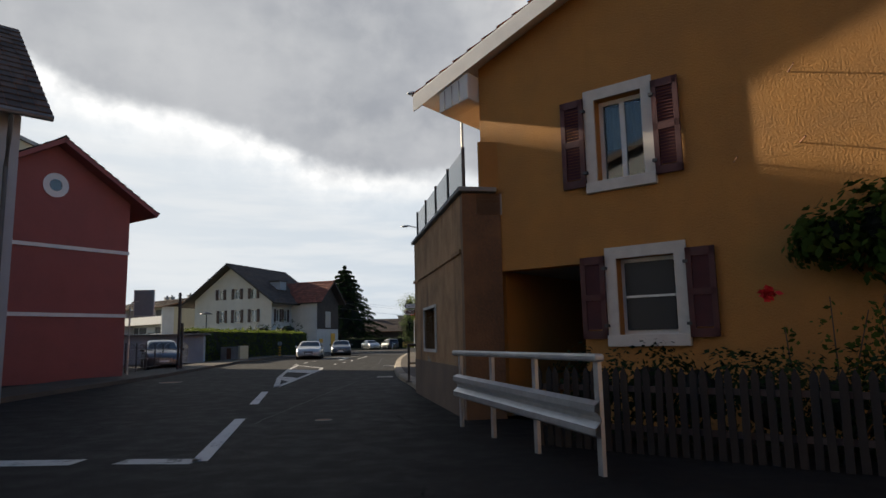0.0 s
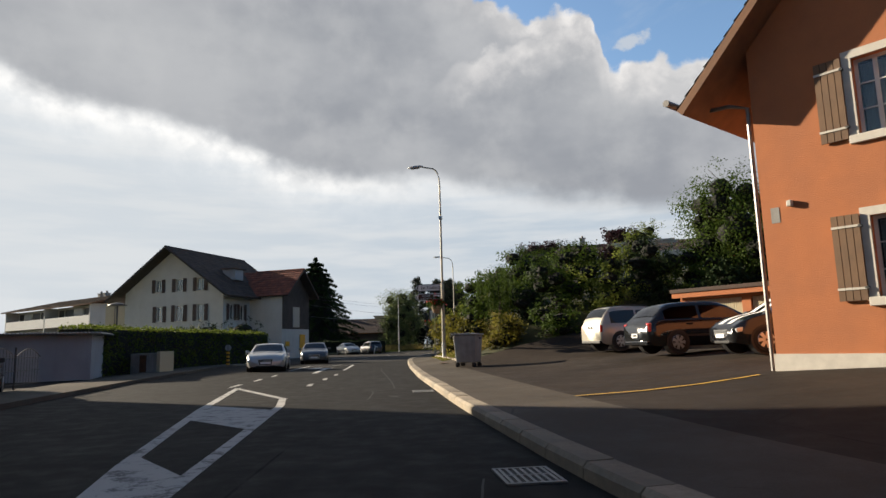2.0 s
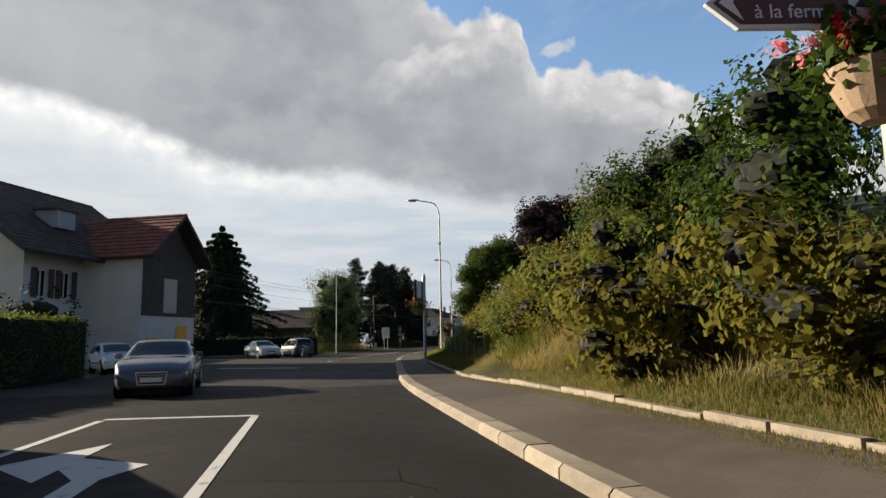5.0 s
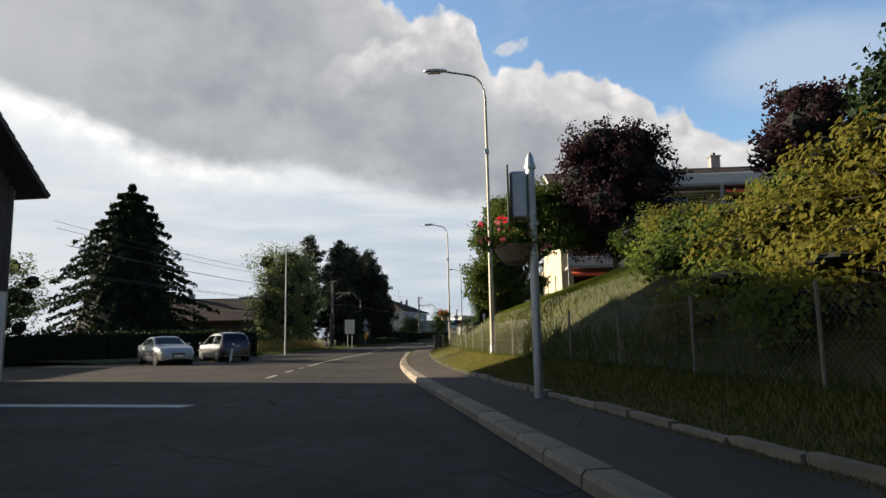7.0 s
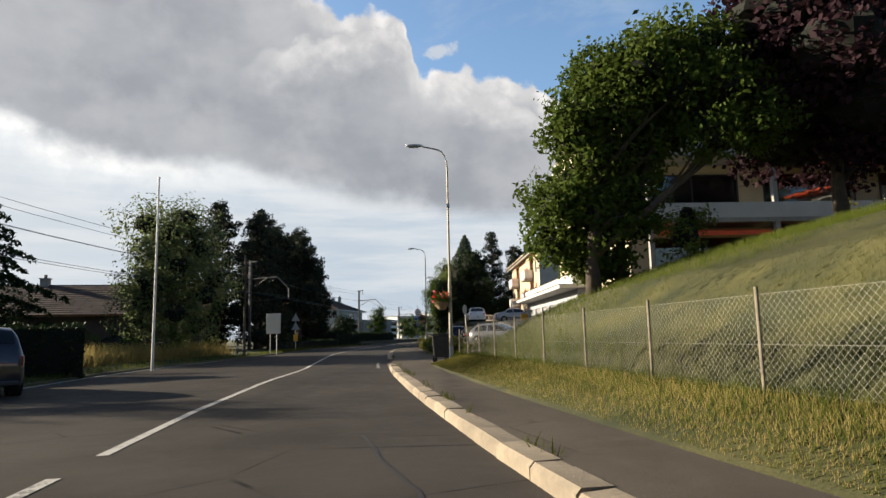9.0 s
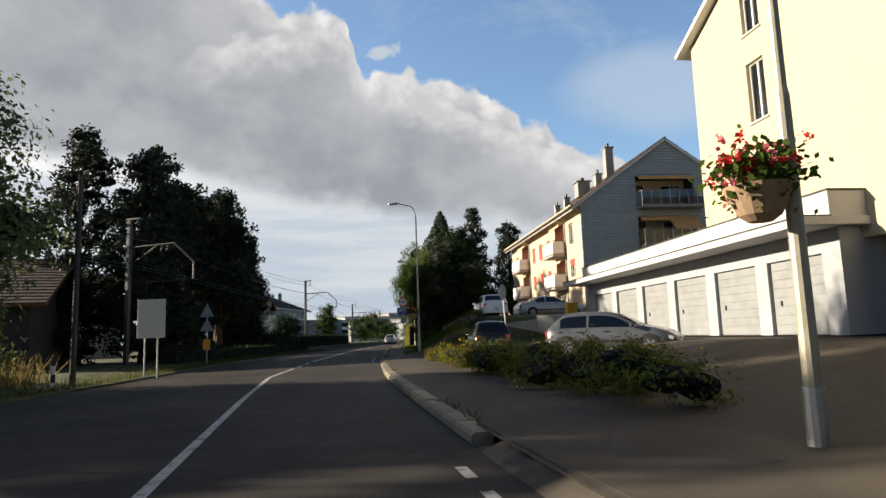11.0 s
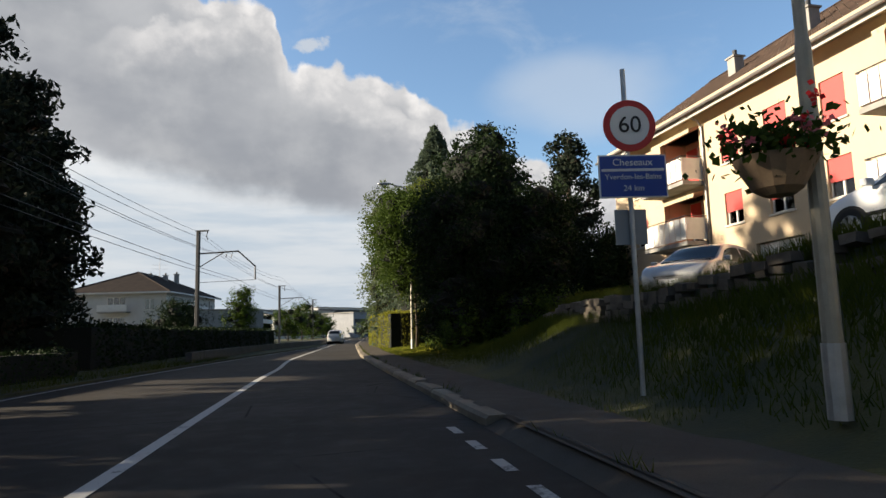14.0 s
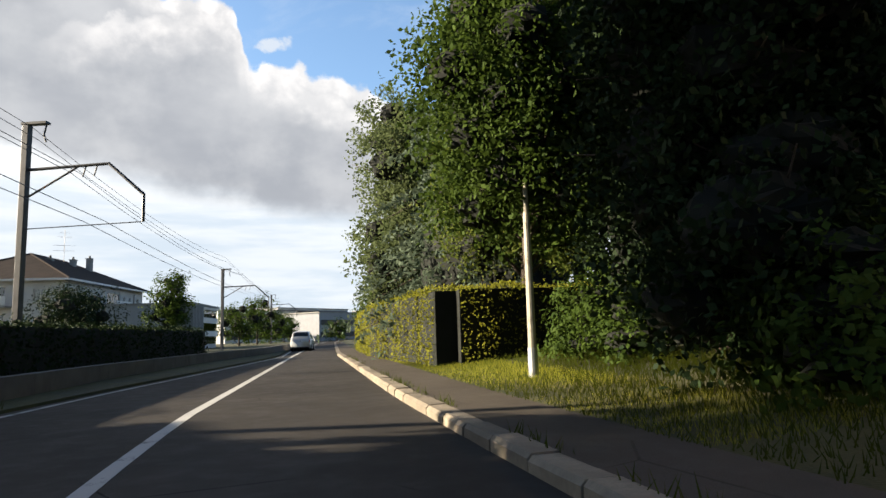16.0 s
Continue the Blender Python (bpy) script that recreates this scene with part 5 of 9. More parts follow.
structure("pavement", pavement_strip(0.27, 0.03, 16, 260, 0.012), PAVING, "brownish asphalt pavement along the kerb")
structure("pavement_bed", pavement_strip(0.20, 0.6, 16, 200, 0.0), PAVING, "asphalt under the kerb and pavement joints")
for y0, y1 in ((107.2, 112.8), (132.2, 146.8)):
    ap = MB()
    for i in range(17):
        y = y0 + (y1 - y0) * i / 16
        a, b = side(y, -0.02), side(y, 0.34)
        ap.v += [(a[0], a[1], 0.004), (b[0], b[1], 0.149)]
    ap.f = [(i * 2, i * 2 + 1, i * 2 + 3, i * 2 + 2) for i in range(16)]
    structure("crossing_ramp", ap, PAVING, "dropped asphalt edge where cars cross the pavement")
bank = MB()
ds = [1.3, 1.5, 1.75, 2.0, 2.35, 2.75, 3.3, 3.9, 4.4, 4.7, 5.0, 5.35, 5.7, 6.05, 6.4, 7.0, 8.0, 9.2, 10.5, 12, 14, 16, 20, 30, 50]
ys = list(np.arange(14, 200, 1.5)) + [210, 230, 260, 300, 420]
for y in ys:
    for d in ds:
        x, yy = side(y, d)
        w = 0.05 * noise.noise((x * 0.7, yy * 0.7, 0)) * step(d, 2.2, 3.5) * (1 - step(y, 15, 17) * (1 - step(y, 44.5, 46.5)))
        sunk = step(y, 14.5, 16) * (1 - step(y, 44.6, 45.4)) + step(y, 106.8, 108) * (1 - step(y, 139.6, 140.8)) * (1 - step(d, 14, 16))
        bank.v.append((x, yy, bank_z(y, d) - (0.03 if d < pave_w(y) + 0.02 else 0.0) - 0.25 * sunk + w * (1 - sunk)))
nd = len(ds)
bank.f = [(i * nd + j, i * nd + j + 1, (i + 1) * nd + j + 1, (i + 1) * nd + j) for i in range(len(ys) - 1) for j in range(nd - 1)]
structure("verge", bank, TURF, "mown grass verge rising to a steep green bank", 0, True)

lot = strip(lambda y: side(y, 1.80), lambda y: side(y, 22.0), 16.0, 45.0, 1.0, 0.0, 20)
lot.v = [(x, y, bank_z(y + (x - kx(y)) * 0.12, (x - kx(y)) * 0.99) + 0.004) for x, y, _ in lot.v]
structure("parking_lot", lot, LOT, "brown-grey asphalt parking lot rising gently from the road", 0, True)

yard = strip(lambda y: side(y, 1.50), lambda y: side(y, 16.0), 106.5, 141.0, 1.0, 0.0, 14)
yard.v = [(x, y, bank_z(y + (x - kx(y)) * 0.27, max(0, (x - kx(y)) * 0.94)) + 0.004) for x, y, _ in yard.v]
structure("forecourt", yard, PAVING, "asphalt forecourt before the garages", 0, True)

# grass verge and pavement on the left
lp = MB()
for y0, y1, w, z in ((-60, 60, 2.2, 0.12),):
    k = 60
    for i in range(k + 1):
        y = y0 + (y1 - y0) * i / k
        x = left_edge(y)[0]
        lp.v += [(x - w, y, z), (x - 0.15, y, z), (x, y, z), (x, y, -0.02)]
    lp.f = [(i * 4 + j, i * 4 + j + 1, i * 4 + j + 5, i * 4 + j + 4) for i in range(k) for j in range(3)]
structure("pavement_left", lp, PAVING, "narrow asphalt pavement before the houses")

lv = MB()
k = 70
for i in range(k + 1):
    y = 103.4 + (420 - 103.4) * (i / k) ** 1.5
    x = left_edge(y)[0]
    lv.v += [(x - 40, y + 16, 0.25), (x - 3.5, y + 1.2, 0.22), (x - 1.2, y + 0.4, 0.12), (x, y, 0.06), (x + 0.02, y, -0.02)]
lv.f = [(i * 5 + j, i * 5 + j + 1, i * 5 + j + 6, i * 5 + j + 5) for i in range(k) for j in range(4)]
structure("verge_left", lv, TURF, "strip of rough grass along the road")

yl = MB().add([(-60, -60, 0.02), (-11.5, -60, 0.02), (-13.4, 26, 0.02), (-17.0, 60, 0.02), (-60, 60, 0.02)], [(0, 1, 2, 3, 4)])
structure("yard_left", yl, LOT, "dark asphalt yard behind the railings")

# kerb stones, one by one where the road passes them closest
kb = MB().add([(-0.5, 0, -0.1), (0.5, 0, -0.1), (0.5, -0.28, -0.1), (-0.5, -0.28, -0.1), (-0.5, 0, 0.10), (0.5, 0, 0.10), (0.5, -0.04, 0.145), (0.5, -0.28, 0.15), (-0.5, -0.28, 0.15), (-0.5, -0.04, 0.145)],
              [(0, 3, 2, 1), (0, 1, 5, 4), (4, 5, 6, 9), (9, 6, 7, 8), (2, 3, 8, 7), (1, 2, 7, 6, 5), (0, 4, 9, 8, 3)])
kerb_me = fixed(kb.mesh("kerb_stone"))
kerb_me.materials.append(KERB)
kerb = thing("kerb", pose(0, 0, 0), "pale worn granite kerb stones, some tilted and chipped", "kerb", "", "structure")
y = 16.2
q = random.Random(4)
while y < 196:
    gap = 107.5 < y < 112.5 or 132.5 < y < 146.5
    ang = heading((kx(y), y), (kx(y + 1), y + 1))
    a, b = side(y + 0.5, 0.0)
    o = new("kerb_stone", kerb_me)
    o.parent = kerb
    rough = 1.0 if y > 84 else 0.3
    o.matrix_basis = pose(a, b, -0.19 if gap else q.uniform(-0.012, 0.01) * rough, q.uniform(-2.5, 2.5) * rough, q.uniform(-0.8, 0.8) * rough, ang + q.uniform(-1, 1) * rough) @ Matrix.Diagonal((0.975, 1, 1, 1))
    y += math.cos(math.atan2(kx(y + 1) - kx(y), 1)) * 1.0
far_kerb = structure("kerb_far", strip(lambda y: side(y, 0.0), lambda y: side(y, 0.3), 196, 420, 4.0, 0.14, 1), KERB, "pale kerb running on")

# edging between pavement and lawn
edge_me = fixed(MB().box(-0.5, -0.06, -0.1, 0.5, 0.06, 0.10).mesh("edging_stone"))
edge_me.materials.append(KERB)
edging = thing("edging", pose(0, 0, 0), "low concrete edging stones beside the lawn", "edging", "", "structure")
for i in range(36):
    y = 44.2 + i * 1.0
    a, b = side(y, pave_w(y) + 0.06)
    o = new("edging_stone", edge_me)
    o.parent = edging
    o.matrix_basis = pose(a, b, fall(y, pave_w(y)) - 0.01 + 0.02 * math.sin(i * 1.7), 0, 0, heading((kx(y), y), (kx(y + 1), y + 1)) + 0.6 * math.sin(i * 2.3)) @ Matrix.Diagonal((0.97, 1, 1, 1))


# ---- road paint ----
def stroke(name, pts, w, material, label, z=0.006, closed=False):
    """A painted line along points."""
    mb = MB()
    P = [Vector((p[0], p[1], 0)) for p in pts]
    n = len(P)
    vs = []
    for i, p in enumerate(P):
        a, b = P[max(0, i - 1)], P[min(n - 1, i + 1)]
        t = (b - a).normalized()
        nn = Vector((-t.y, t.x, 0)) * w / 2
        vs += [(p.x + nn.x, p.y + nn.y, z), (p.x - nn.x, p.y - nn.y, z)]
    mb.add(vs, [(2 * i, 2 * i + 1, 2 * i + 3, 2 * i + 2) for i in range(n - 1)])
    return tagged(part(name, mb, material), label, "road marking", "", "structure")


def centre(y):
    """Middle line of the road."""
    cy = [5, 10.7, 14, 17, 80, 85.1, 87.95, 90.4, 95.7, 102.9, 108.8, 122, 130, 135.7, 143.8, 151.3, 158.5, 163.2, 167.2, 171.3, 199, 260, 420]
    cx = [-2.2, -3.37, -4.06, -4.7, -6.6, -5.9, -5.35, -4.83, -3.72, -1.93, -0.1, 3.0, 5.0, 7.06, 9.9, 12.9, 15.8, 17.85, 19.35, 21.0, 34.0, 63.0, 145.0]
    return float(np.interp(y, cy, cx)), y


for a, b in ((6.9, 10.7), (13.2, 16.6)):
    stroke("lane_dash", [centre(a), centre(b)], 0.17, PAINT_NEW, "white dash of the middle line")
for a, b in ((84.3, 85.9), (87.5, 88.7), (90.0, 90.8)):
    stroke("lane_dash", [centre(a), centre(b)], 0.13, PAINT, "worn white dash of the middle line")
stroke("centre_line", [centre(y) for y in np.arange(91.9, 136.5, 2.0)], 0.13, PAINT, "worn white unbroken middle line")
for a, b in ((137.3, 138.9), (140.4, 142.0)):
    stroke("lane_dash", [centre(a), centre(b)], 0.15, PAINT_NEW, "white dash of the middle line")
stroke("centre_line", [centre(y) for y in np.arange(144.0, 300.0, 2.0)], 0.17, PAINT_NEW, "white unbroken middle line")
for i in range(9):
    a, b = side(138.3 + i * 1.0, -0.42), side(138.3 + i * 1.0 + 0.5, -0.42)
    stroke("entry_dash", [a, b], 0.12, PAINT, "short white dash across the driveway mouth")
for i in range(5):
    a, b = side(107.6 + i * 1.0, -0.40), side(107.6 + i * 1.0 + 0.5, -0.40)
    stroke("entry_dash", [a, b], 0.12, PAINT, "short white dash across the driveway mouth")
stroke("give_way_line", [(-8.4, 7.2), (-5.0, 7.02), (-3.9, 7.0)], 0.34, PAINT, "worn white line across the mouth of the side street")
stroke("give_way_line", [(-3.45, 6.98), (-2.62, 6.9)], 0.30, PAINT, "worn white line across the mouth of the side street")
# painted island
isl = [(-4.75, 18.2), (-6.05, 23.6), (-7.2, 29.5), (-8.25, 36.0)]
isr = [(-4.75, 18.2), (-5.25, 24.0), (-5.75, 29.8), (-6.05, 31.5)]
stroke("island_edge", isl, 0.16, PAINT, "worn white edge of the painted island")
stroke("island_edge", isr, 0.16, PAINT, "worn white edge of the painted island")
stroke("island_edge", [(-8.2, 35.8), (-6.0, 31.5)], 0.16, PAINT, "worn white edge of the painted island")
for a, b in ((20.6, 24.2), (26.2, 30.4)):
    mb = MB()
    xl = np.interp([a + 1.6, b], [p[1] for p in isl], [p[0] for p in isl])
    xr = np.interp([a, b - 1.4], [p[1] for p in isr], [p[0] for p in isr])
    mb.add([(xl[0], a + 1.6, 0.005), (xr[0], a, 0.005), (xr[1], b - 1.4, 0.005), (xl[1], b, 0.005)], [(0, 1, 2, 3)])
    tagged(part("island_bar", mb, PAINT), "worn white slanting bar of the painted island", "road marking", "", "structure")
# turning box with its arrow
stroke("box_edge", [(-9.3, 55.6), (-6.75, 55.3)], 0.2, PAINT_NEW, "white stop line of the turning lane")
stroke("box_edge", [(-6.75, 55.3), (-6.45, 47.5)], 0.13, PAINT_NEW, "white edge of the turning lane")
stroke("box_edge", [(-9.3, 55.4), (-9.2, 48.5)], 0.13, PAINT_NEW, "white edge of the turning lane")
for a in (36.0, 39.2, 42.4):
    stroke("lane_dash", [(-6.2, a), (-6.3, a + 1.1)], 0.15, PAINT, "white dash of the turning lane")
    stroke("lane_dash", [(-8.6 - 0.03 * (a - 36), a + 0.5), (-8.7 - 0.03 * (a - 36), a + 2.0)], 0.13, PAINT, "white dash of the turning lane")
ar = MB()
ar.add([(-7.55, 45.0, 0.006), (-7.35, 45.0, 0.006), (-7.55, 50.2, 0.006), (-7.8, 50.2, 0.006)], [(0, 1, 2, 3)])
ar.add([(-7.55, 50.2, 0.0062), (-7.3, 50.9, 0.0062), (-8.3, 51.6, 0.0062), (-8.2, 50.9, 0.0062), (-7.8, 50.2, 0.0062)], [(0, 1, 2, 3, 4)])
ar.add([(-8.15, 50.2, 0.0064), (-8.95, 51.2, 0.0064), (-8.2, 52.6, 0.0064)], [(0, 1, 2)])
tagged(part("turn_arrow", ar, PAINT_NEW), "white left-turn arrow on the road", "road marking", "", "structure")
stroke("stop_line", [(-11.4, 78.4), (-7.2, 76.3)], 0.45, PAINT_NEW, "broad white stop line across the side street")
stroke("edge_line", [left_edge(y)[0:1] + (y,) if False else (left_edge(y)[0] + 0.35, y) for y in np.arange(148, 300, 3)], 0.12, PAINT, "thin white edge line")
stroke("edge_line", [(left_edge(y)[0] + 0.25, y) for y in np.arange(104.5, 126, 2)], 0.12, PAINT, "thin white edge line")
lot = MB()
lv = []
for i in range(41):
    x = -0.3 + 3.6 * i / 40
    y, z = 28.0 + 0.155 * (x + 0.3), float(np.interp(x, (-0.32, 1.0, 2.09, 2.95, 3.4), (0.16, 0.20, 0.27, 0.35, 0.40))) + 0.012
    lv += [(x - 0.008, y + 0.05, z), (x + 0.008, y - 0.05, z)]
lot.add(lv, [(2 * i, 2 * i + 1, 2 * i + 3, 2 * i + 2) for i in range(40)])
tagged(part("lot_line", lot, PAINT_YELLOW), "thin yellow line of a parking bay", "road marking", "", "structure")

# cracks, patches and covers in the road
TAR = mat("tar seam", (0.012, 0.011, 0.010), 0.7, 0.2, 4.0, 60.0, 0.2)
CAST = mat("worn cast iron", (0.22, 0.21, 0.20), 0.5, 0.25, 8.0, 80.0, 0.2, metal=0.6)
PATCHED = road_mat("patched asphalt", (0.05, 0.044, 0.038), 0.5, 0.2)


def wander(pts, seed, w, label):
    """A crack that wanders a little between the given places."""
    q_ = random.Random(seed)
    out = []
    for a, b in zip(pts, pts[1:]):
        n = max(2, int(math.dist(a, b) / 0.25))
        out += [(a[0] + (b[0] - a[0]) * k / n + q_.uniform(-0.018, 0.018), a[1] + (b[1] - a[1]) * k / n) for k in range(n)]
    return stroke("road_crack", out + [pts[-1]], w, TAR, label, 0.004)


wander([(-4.09, 30.6), (-4.09, 32.2), (-4.14, 33.1), (-3.63, 33.74), (-3.65, 34.3), (-3.81, 36.9), (-4.1, 40.2), (-4.33, 42.6), (-4.6, 45.7), (-4.75, 48.8)], 1, 0.028, "dark crack along the asphalt")
wander([(-4.5, 83.2), (-4.36, 84.1), (-4.18, 84.9), (-4.0, 85.9), (-3.7, 87.0)], 3, 0.05, "broken dark crack in the asphalt")
wander([(-2.3, 86.9), (-2.19, 87.9), (-1.95, 89.0), (-1.88, 90.3), (-1.7, 92.0)], 4, 0.04, "broken dark crack in the asphalt")
wander([(-3.3, 83.2), (-3.22, 84.0), (-3.05, 85.3)], 5, 0.03, "broken dark crack in the asphalt")
wander([(-2.95, 10.0), (-2.9, 15.0), (-2.75, 20.5), (-2.5, 22.3)], 2, 0.02, "dark seam beside the gutter")
hole = MB()
hole.add([(-3.72, 31.5, 0.005), (-3.60, 31.22, 0.005), (-3.46, 31.14, 0.005), (-3.44, 31.33, 0.005), (-3.58, 31.42, 0.005)], [(0, 1, 2, 3, 4)])
tagged(part("road_patch", hole, TAR), "small dark pit in the asphalt", "road marking", "", "structure")
pt_ = MB()
pt_.add([(x, y, bank_at(x, y) + 0.012) for x, y in ((-2.74, 41.68), (-2.61, 40.89), (-2.27, 41.12), (-2.37, 42.03))], [(0, 1, 2, 3)])
tagged(part("pavement_patch", pt_, PATCHED), "dark square patch in the pavement", "road marking", "", "structure")


def drain_grate(x, y, turn):
    t = thing("drain_grate", pose(x, y, 0, 0, 0, turn), "cast iron drain grate at the kerb", "drain", "drain grates")
    # no depth here: a flat dark plate paints the shade below the bars
    part("shaft", MB().box(-0.23, -0.3, 0.001, 0.23, 0.3, 0.006), TAR, t)
    fr = MB().box(-0.25, -0.33, 0.001, 0.25, -0.29, 0.016).box(-0.25, 0.29, 0.001, 0.25, 0.33, 0.016)
    fr.box(-0.25, -0.289, 0.001, -0.22, 0.289, 0.016).box(0.22, -0.289, 0.001, 0.25, 0.289, 0.016)
    part("frame", fr, CAST, t)
    for k in range(7):
        u = -0.19 + k * 0.0633
        part("bar", MB().box(u - 0.014, -0.288, 0.007, u + 0.014, 0.288, 0.015), CAST, t)
    part("crossbar", MB().box(-0.219, -0.016, 0.007, 0.219, 0.016, 0.0155), CAST, t)


drain_grate(-2.12, 22.35, 4)
drain_grate(-2.9, 32.52, 3)


def manhole(x, y, z, r, label):
    t = thing("manhole_cover", pose(x, y, z), label, "manhole")
    rim, lid = MB(), MB()
    n = 28
    c = [(math.cos(2 * math.pi * k / n), math.sin(2 * math.pi * k / n)) for k in range(n)]
    rim.add([(r * a, r * b, 0.006) for a, b in c] + [(r * 0.9 * a, r * 0.9 * b, 0.009) for a, b in c], [(k, (k + 1) % n, n + (k + 1) % n, n + k) for k in range(n)])
    lid.add([(r * 0.89 * a, r * 0.89 * b, 0.006) for a, b in c], [tuple(range(n))])
    part("rim", rim, CAST, t)
    part("lid", lid, RUST, t)


manhole(-1.95, 10.33, 0.0, 0.13, "small round valve cover in the road")
manhole(-9.2, 21.75, 0.0, 0.36, "round iron manhole cover beside the kerb")
manhole(-1.74, 44.75, bank_at(-1.74, 44.75) + 0.01, 0.36, "round iron manhole cover in the pavement")


# ---- unseen blocks added behind the start: close the street, cut its sky light ----
for x, y, w, d, h, mt in ((-24.0, -46.0, 12.5, 44.0, 9.5, GREY_WALL), (5.5, -46.0, 10.0, 42.0, 9.5, OCHRE_OLD), (-11.0, -62.0, 16.0, 6.0, 9.0, GREY_WALL)):
    o = thing("house", pose(x, y, 0), "plain unseen house block that cuts the sky light at the start", "house", "houses behind the start")
    block(o, w, d, h, None, "x", mt, {})
    part("roof_slab", MB().box(-0.4, -0.4, h, w + 0.4, d + 0.4, h + 0.3), TILE, o)

# ---- right side: ochre house with its terrace over a carport ----
def hole_of(x, z, w, h):
    return (x, z, x + w, z + h)


YH = pose(0.63, 10.26, 0.0, 0, 0, -37.6)
house = thing("house", YH, "ochre rendered house with oxblood shutters and white window surrounds", "house")
yl_holes = [(0.0, 0.0, 1.70, 2.25), hole_of(2.22, 1.22, 0.80, 1.05), hole_of(2.02, 3.40, 0.70, 1.22)]
sd = block(house, 9.4, 8.0, 5.68, 7.4, "y", OCHRE, {"f": yl_holes})
win_lo = window(house, sd["f"] @ pose(2.22, 0, 1.22), 0.80, 1.05, None, STONE_TRIM, SHUT_RED, bars=1, inset=0.16, shut_style="louvre", shut_w=0.36, trim_w=0.16)
part("fly_screen", MB().box(0.06, 0.13, 0.06, 0.74, 0.14, 0.99), BLACK, win_lo, "dark fly screen")
part("screen_bar", MB().box(0.05, 0.11, 0.50, 0.75, 0.13, 0.53), GALV, win_lo)
window(house, sd["f"] @ pose(2.02, 0, 3.40), 0.70, 1.22, None, STONE_TRIM, SHUT_RED, curtain="half", bars=2, inset=0.16, shut_style="louvre", shut_w=0.36, trim_w=0.16)
gable_roof(house, 9.4, 8.0, 5.68, 7.4, "y", 1.26, TILE_RED, 0.26, WHITE, 0.30)
part("bargeboard", MB().prism([(-1.16, 5.14), (-1.16, 5.40), (4.7, 7.55), (4.7, 7.29)], -0.33, -0.305), WHITE, house, "white bargeboard of the gable")
part("eave_box", MB().prism([(-0.62, 4.98), (-0.02, 5.10), (-0.02, 5.55), (-0.62, 5.33)], -0.29, 0.1), WHITE, house, "white boxed eave with narrow boards", None, 0.02)
for i in range(3):
    x = -0.50 + i * 0.15
    part("eave_groove", MB().box(x, -0.302, 5.02 + i * 0.03, x + 0.012, -0.292, 5.34 + i * 0.05), ZINC, house)
for x, z in ((4.55, 4.35), (5.7, 4.45), (4.6, 3.45), (5.75, 3.6), (3.85, 3.35)):
    part("wall_hook", MB().tube([(x, 0.0, z), (x + 0.10, -0.24, z + 0.0)], 0.009, 6), RUST, house, "thin rusty wall hook")
# recess of the carport
rc = MB()
rc.add([(0.0, 0.25, 0.02), (1.70, 0.25, 0.02), (1.70, 3.8, 0.02), (0.0, 3.8, 0.02)], [(0, 1, 2, 3)])
rc.add([(-0.6, 3.8, 0.0), (1.72, 3.8, 0.0), (1.72, 3.8, 2.3), (-0.6, 3.8, 2.3)], [(0, 1, 2, 3)])
rc.add([(1.71, 0.25, 0.0), (1.71, 3.8, 0.0), (1.71, 3.8, 2.3), (1.71, 0.25, 2.3)], [(0, 1, 2, 3)])
rc.add([(-0.6, 0.25, 2.27), (1.72, 0.25, 2.27), (1.72, 3.8, 2.27), (-0.6, 3.8, 2.27)], [(0, 1, 2, 3)])
part("carport_recess", raw(rc, "carport_recess"), CONCRETE, house)

AX = pose(0.26, 10.08, 0.0, 0, 0, 100.5)
annex = thing("terrace_annex", AX, "stained ochre annex wall with a glazed terrace on top", "building")
# local x runs along the road; outside towards -y after turning, so the wall is drawn mirrored
AX2 = pose(-0.73, 15.42, 0.0, 0, 0, 100.5 - 180)
annex.matrix_basis = AX2
part("wall", raw(wall_mb(5.43, 3.50, [(1.52, 1.03, 2.95, 1.84)], 0.22), "wall"), OCHRE_OLD, annex)
part("wall", raw(wall_mb(3.4, 3.5, [], 0.22), "wall"), OCHRE_OLD, annex, "", pose(0, 0.0, 0, 0, 0, 90) @ pose(0.22, -0.0, 0) @ pose(0, 0, 0))
wf = MB()
wf.box(1.46, -0.03, 0.97, 3.01, 0.16, 1.03).box(1.46, -0.03, 1.84, 3.01, 0.16, 1.89).box(1.46, -0.03, 1.03, 1.52, 0.16, 1.84).box(2.95, -0.03, 1.03, 3.01, 0.16, 1.84)
part("opening_frame", wf, STONE_TRIM, annex, "worn pale frame of the open window")
part("near_face", MB().box(5.43, 0.0, 0.0, 5.60, 0.62, 3.49), STAINED, annex, "wall end with sooty stains")
part("base_band", MB().box(0.0, -0.012, 0.0, 5.60, -0.002, 0.78), BASE_BROWN, annex, "darker painted base of the wall")
part("terrace_edge", MB().box(-0.06, -0.07, 3.505, 5.68, 0.55, 3.58), CONCRETE, annex, "", None, 0.015)
part("ledge", MB().box(-0.02, -0.035, 2.55, 5.43, -0.002, 2.62), OCHRE_OLD, annex, "", None, 0.01)
part("terrace_slab", MB().box(0.0, 0.22, 3.15, 5.6, 3.6, 3.49), CONCRETE, annex)
for i in range(5):
    x = 0.05 + i * 1.33
    part("rail_post", MB().box(x - 0.025, 0.06, 3.585, x + 0.025, 0.11, 4.30), STEEL_DARK, annex)
    if i < 4:
        pn = part("glass_panel", MB().box(x + 0.03, 0.08, 3.62, x + 1.30, 0.09, 4.26), RAIL_GLASS, annex)
        pn.visible_shadow = False
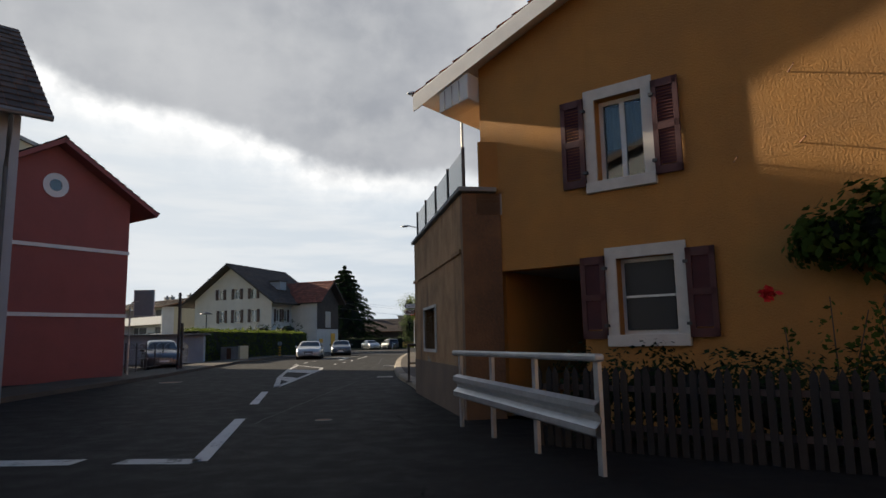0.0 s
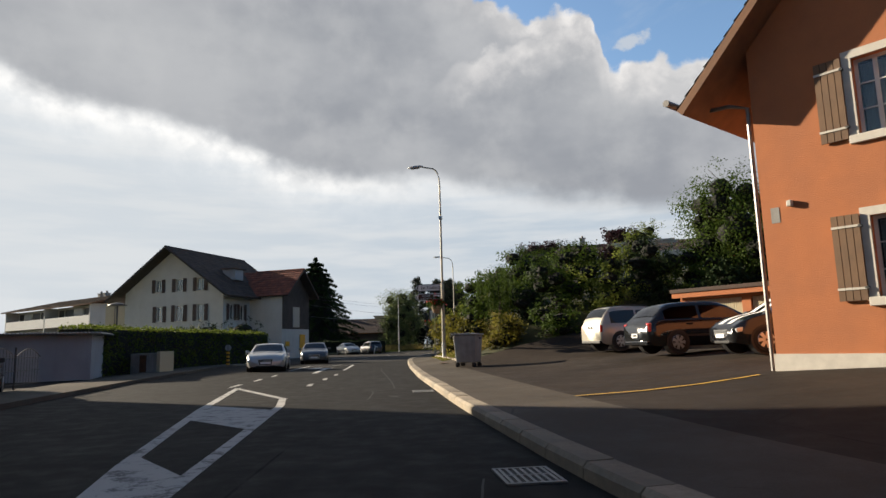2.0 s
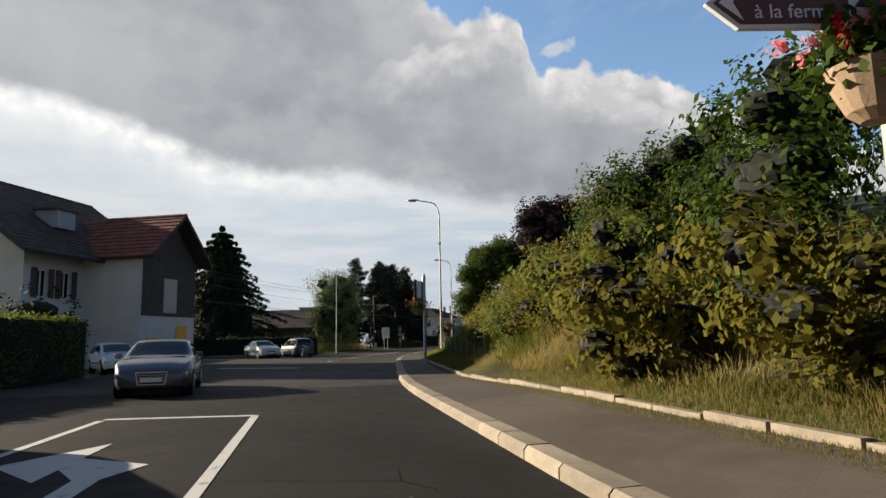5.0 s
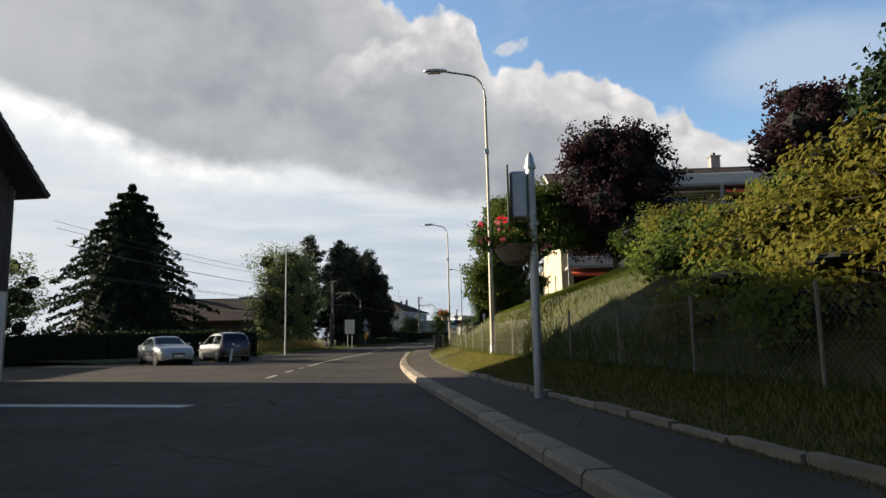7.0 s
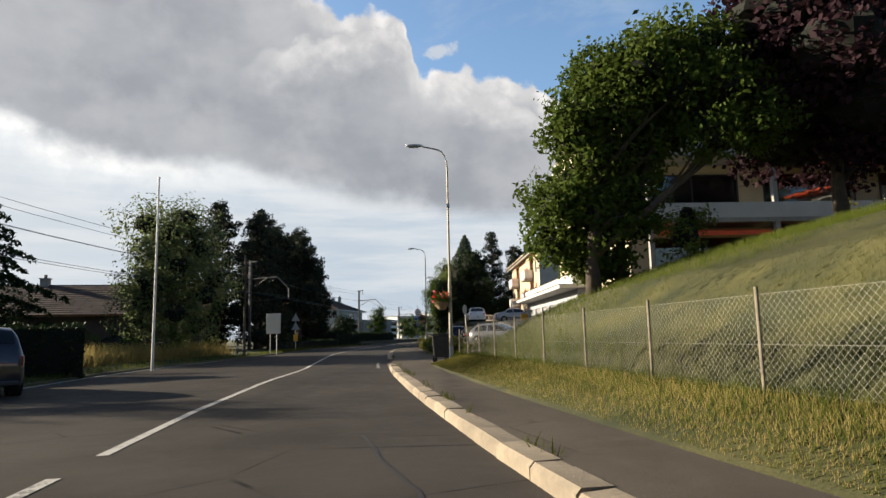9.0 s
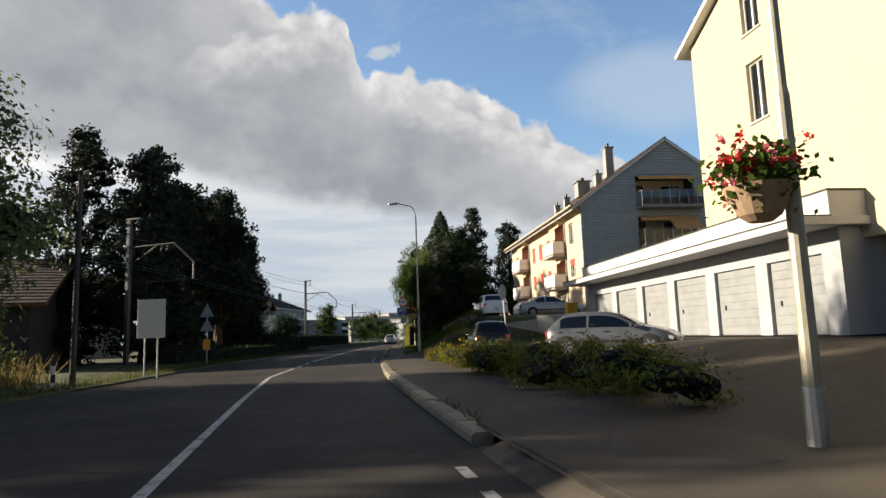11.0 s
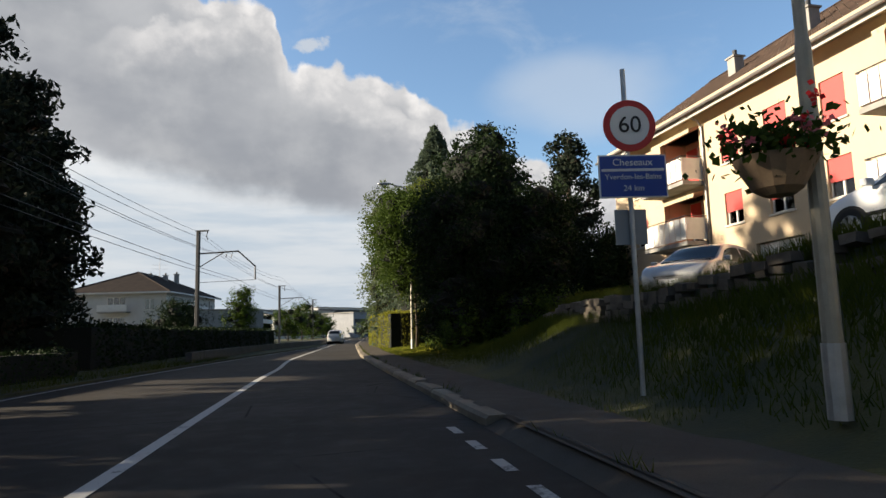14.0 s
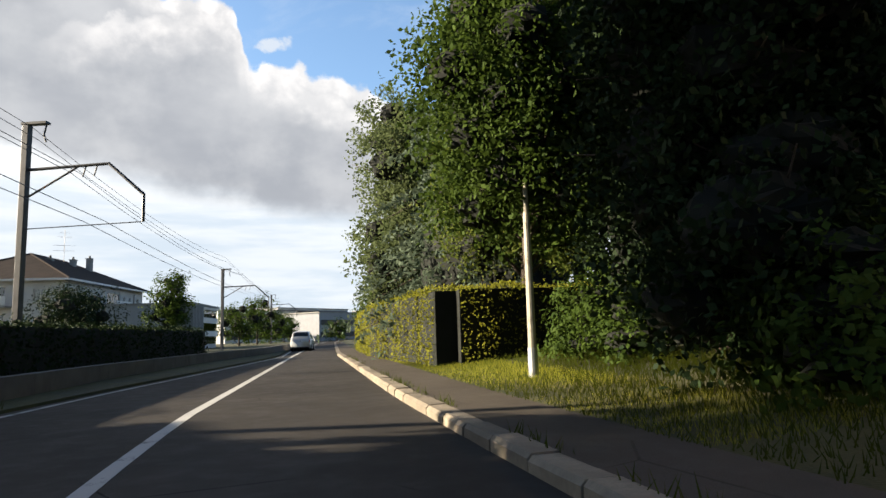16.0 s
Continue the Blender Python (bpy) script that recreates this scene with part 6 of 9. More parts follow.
part("party_screen", MB().box(5.50, 0.30, 3.585, 5.56, 1.6, 4.35), OCHRE, annex)
for i, (x, z, w, h) in enumerate(((2.05, 0.80, 0.42, 0.09), (1.95, 0.86, 0.2, 0.06), (2.2, 0.76, 0.3, 0.05), (1.12, 1.42, 0.2, 0.04), (1.2, 1.36, 0.12, 0.03), (2.7, 0.68, 0.08, 0.03))):
    n = 9
    qq = random.Random(i)
    ring = [(x + w / 2 * math.cos(2 * math.pi * k / n) * qq.uniform(0.7, 1.1), z + h / 2 * math.sin(2 * math.pi * k / n) * qq.uniform(0.5, 1.2)) for k in range(n)]
    part("render_damage", MB().prism(ring, -0.006, 0.01), PLINTH, annex, "chipped patch of bare render")

rail = thing("guard_rail", pose(1.32, 5.75, 0.0, 0, 0, heading((1.32, 5.75), (0.12, 9.35))), "pale steel guard rail with a top rail beside the carport", "guard rail")
wv = MB()
sec = [(0.0, 0.46), (0.06, 0.49), (0.06, 0.55), (0.0, 0.60), (0.0, 0.64), (0.06, 0.69), (0.06, 0.75), (0.0, 0.78)]
for x in (0.0, 3.75):
    wv.v += [(x, a, z) for a, z in sec]
wv.v += [(x, a - 0.008, z) for x in (0.0, 3.75) for a, z in sec]
wv.f = [(i, i + 1, i + 9, i + 8) for i in range(7)] + [(16 + i, 17 + i, 25 + i, 24 + i) for i in range(7)]
part("rail_beam", raw(wv, "rail_beam"), GALV, rail, "", pose(0, 0, -0.14, 0, -1.2, 0))
part("top_rail", MB().box(-0.05, -0.05, 0.98, 3.8, 0.05, 1.05), GALV, rail, "", None, 0.02)
for x in (0.05, 1.3, 2.5, 3.65):
    part("post", MB().box(x - 0.04, -0.05, 0.0, x + 0.04, -0.012, 0.98), GALV, rail)

picket_me = fixed(MB().prism([(-0.035, 0.0), (0.035, 0.0), (0.035, 0.80), (0.0, 0.88), (-0.035, 0.80)], -0.012, 0.012).mesh("picket"))
picket_me.materials.append(PICKET)
pf = thing("picket_fence", YH @ pose(2.0, -1.9, 0.0), "dark weathered picket fence before the ochre house", "fence")
for i in range(48):
    o = new("picket", picket_me)
    o.parent = pf
    o.matrix_basis = pose(i * 0.115, 0.02 * math.sin(i * 1.9), 0.0, 0, 1.2 * math.sin(i * 2.7), 0)
part("fence_rail", MB().box(-0.05, 0.015, 0.22, 5.5, 0.05, 0.28).box(-0.05, 0.015, 0.62, 5.5, 0.05, 0.68), SHUT_DARK, pf)
gb = [(0.4 + i * 0.62, 0.62 + 0.12 * math.sin(i * 2.0), 0.55 + 0.06 * math.sin(i * 1.3), 0.48, 0.5, 0.52) for i in range(9)]
bush(YH @ pose(2.0, -1.9, 0.0), gb, 9000, LEAF_DARK, "low dark shrubs behind the picket fence", 3, 0.075, 0.12)
vb = [(4.85, -0.3, 2.25, 0.38, 0.25, 0.30), (5.4, -0.3, 2.35, 0.5, 0.3, 0.36), (6.0, -0.3, 2.35, 0.5, 0.3, 0.42), (6.6, -0.35, 2.3, 0.55, 0.35, 0.5), (5.6, -0.25, 2.0, 0.5, 0.22, 0.25)]
bush(YH, vb, 5200, LEAF_GREEN, "leafy vine on the ochre house wall", 5, 0.13, 0.13, 0.62, "climbing_vine", "vine")
part("stem", MB().tube([(6.2, -0.12, 0.0), (6.1, -0.1, 1.0), (6.2, -0.2, 2.2)], 0.025, 6), BARK, bpy.data.objects["climbing_vine"])
rose = thing("rose_bush", YH @ pose(4.3, -1.0, 0.0), "sparse rose bush with a red bloom", "bush")
st = MB()
qq = random.Random(9)
lp_ = []
for i in range(14):
    a = qq.uniform(-0.3, 1.7)
    e = (a + qq.uniform(-0.2, 0.2), qq.uniform(-0.2, 0.3), qq.uniform(1.05, 1.62))
    st.tube([(a * 0.6, 0.0, 0.2), (a * 0.9, 0.05, 0.8), e], [0.012, 0.009, 0.005], 5, False)
    lp_ += [(a * 0.6 + (e[0] - a * 0.6) * f + qq.gauss(0, 0.07), e[1] * f + qq.gauss(0, 0.07), 0.2 + (e[2] - 0.2) * f) for f in [qq.uniform(0.35, 1) for _ in range(36)]]
part("stems", st, BARK, rose)
part("leaves", leaf_mesh("leaves", np.array(lp_), 0.075, LEAF_GREEN, 0.6, 2), LEAF_GREEN, rose)
part("bloom", leaf_mesh("bloom", np.array([(0.02, -0.1, 1.62)]) + np.random.default_rng(3).normal(size=(40, 3)) * 0.03, 0.07, FLOWER_RED, 0.9, 4), FLOWER_RED, rose, "red rose bloom")

# railing and mesh fence past the annex
rl = thing("hand_railing", pose(-1.0, 17.15, 0.14, 0, 0, heading((-1.0, 17.15), (0.85, 18.75))), "dark weathered steel tube railing on the pavement", "railing")
part("post", MB().tube([(0, 0, 0), (0, 0, 0.96)], 0.032, 10), RAIL_DARK, rl)
part("post", MB().tube([(2.4, 0, 0), (2.4, 0, 0.96)], 0.032, 10), RAIL_DARK, rl)
part("top_bar", MB().tube([(-0.02, 0, 0.96), (2.42, 0, 0.96)], 0.032, 10), RAIL_DARK, rl)
part("low_bar", MB().tube([(0, 0, 0.48), (2.4, 0, 0.48)], 0.02, 8), RAIL_DARK, rl)
part("foot", MB().tube([(0, 0, -0.01), (0, 0, 0.02)], 0.08, 12), RAIL_DARK, rl)

# ---- orange house ----
OH = pose(3.80, 28.80, 0.40, 0, 0, -52.7)
oh = thing("house", OH, "orange rendered house with brown board shutters and white surrounds", "house")
fh = [hole_of(1.82, 1.32, 0.66, 1.42), hole_of(1.82, 4.20, 0.66, 1.42), hole_of(5.2, 1.32, 0.66, 1.42), hole_of(5.2, 4.20, 0.66, 1.42)]
so = block(oh, 9.0, 8.5, 6.45, 11.1, "y", ORANGE, {"f": fh})
for x, z, w, h in ((1.82, 1.32, 0.66, 1.42), (1.82, 4.20, 0.66, 1.42), (5.2, 1.32, 0.66, 1.42), (5.2, 4.20, 0.66, 1.42)):
    f = window(oh, so["f"] @ pose(x, 0, z), w, h, None, STONE_TRIM, SHUT_BROWN, curtain=True, bars=2, inset=0.14, shut_w=0.46, trim_w=0.15)
    for k in (1, 2):
        part("glazing_bar", MB().box(0.06, 0.125, h * k / 3 - 0.012, w - 0.06, 0.15, h * k / 3 + 0.012), WHITE, f)
    for sgn in (0, 1):
        x0 = -0.15 - 0.46 if sgn == 0 else w + 0.15
        for zz in (0.16, h - 0.16):
            part("shutter_strap", MB().box(x0, -0.085, zz - 0.02, x0 + 0.46, -0.072, zz + 0.02), STONE_TRIM, f)
gable_roof(oh, 9.0, 8.5, 6.45, 11.1, "y", 1.75, TILE, 0.28, WOOD_BROWN, 0.7)
part("plinth", MB().box(-0.03, -0.04, -0.3, 9.03, -0.003, 0.36), STONE_TRIM, oh, "whitewashed stone plinth")
part("gutter", MB().tube([(-1.42, -0.75, 5.62), (-1.42, 9.2, 5.62)], 0.075, 10), ZINC, oh)
part("downpipe", MB().tube([(-1.4, 0.2, 5.55), (-0.5, 0.1, 5.45), (-0.12, 0.1, 5.3), (-0.12, 0.1, 0.0)], 0.045, 8), ZINC, oh)
part("wall_lamp", MB().box(0.50, -0.10, 3.12, 0.60, -0.003, 3.24), STONE_TRIM, oh, "", None, 0.02)
part("repair_patch", MB().box(0.17, -0.006, 2.85, 0.33, -0.001, 3.15), CONCRETE, oh, "pale repaired patch of render")
lot_z = lambda x, y: bank_at(x, y) + 0.05
chain_fence("mesh_fence", [(0.45, 20.75), (1.62, 21.2), (4.2, 21.7)], 1.35, "rusty wire mesh fence between posts", lambda x, y: 0.22, RUST, STEEL_DARK, 1.2, 0.075, 0.006)
part("fence_plinth", MB().prism([(0.40, 20.66), (1.62, 21.1), (4.2, 21.6), (4.22, 21.76), (1.60, 21.28), (0.42, 20.84)], 0.08, 0.26, "z"), CONCRETE, None)
tagged(bpy.data.objects["fence_plinth"], "low concrete strip under the mesh fence", "kerb", "", "structure")

# ---- parking lot: garages and the long block behind ----
GR = pose(8.1, 43.3, 0.55, 0, 0, heading((8.24, 43.05), (9.46, 41.29)))
ga = thing("garage_row", GR, "row of flat-roofed garages with white ribbed doors", "garage")
gh = [(0.25 + i * 2.75, 0.0, 2.65 + i * 2.75, 2.05) for i in range(4)]
block(ga, 11.3, 5.5, 2.35, None, "x", {"f": ORANGE, "r": ORANGE, "b": GREY_WALL, "l": ORANGE}, {"f": gh})
part("roof_slab", MB().box(-0.25, -0.35, 2.36, 11.5, 5.7, 2.52), TILE, ga, "", None, 0.02)
part("fascia", MB().box(-0.2, -0.30, 2.16, 11.45, -0.12, 2.355), ORANGE, ga)
for i in range(4):
    dr = MB()
    for k in range(26):
        x = 0.28 + i * 2.75 + k * 0.091
        dr.box(x, 0.10, 0.02, x + 0.075, 0.13, 2.03)
    dr.box(0.26 + i * 2.75, 0.13, 0.0, 2.64 + i * 2.75, 0.16, 2.04)
    part("garage_door", dr, CREAM2, ga, "white ribbed up-and-over door")

# ---- block of flats with orange awnings on the bank ----
F1 = pose(15.3, 109.5, 3.4, 0, 0, -17.5)
fl = thing("apartment_building", F1, "cream block of flats with deep balconies and orange awnings", "building")
hl = []
for z0, z1 in ((0.9, 2.5), (4.2, 6.4), (7.2, 8.7)):
    hl += [(3.2, z0 + 0.2, 4.1, z1), (9.4, z0 + 0.1, 10.4, z1 + 0.1)]
s1 = block(fl, 34.0, 14.6, 8.5, 11.85, "x", {"f": CREAM2, "r": CREAM2, "b": CREAM2, "l": CREAM2}, {"l": [h for h in hl] + [(10.0, 9.1, 10.7, 10.4), (6.6, 9.4, 7.2, 10.6)]})
for a, b, c, d in hl + [(10.0, 9.1, 10.7, 10.4), (6.6, 9.4, 7.2, 10.6)]:
    window(fl, s1["l"] @ pose(a, 0, b), c - a, d - b, WHITE, None, None, bars=2)
gable_roof(fl, 34.0, 14.6, 8.5, 11.85, "x", 0.7, TILE, 0.34, WHITE, 0.35)
for lvl, (z, dp) in enumerate(((0.0, 1.9), (3.1, 1.9), (6.0, 1.6))):
    sl = part("balcony", MB().box(0.3, -dp, z + 2.55, 34.0, -0.004, z + 2.75), CONCRETE, fl)
    part("parapet", MB().box(0.3, -dp, z + 2.755, 34.0, -dp + 0.10, z + 3.45), WHITE_WALL, sl)
    for i in range(6):
        x = 0.3 + i * 5.85
        part("column", MB().box(x, -dp + 0.02, z - 0.4, x + 0.22, -dp + 0.24, z + 2.545), CONCRETE, sl)
        aw = MB().add([(x + 0.3, -0.2, z + 2.50), (x + 5.5, -0.2, z + 2.50), (x + 5.5, -dp - 0.25, z + 2.12), (x + 0.3, -dp - 0.25, z + 2.12), (x + 0.3, -dp - 0.25, z + 1.92), (x + 5.5, -dp - 0.25, z + 1.92)], [(0, 1, 2, 3), (3, 2, 5, 4)])
        if (lvl * 3 + i) % 4 != 3:
            part("awning", aw, AWNING, sl, "orange cloth awning")
        part("glazing", MB().box(x + 0.6, -0.05, z + 0.05, x + 5.2, -0.012, z + 2.1), BLACK, sl)
        part("window_pane", MB().box(x + 0.7, -0.07, z + 0.12, x + 2.85, -0.056, z + 2.02).box(x + 2.95, -0.07, z + 0.12, x + 5.1, -0.056, z + 2.02), GLASS, sl)
for x, y in ((6, 7.3), (15, 7.8), (24, 7.0)):
    chimney(fl, x, y, 11.4, 0.8, 1.8)
rd = MB().box(8.0, 1.6, 9.25, 16.0, 1.8, 10.3)
part("roof_terrace", MB().box(7.0, -0.5, 9.3, 22.0, 2.4, 9.45), CONCRETE, fl)
part("roof_glazing", rd, WHITE, fl)

# far white block seen above the lot
FB = pose(34.0, 66.0, 3.5, 0, 0, -30)
fb = thing("apartment_building", FB, "tall white block of flats with rows of balconies", "building")
block(fb, 26.0, 12.0, 11.2, None, "x", WHITE_WALL, {})
for lv in range(3):
    for i in range(5):
        b = part("balcony", MB().box(-1.3, 0.4 + i * 2.3, 2.0 + lv * 3.0, -0.004, 2.5 + i * 2.3, 2.95 + lv * 3.0), WHITE, fb)
        part("opening", MB().box(-0.06, 0.5 + i * 2.3, 2.96 + lv * 3.0, -0.01, 2.4 + i * 2.3, 4.6 + lv * 3.0), BLACK, b)
part("roof_slab", MB().box(-1.5, -0.4, 11.2, 26.4, 12.4, 11.5), AWNING, fb)

# ---- cream block of flats with clad gable ----
A2 = pose(28.0, 141.6, 2.35, 0, 0, -19.3)
ap = thing("apartment_building", A2, "cream three-storey block with grey clad gable and red blinds", "building")
WA, DA = 12.7, 22.6
H2 = 7.55
lh = []          # openings of the long wall, measured from the near corner; the wall itself runs the other way
near = [(1.8, 5.1, 1.1, 1.55, 0.0), (1.8, 2.72, 1.1, 1.3, 0.35)]
cols = [(8.1, 0.95), (10.5, 1.1), (13.0, 1.0), (19.65, 1.05)]
for x, w in cols:
    near += [(x, 4.95, w, 1.35, 0.9 if x > 8.5 else 1.0), (x, 2.55, w, 1.25, 0.6 if x < 19 else 0.55)]
rec = [(3.95, 2.1, 2.65, 2.15), (3.95, 4.55, 2.65, 2.4), (15.3, 2.1, 2.9, 2.15), (15.3, 4.55, 2.9, 2.4)]
gar = [(4.2, -0.25, 2.3, 1.9), (7.2, -0.25, 2.3, 1.9), (10.2, -0.25, 2.3, 1.9), (15.5, -0.25, 2.3, 1.9)]
for x, z, w, h, *_ in near:
    lh.append((DA - x - w, z, DA - x, z + h))
for x, z, w, h in rec:
    lh.append((DA - x - w, z, DA - x, z + h))
for x, z, w, h in gar:
    lh.append((DA - x - w, z, DA - x, z + h))
bh = [(4.05, 4.55, 8.3, 6.6), (4.05, 7.2, 8.3, 9.5)]
s2 = block(ap, WA, DA, H2, 12.0, "y", {"f": GREY_WALL, "r": CREAM, "b": CREAM, "l": CREAM}, {"l": lh, "f": bh}, base=-0.6)
for x, z, w, h, bl in near:
    window(ap, s2["l"] @ pose(DA - x - w, 0, z), w, h, WHITE, None, None, blind=bl, bars=2, inset=0.10)
for x, z, w, h in rec:
    m = s2["l"] @ pose(DA - x - w, 0, z)
    back = part("loggia", MB().box(0, 1.30, 0, w, 1.34, h).box(0, 0.25, 0, 0.03, 1.3, h).box(w - 0.03, 0.25, 0, w, 1.3, h).box(0, 0.25, -0.1, w, 1.3, 0.0), CREAM, ap, "", m)
    window(ap, m @ pose(0.25, 1.18, 0.05), 0.8, 2.0, WHITE, None, None, blind=0.75, bars=1, inset=0.02, sill=False)
    window(ap, m @ pose(1.25, 1.18, 0.6), 1.1, 1.45, WHITE, None, None, blind=0.95, bars=2, inset=0.02, sill=False)
    bal = part("balcony", MB().box(-0.15, -1.0, -0.12, w + 0.15, 0.0, 0.04), CONCRETE, ap, "", m)
    n = 8
    for i in range(n):
        x0 = -0.13 + (w + 0.26) * i / n
        part("railing_panel", MB().box(x0 + 0.02, -1.0, 0.10, x0 + (w + 0.26) / n - 0.02, -0.985, 0.98), WHITE, bal)
    part("railing_panel", MB().box(-0.14, -0.97, 0.10, -0.125, -0.03, 0.98), WHITE, bal)
    part("railing_panel", MB().box(w + 0.125, -0.97, 0.10, w + 0.14, -0.03, 0.98), WHITE, bal)
    part("hand_rail", MB().tube([(-0.14, -0.02, 1.05), (-0.14, -0.99, 1.05), (w + 0.14, -0.99, 1.05), (w + 0.14, -0.02, 1.05)], 0.022, 6), STEEL_DARK, bal)
    aw = MB()
    for i in range(12):
        x0, x1 = w * i / 12, w * (i + 1) / 12
        aw.add([(x0, -0.02, h - 0.02), (x1, -0.02, h - 0.02), (x1, -0.45, h - 0.14), (x0, -0.45, h - 0.14), (x0 + 0.02, -0.455, h - 0.30), (x1 - 0.02, -0.455, h - 0.30)], [(0, 1, 2, 3), (3, 2, 5, 4)])
    part("awning", aw.weld(), CREAM2, bal, "rolled cream awning with a scalloped edge")
for x, z, w, h in gar:
    part("garage_door", MB().box(0.02, 0.15, 0.0, w - 0.02, 0.19, h - 0.03), WHITE, ap, "", s2["l"] @ pose(DA - x - w, 0, z))
part("eave_soffit", MB().box(-0.75, -0.2, 7.38, -0.004, DA + 0.3, 7.50), CREAM, ap)
gable_roof(ap, WA, DA, H2, 12.0, "y", 0.9, TILE, 0.33, WHITE, 0.28)
part("gutter", MB().tube([(-0.83, -0.3, 7.28), (-0.83, DA + 0.3, 7.28)], 0.07, 8), ZINC, ap)
for y in (3.75, 15.0):
    part("downpipe", MB().tube([(-0.83, y, 7.25), (-0.25, y, 7.05), (-0.07, y, 6.8), (-0.07, y, -0.3)], 0.05, 8), ZINC, ap)
for x, y, z, w, h in ((3.2, 2.5, 10.0, 0.6, 2.2), (3.0, 4.4, 9.8, 0.5, 0.9), (2.6, 7.0, 9.5, 1.0, 1.2), (2.8, 12.0, 9.6, 0.5, 0.9), (3.4, 17.0, 9.9, 0.5, 0.9)):
    chimney(ap, x, y, z, w, h)
# cladding boards of the gable
cl = []
z = 1.85
while z < 12.1:
    segs = [(0.0, WA)]
    if z > H2:
        k = (z + 0.2 - H2) / (12.0 - H2) * WA / 2
        segs = [(k, WA - k)]
    for a, b, c, d in ((4.05, 4.55, 8.3, 6.6), (4.05, 7.2, 8.3, 9.5)):
        if b - 0.2 < z < d:
            segs = [(segs[0][0], a), (c, segs[-1][1])]
    for x0, x1 in segs:
        if x1 - x0 > 0.1:
            pm = MB().prism([(-0.012, z), (-0.075, z + 0.008), (-0.028, z + 0.195), (-0.012, z + 0.195)], x0 + 0.004, x1 - 0.004, "x")
            part("cladding_board", pm, CLADDING, ap)
    z += 0.20
part("plinth", MB().box(-0.02, -0.03, -0.6, WA + 0.02, -0.004, 1.83), CREAM, ap)
part("cellar_window", MB().box(6.2, -0.05, 1.2, 7.2, -0.032, 1.5), BLACK, ap)
for z, h in ((4.55, 2.05), (7.2, 2.3)):
    m = pose(4.05, 0, z)
    part("loggia", MB().box(0, 1.4, 0, 4.25, 1.44, h).box(0, 0.25, -0.1, 4.25, 1.4, 0.0), CREAM, ap, "", m)
    window(ap, m @ pose(0.3, 1.28, 0.05), 0.9, 1.95, WHITE, None, None, bars=1, inset=0.02, sill=False)
    window(ap, m @ pose(2.4, 1.28, 0.5), 1.5, 1.4, WHITE, None, None, bars=2, inset=0.02, sill=False)
    bal = part("balcony", MB().box(-0.05, -1.1, -0.12, 4.6, 0.0, 0.04), CONCRETE, ap, "", m)
    for i in range(7):
        x0 = -0.03 + 4.6 * i / 7
        part("railing_panel", MB().box(x0 + 0.02, -1.1, 0.10, x0 + 4.6 / 7 - 0.02, -1.085, 0.98), RAIL_GLASS, bal)
        part("baluster", MB().box(x0 - 0.015, -1.12, 0.04, x0 + 0.015, -1.08, 1.06), GALV, bal)
    part("hand_rail", MB().tube([(-0.04, -0.02, 1.06), (-0.04, -1.1, 1.06), (4.6, -1.1, 1.06), (4.6, -0.02, 1.06)], 0.022, 6), GALV, bal)
    aw = MB()
    for i in range(10):
        x0, x1 = 0.1 + 4.1 * i / 10, 0.1 + 4.1 * (i + 1) / 10
        dz = 0.9 if (z < 5 and i > 4) else 0.16
        dy = -1.1 if dz > 0.5 else -0.4
        aw.add([(x0, -0.02, h), (x1, -0.02, h), (x1, dy, h - dz), (x0, dy, h - dz), (x0 + 0.02, dy, h - dz - 0.16), (x1 - 0.02, dy, h - dz - 0.16)], [(0, 1, 2, 3), (3, 2, 5, 4)])
    part("awning", aw.weld(), AWNING_Y, bal, "striped orange and cream awning")

# garages along the forecourt
G2 = pose(22.9, 134.7, 0.95, 0, 0, heading((22.9, 134.7), (19.3, 124.0)))
g2 = thing("garage_row", G2, "grey garages with a deep white roof edge", "garage")
gh = [(0.9 + i * 3.0, 0.0, 3.3 + i * 3.0, 2.15) for i in range(6)]
block(g2, 19.0, 7.0, 2.75, None, "x", GREY_WALL, {"f": gh})
for i in range(6):
    dr = MB().box(0.92 + i * 3.0, 0.12, 0.02, 3.28 + i * 3.0, 0.16, 2.13)
    d_ob = part("garage_door", dr, GARAGE_GREY, g2)
    for k in range(8):
        part("door_panel", MB().box(0.96 + i * 3.0, 0.10, 0.05 + k * 0.262, 3.24 + i * 3.0, 0.125, 0.05 + k * 0.262 + 0.245), GARAGE_GREY, d_ob)
    part("door_handle", MB().box(1.3 + i * 3.0, 0.06, 0.85, 1.34 + i * 3.0, 0.10, 1.0), BLACK, d_ob)
part("canopy", MB().box(-0.9, -1.15, 2.76, 19.3, 7.2, 2.98), WHITE_WALL, g2, "white flat canopy edge", None, 0.02)
part("roof_parapet", MB().box(0.15, -0.35, 2.985, 19.2, 7.1, 3.66), WHITE_WALL, g2, "sunlit white roof parapet", None, 0.02)
part("coping", MB().box(0.11, -0.39, 3.664, 19.24, 7.14, 3.70), STEEL_DARK, g2, "dark metal coping")
part("canopy_flashing", MB().box(-0.94, -1.19, 2.984, 19.3, -0.36, 3.01), STEEL_DARK, g2)
for i in range(8):
    part("coping_bracket", MB().box(0.5 + i * 2.4, -0.2, 3.705, 0.56 + i * 2.4, -0.14, 3.86), STEEL_DARK, g2)
yc = thing("yellow_cabinet", pose(24.5, 138.5, bank_at(24.5, 138.5), 0, 0, -19), "small yellow grit cabinet beside the flats", "cabinet")
part("body", MB().box(-0.32, -0.25, 0.0, 0.32, 0.25, 0.62), YELLOW, yc, "", None, 0.02)
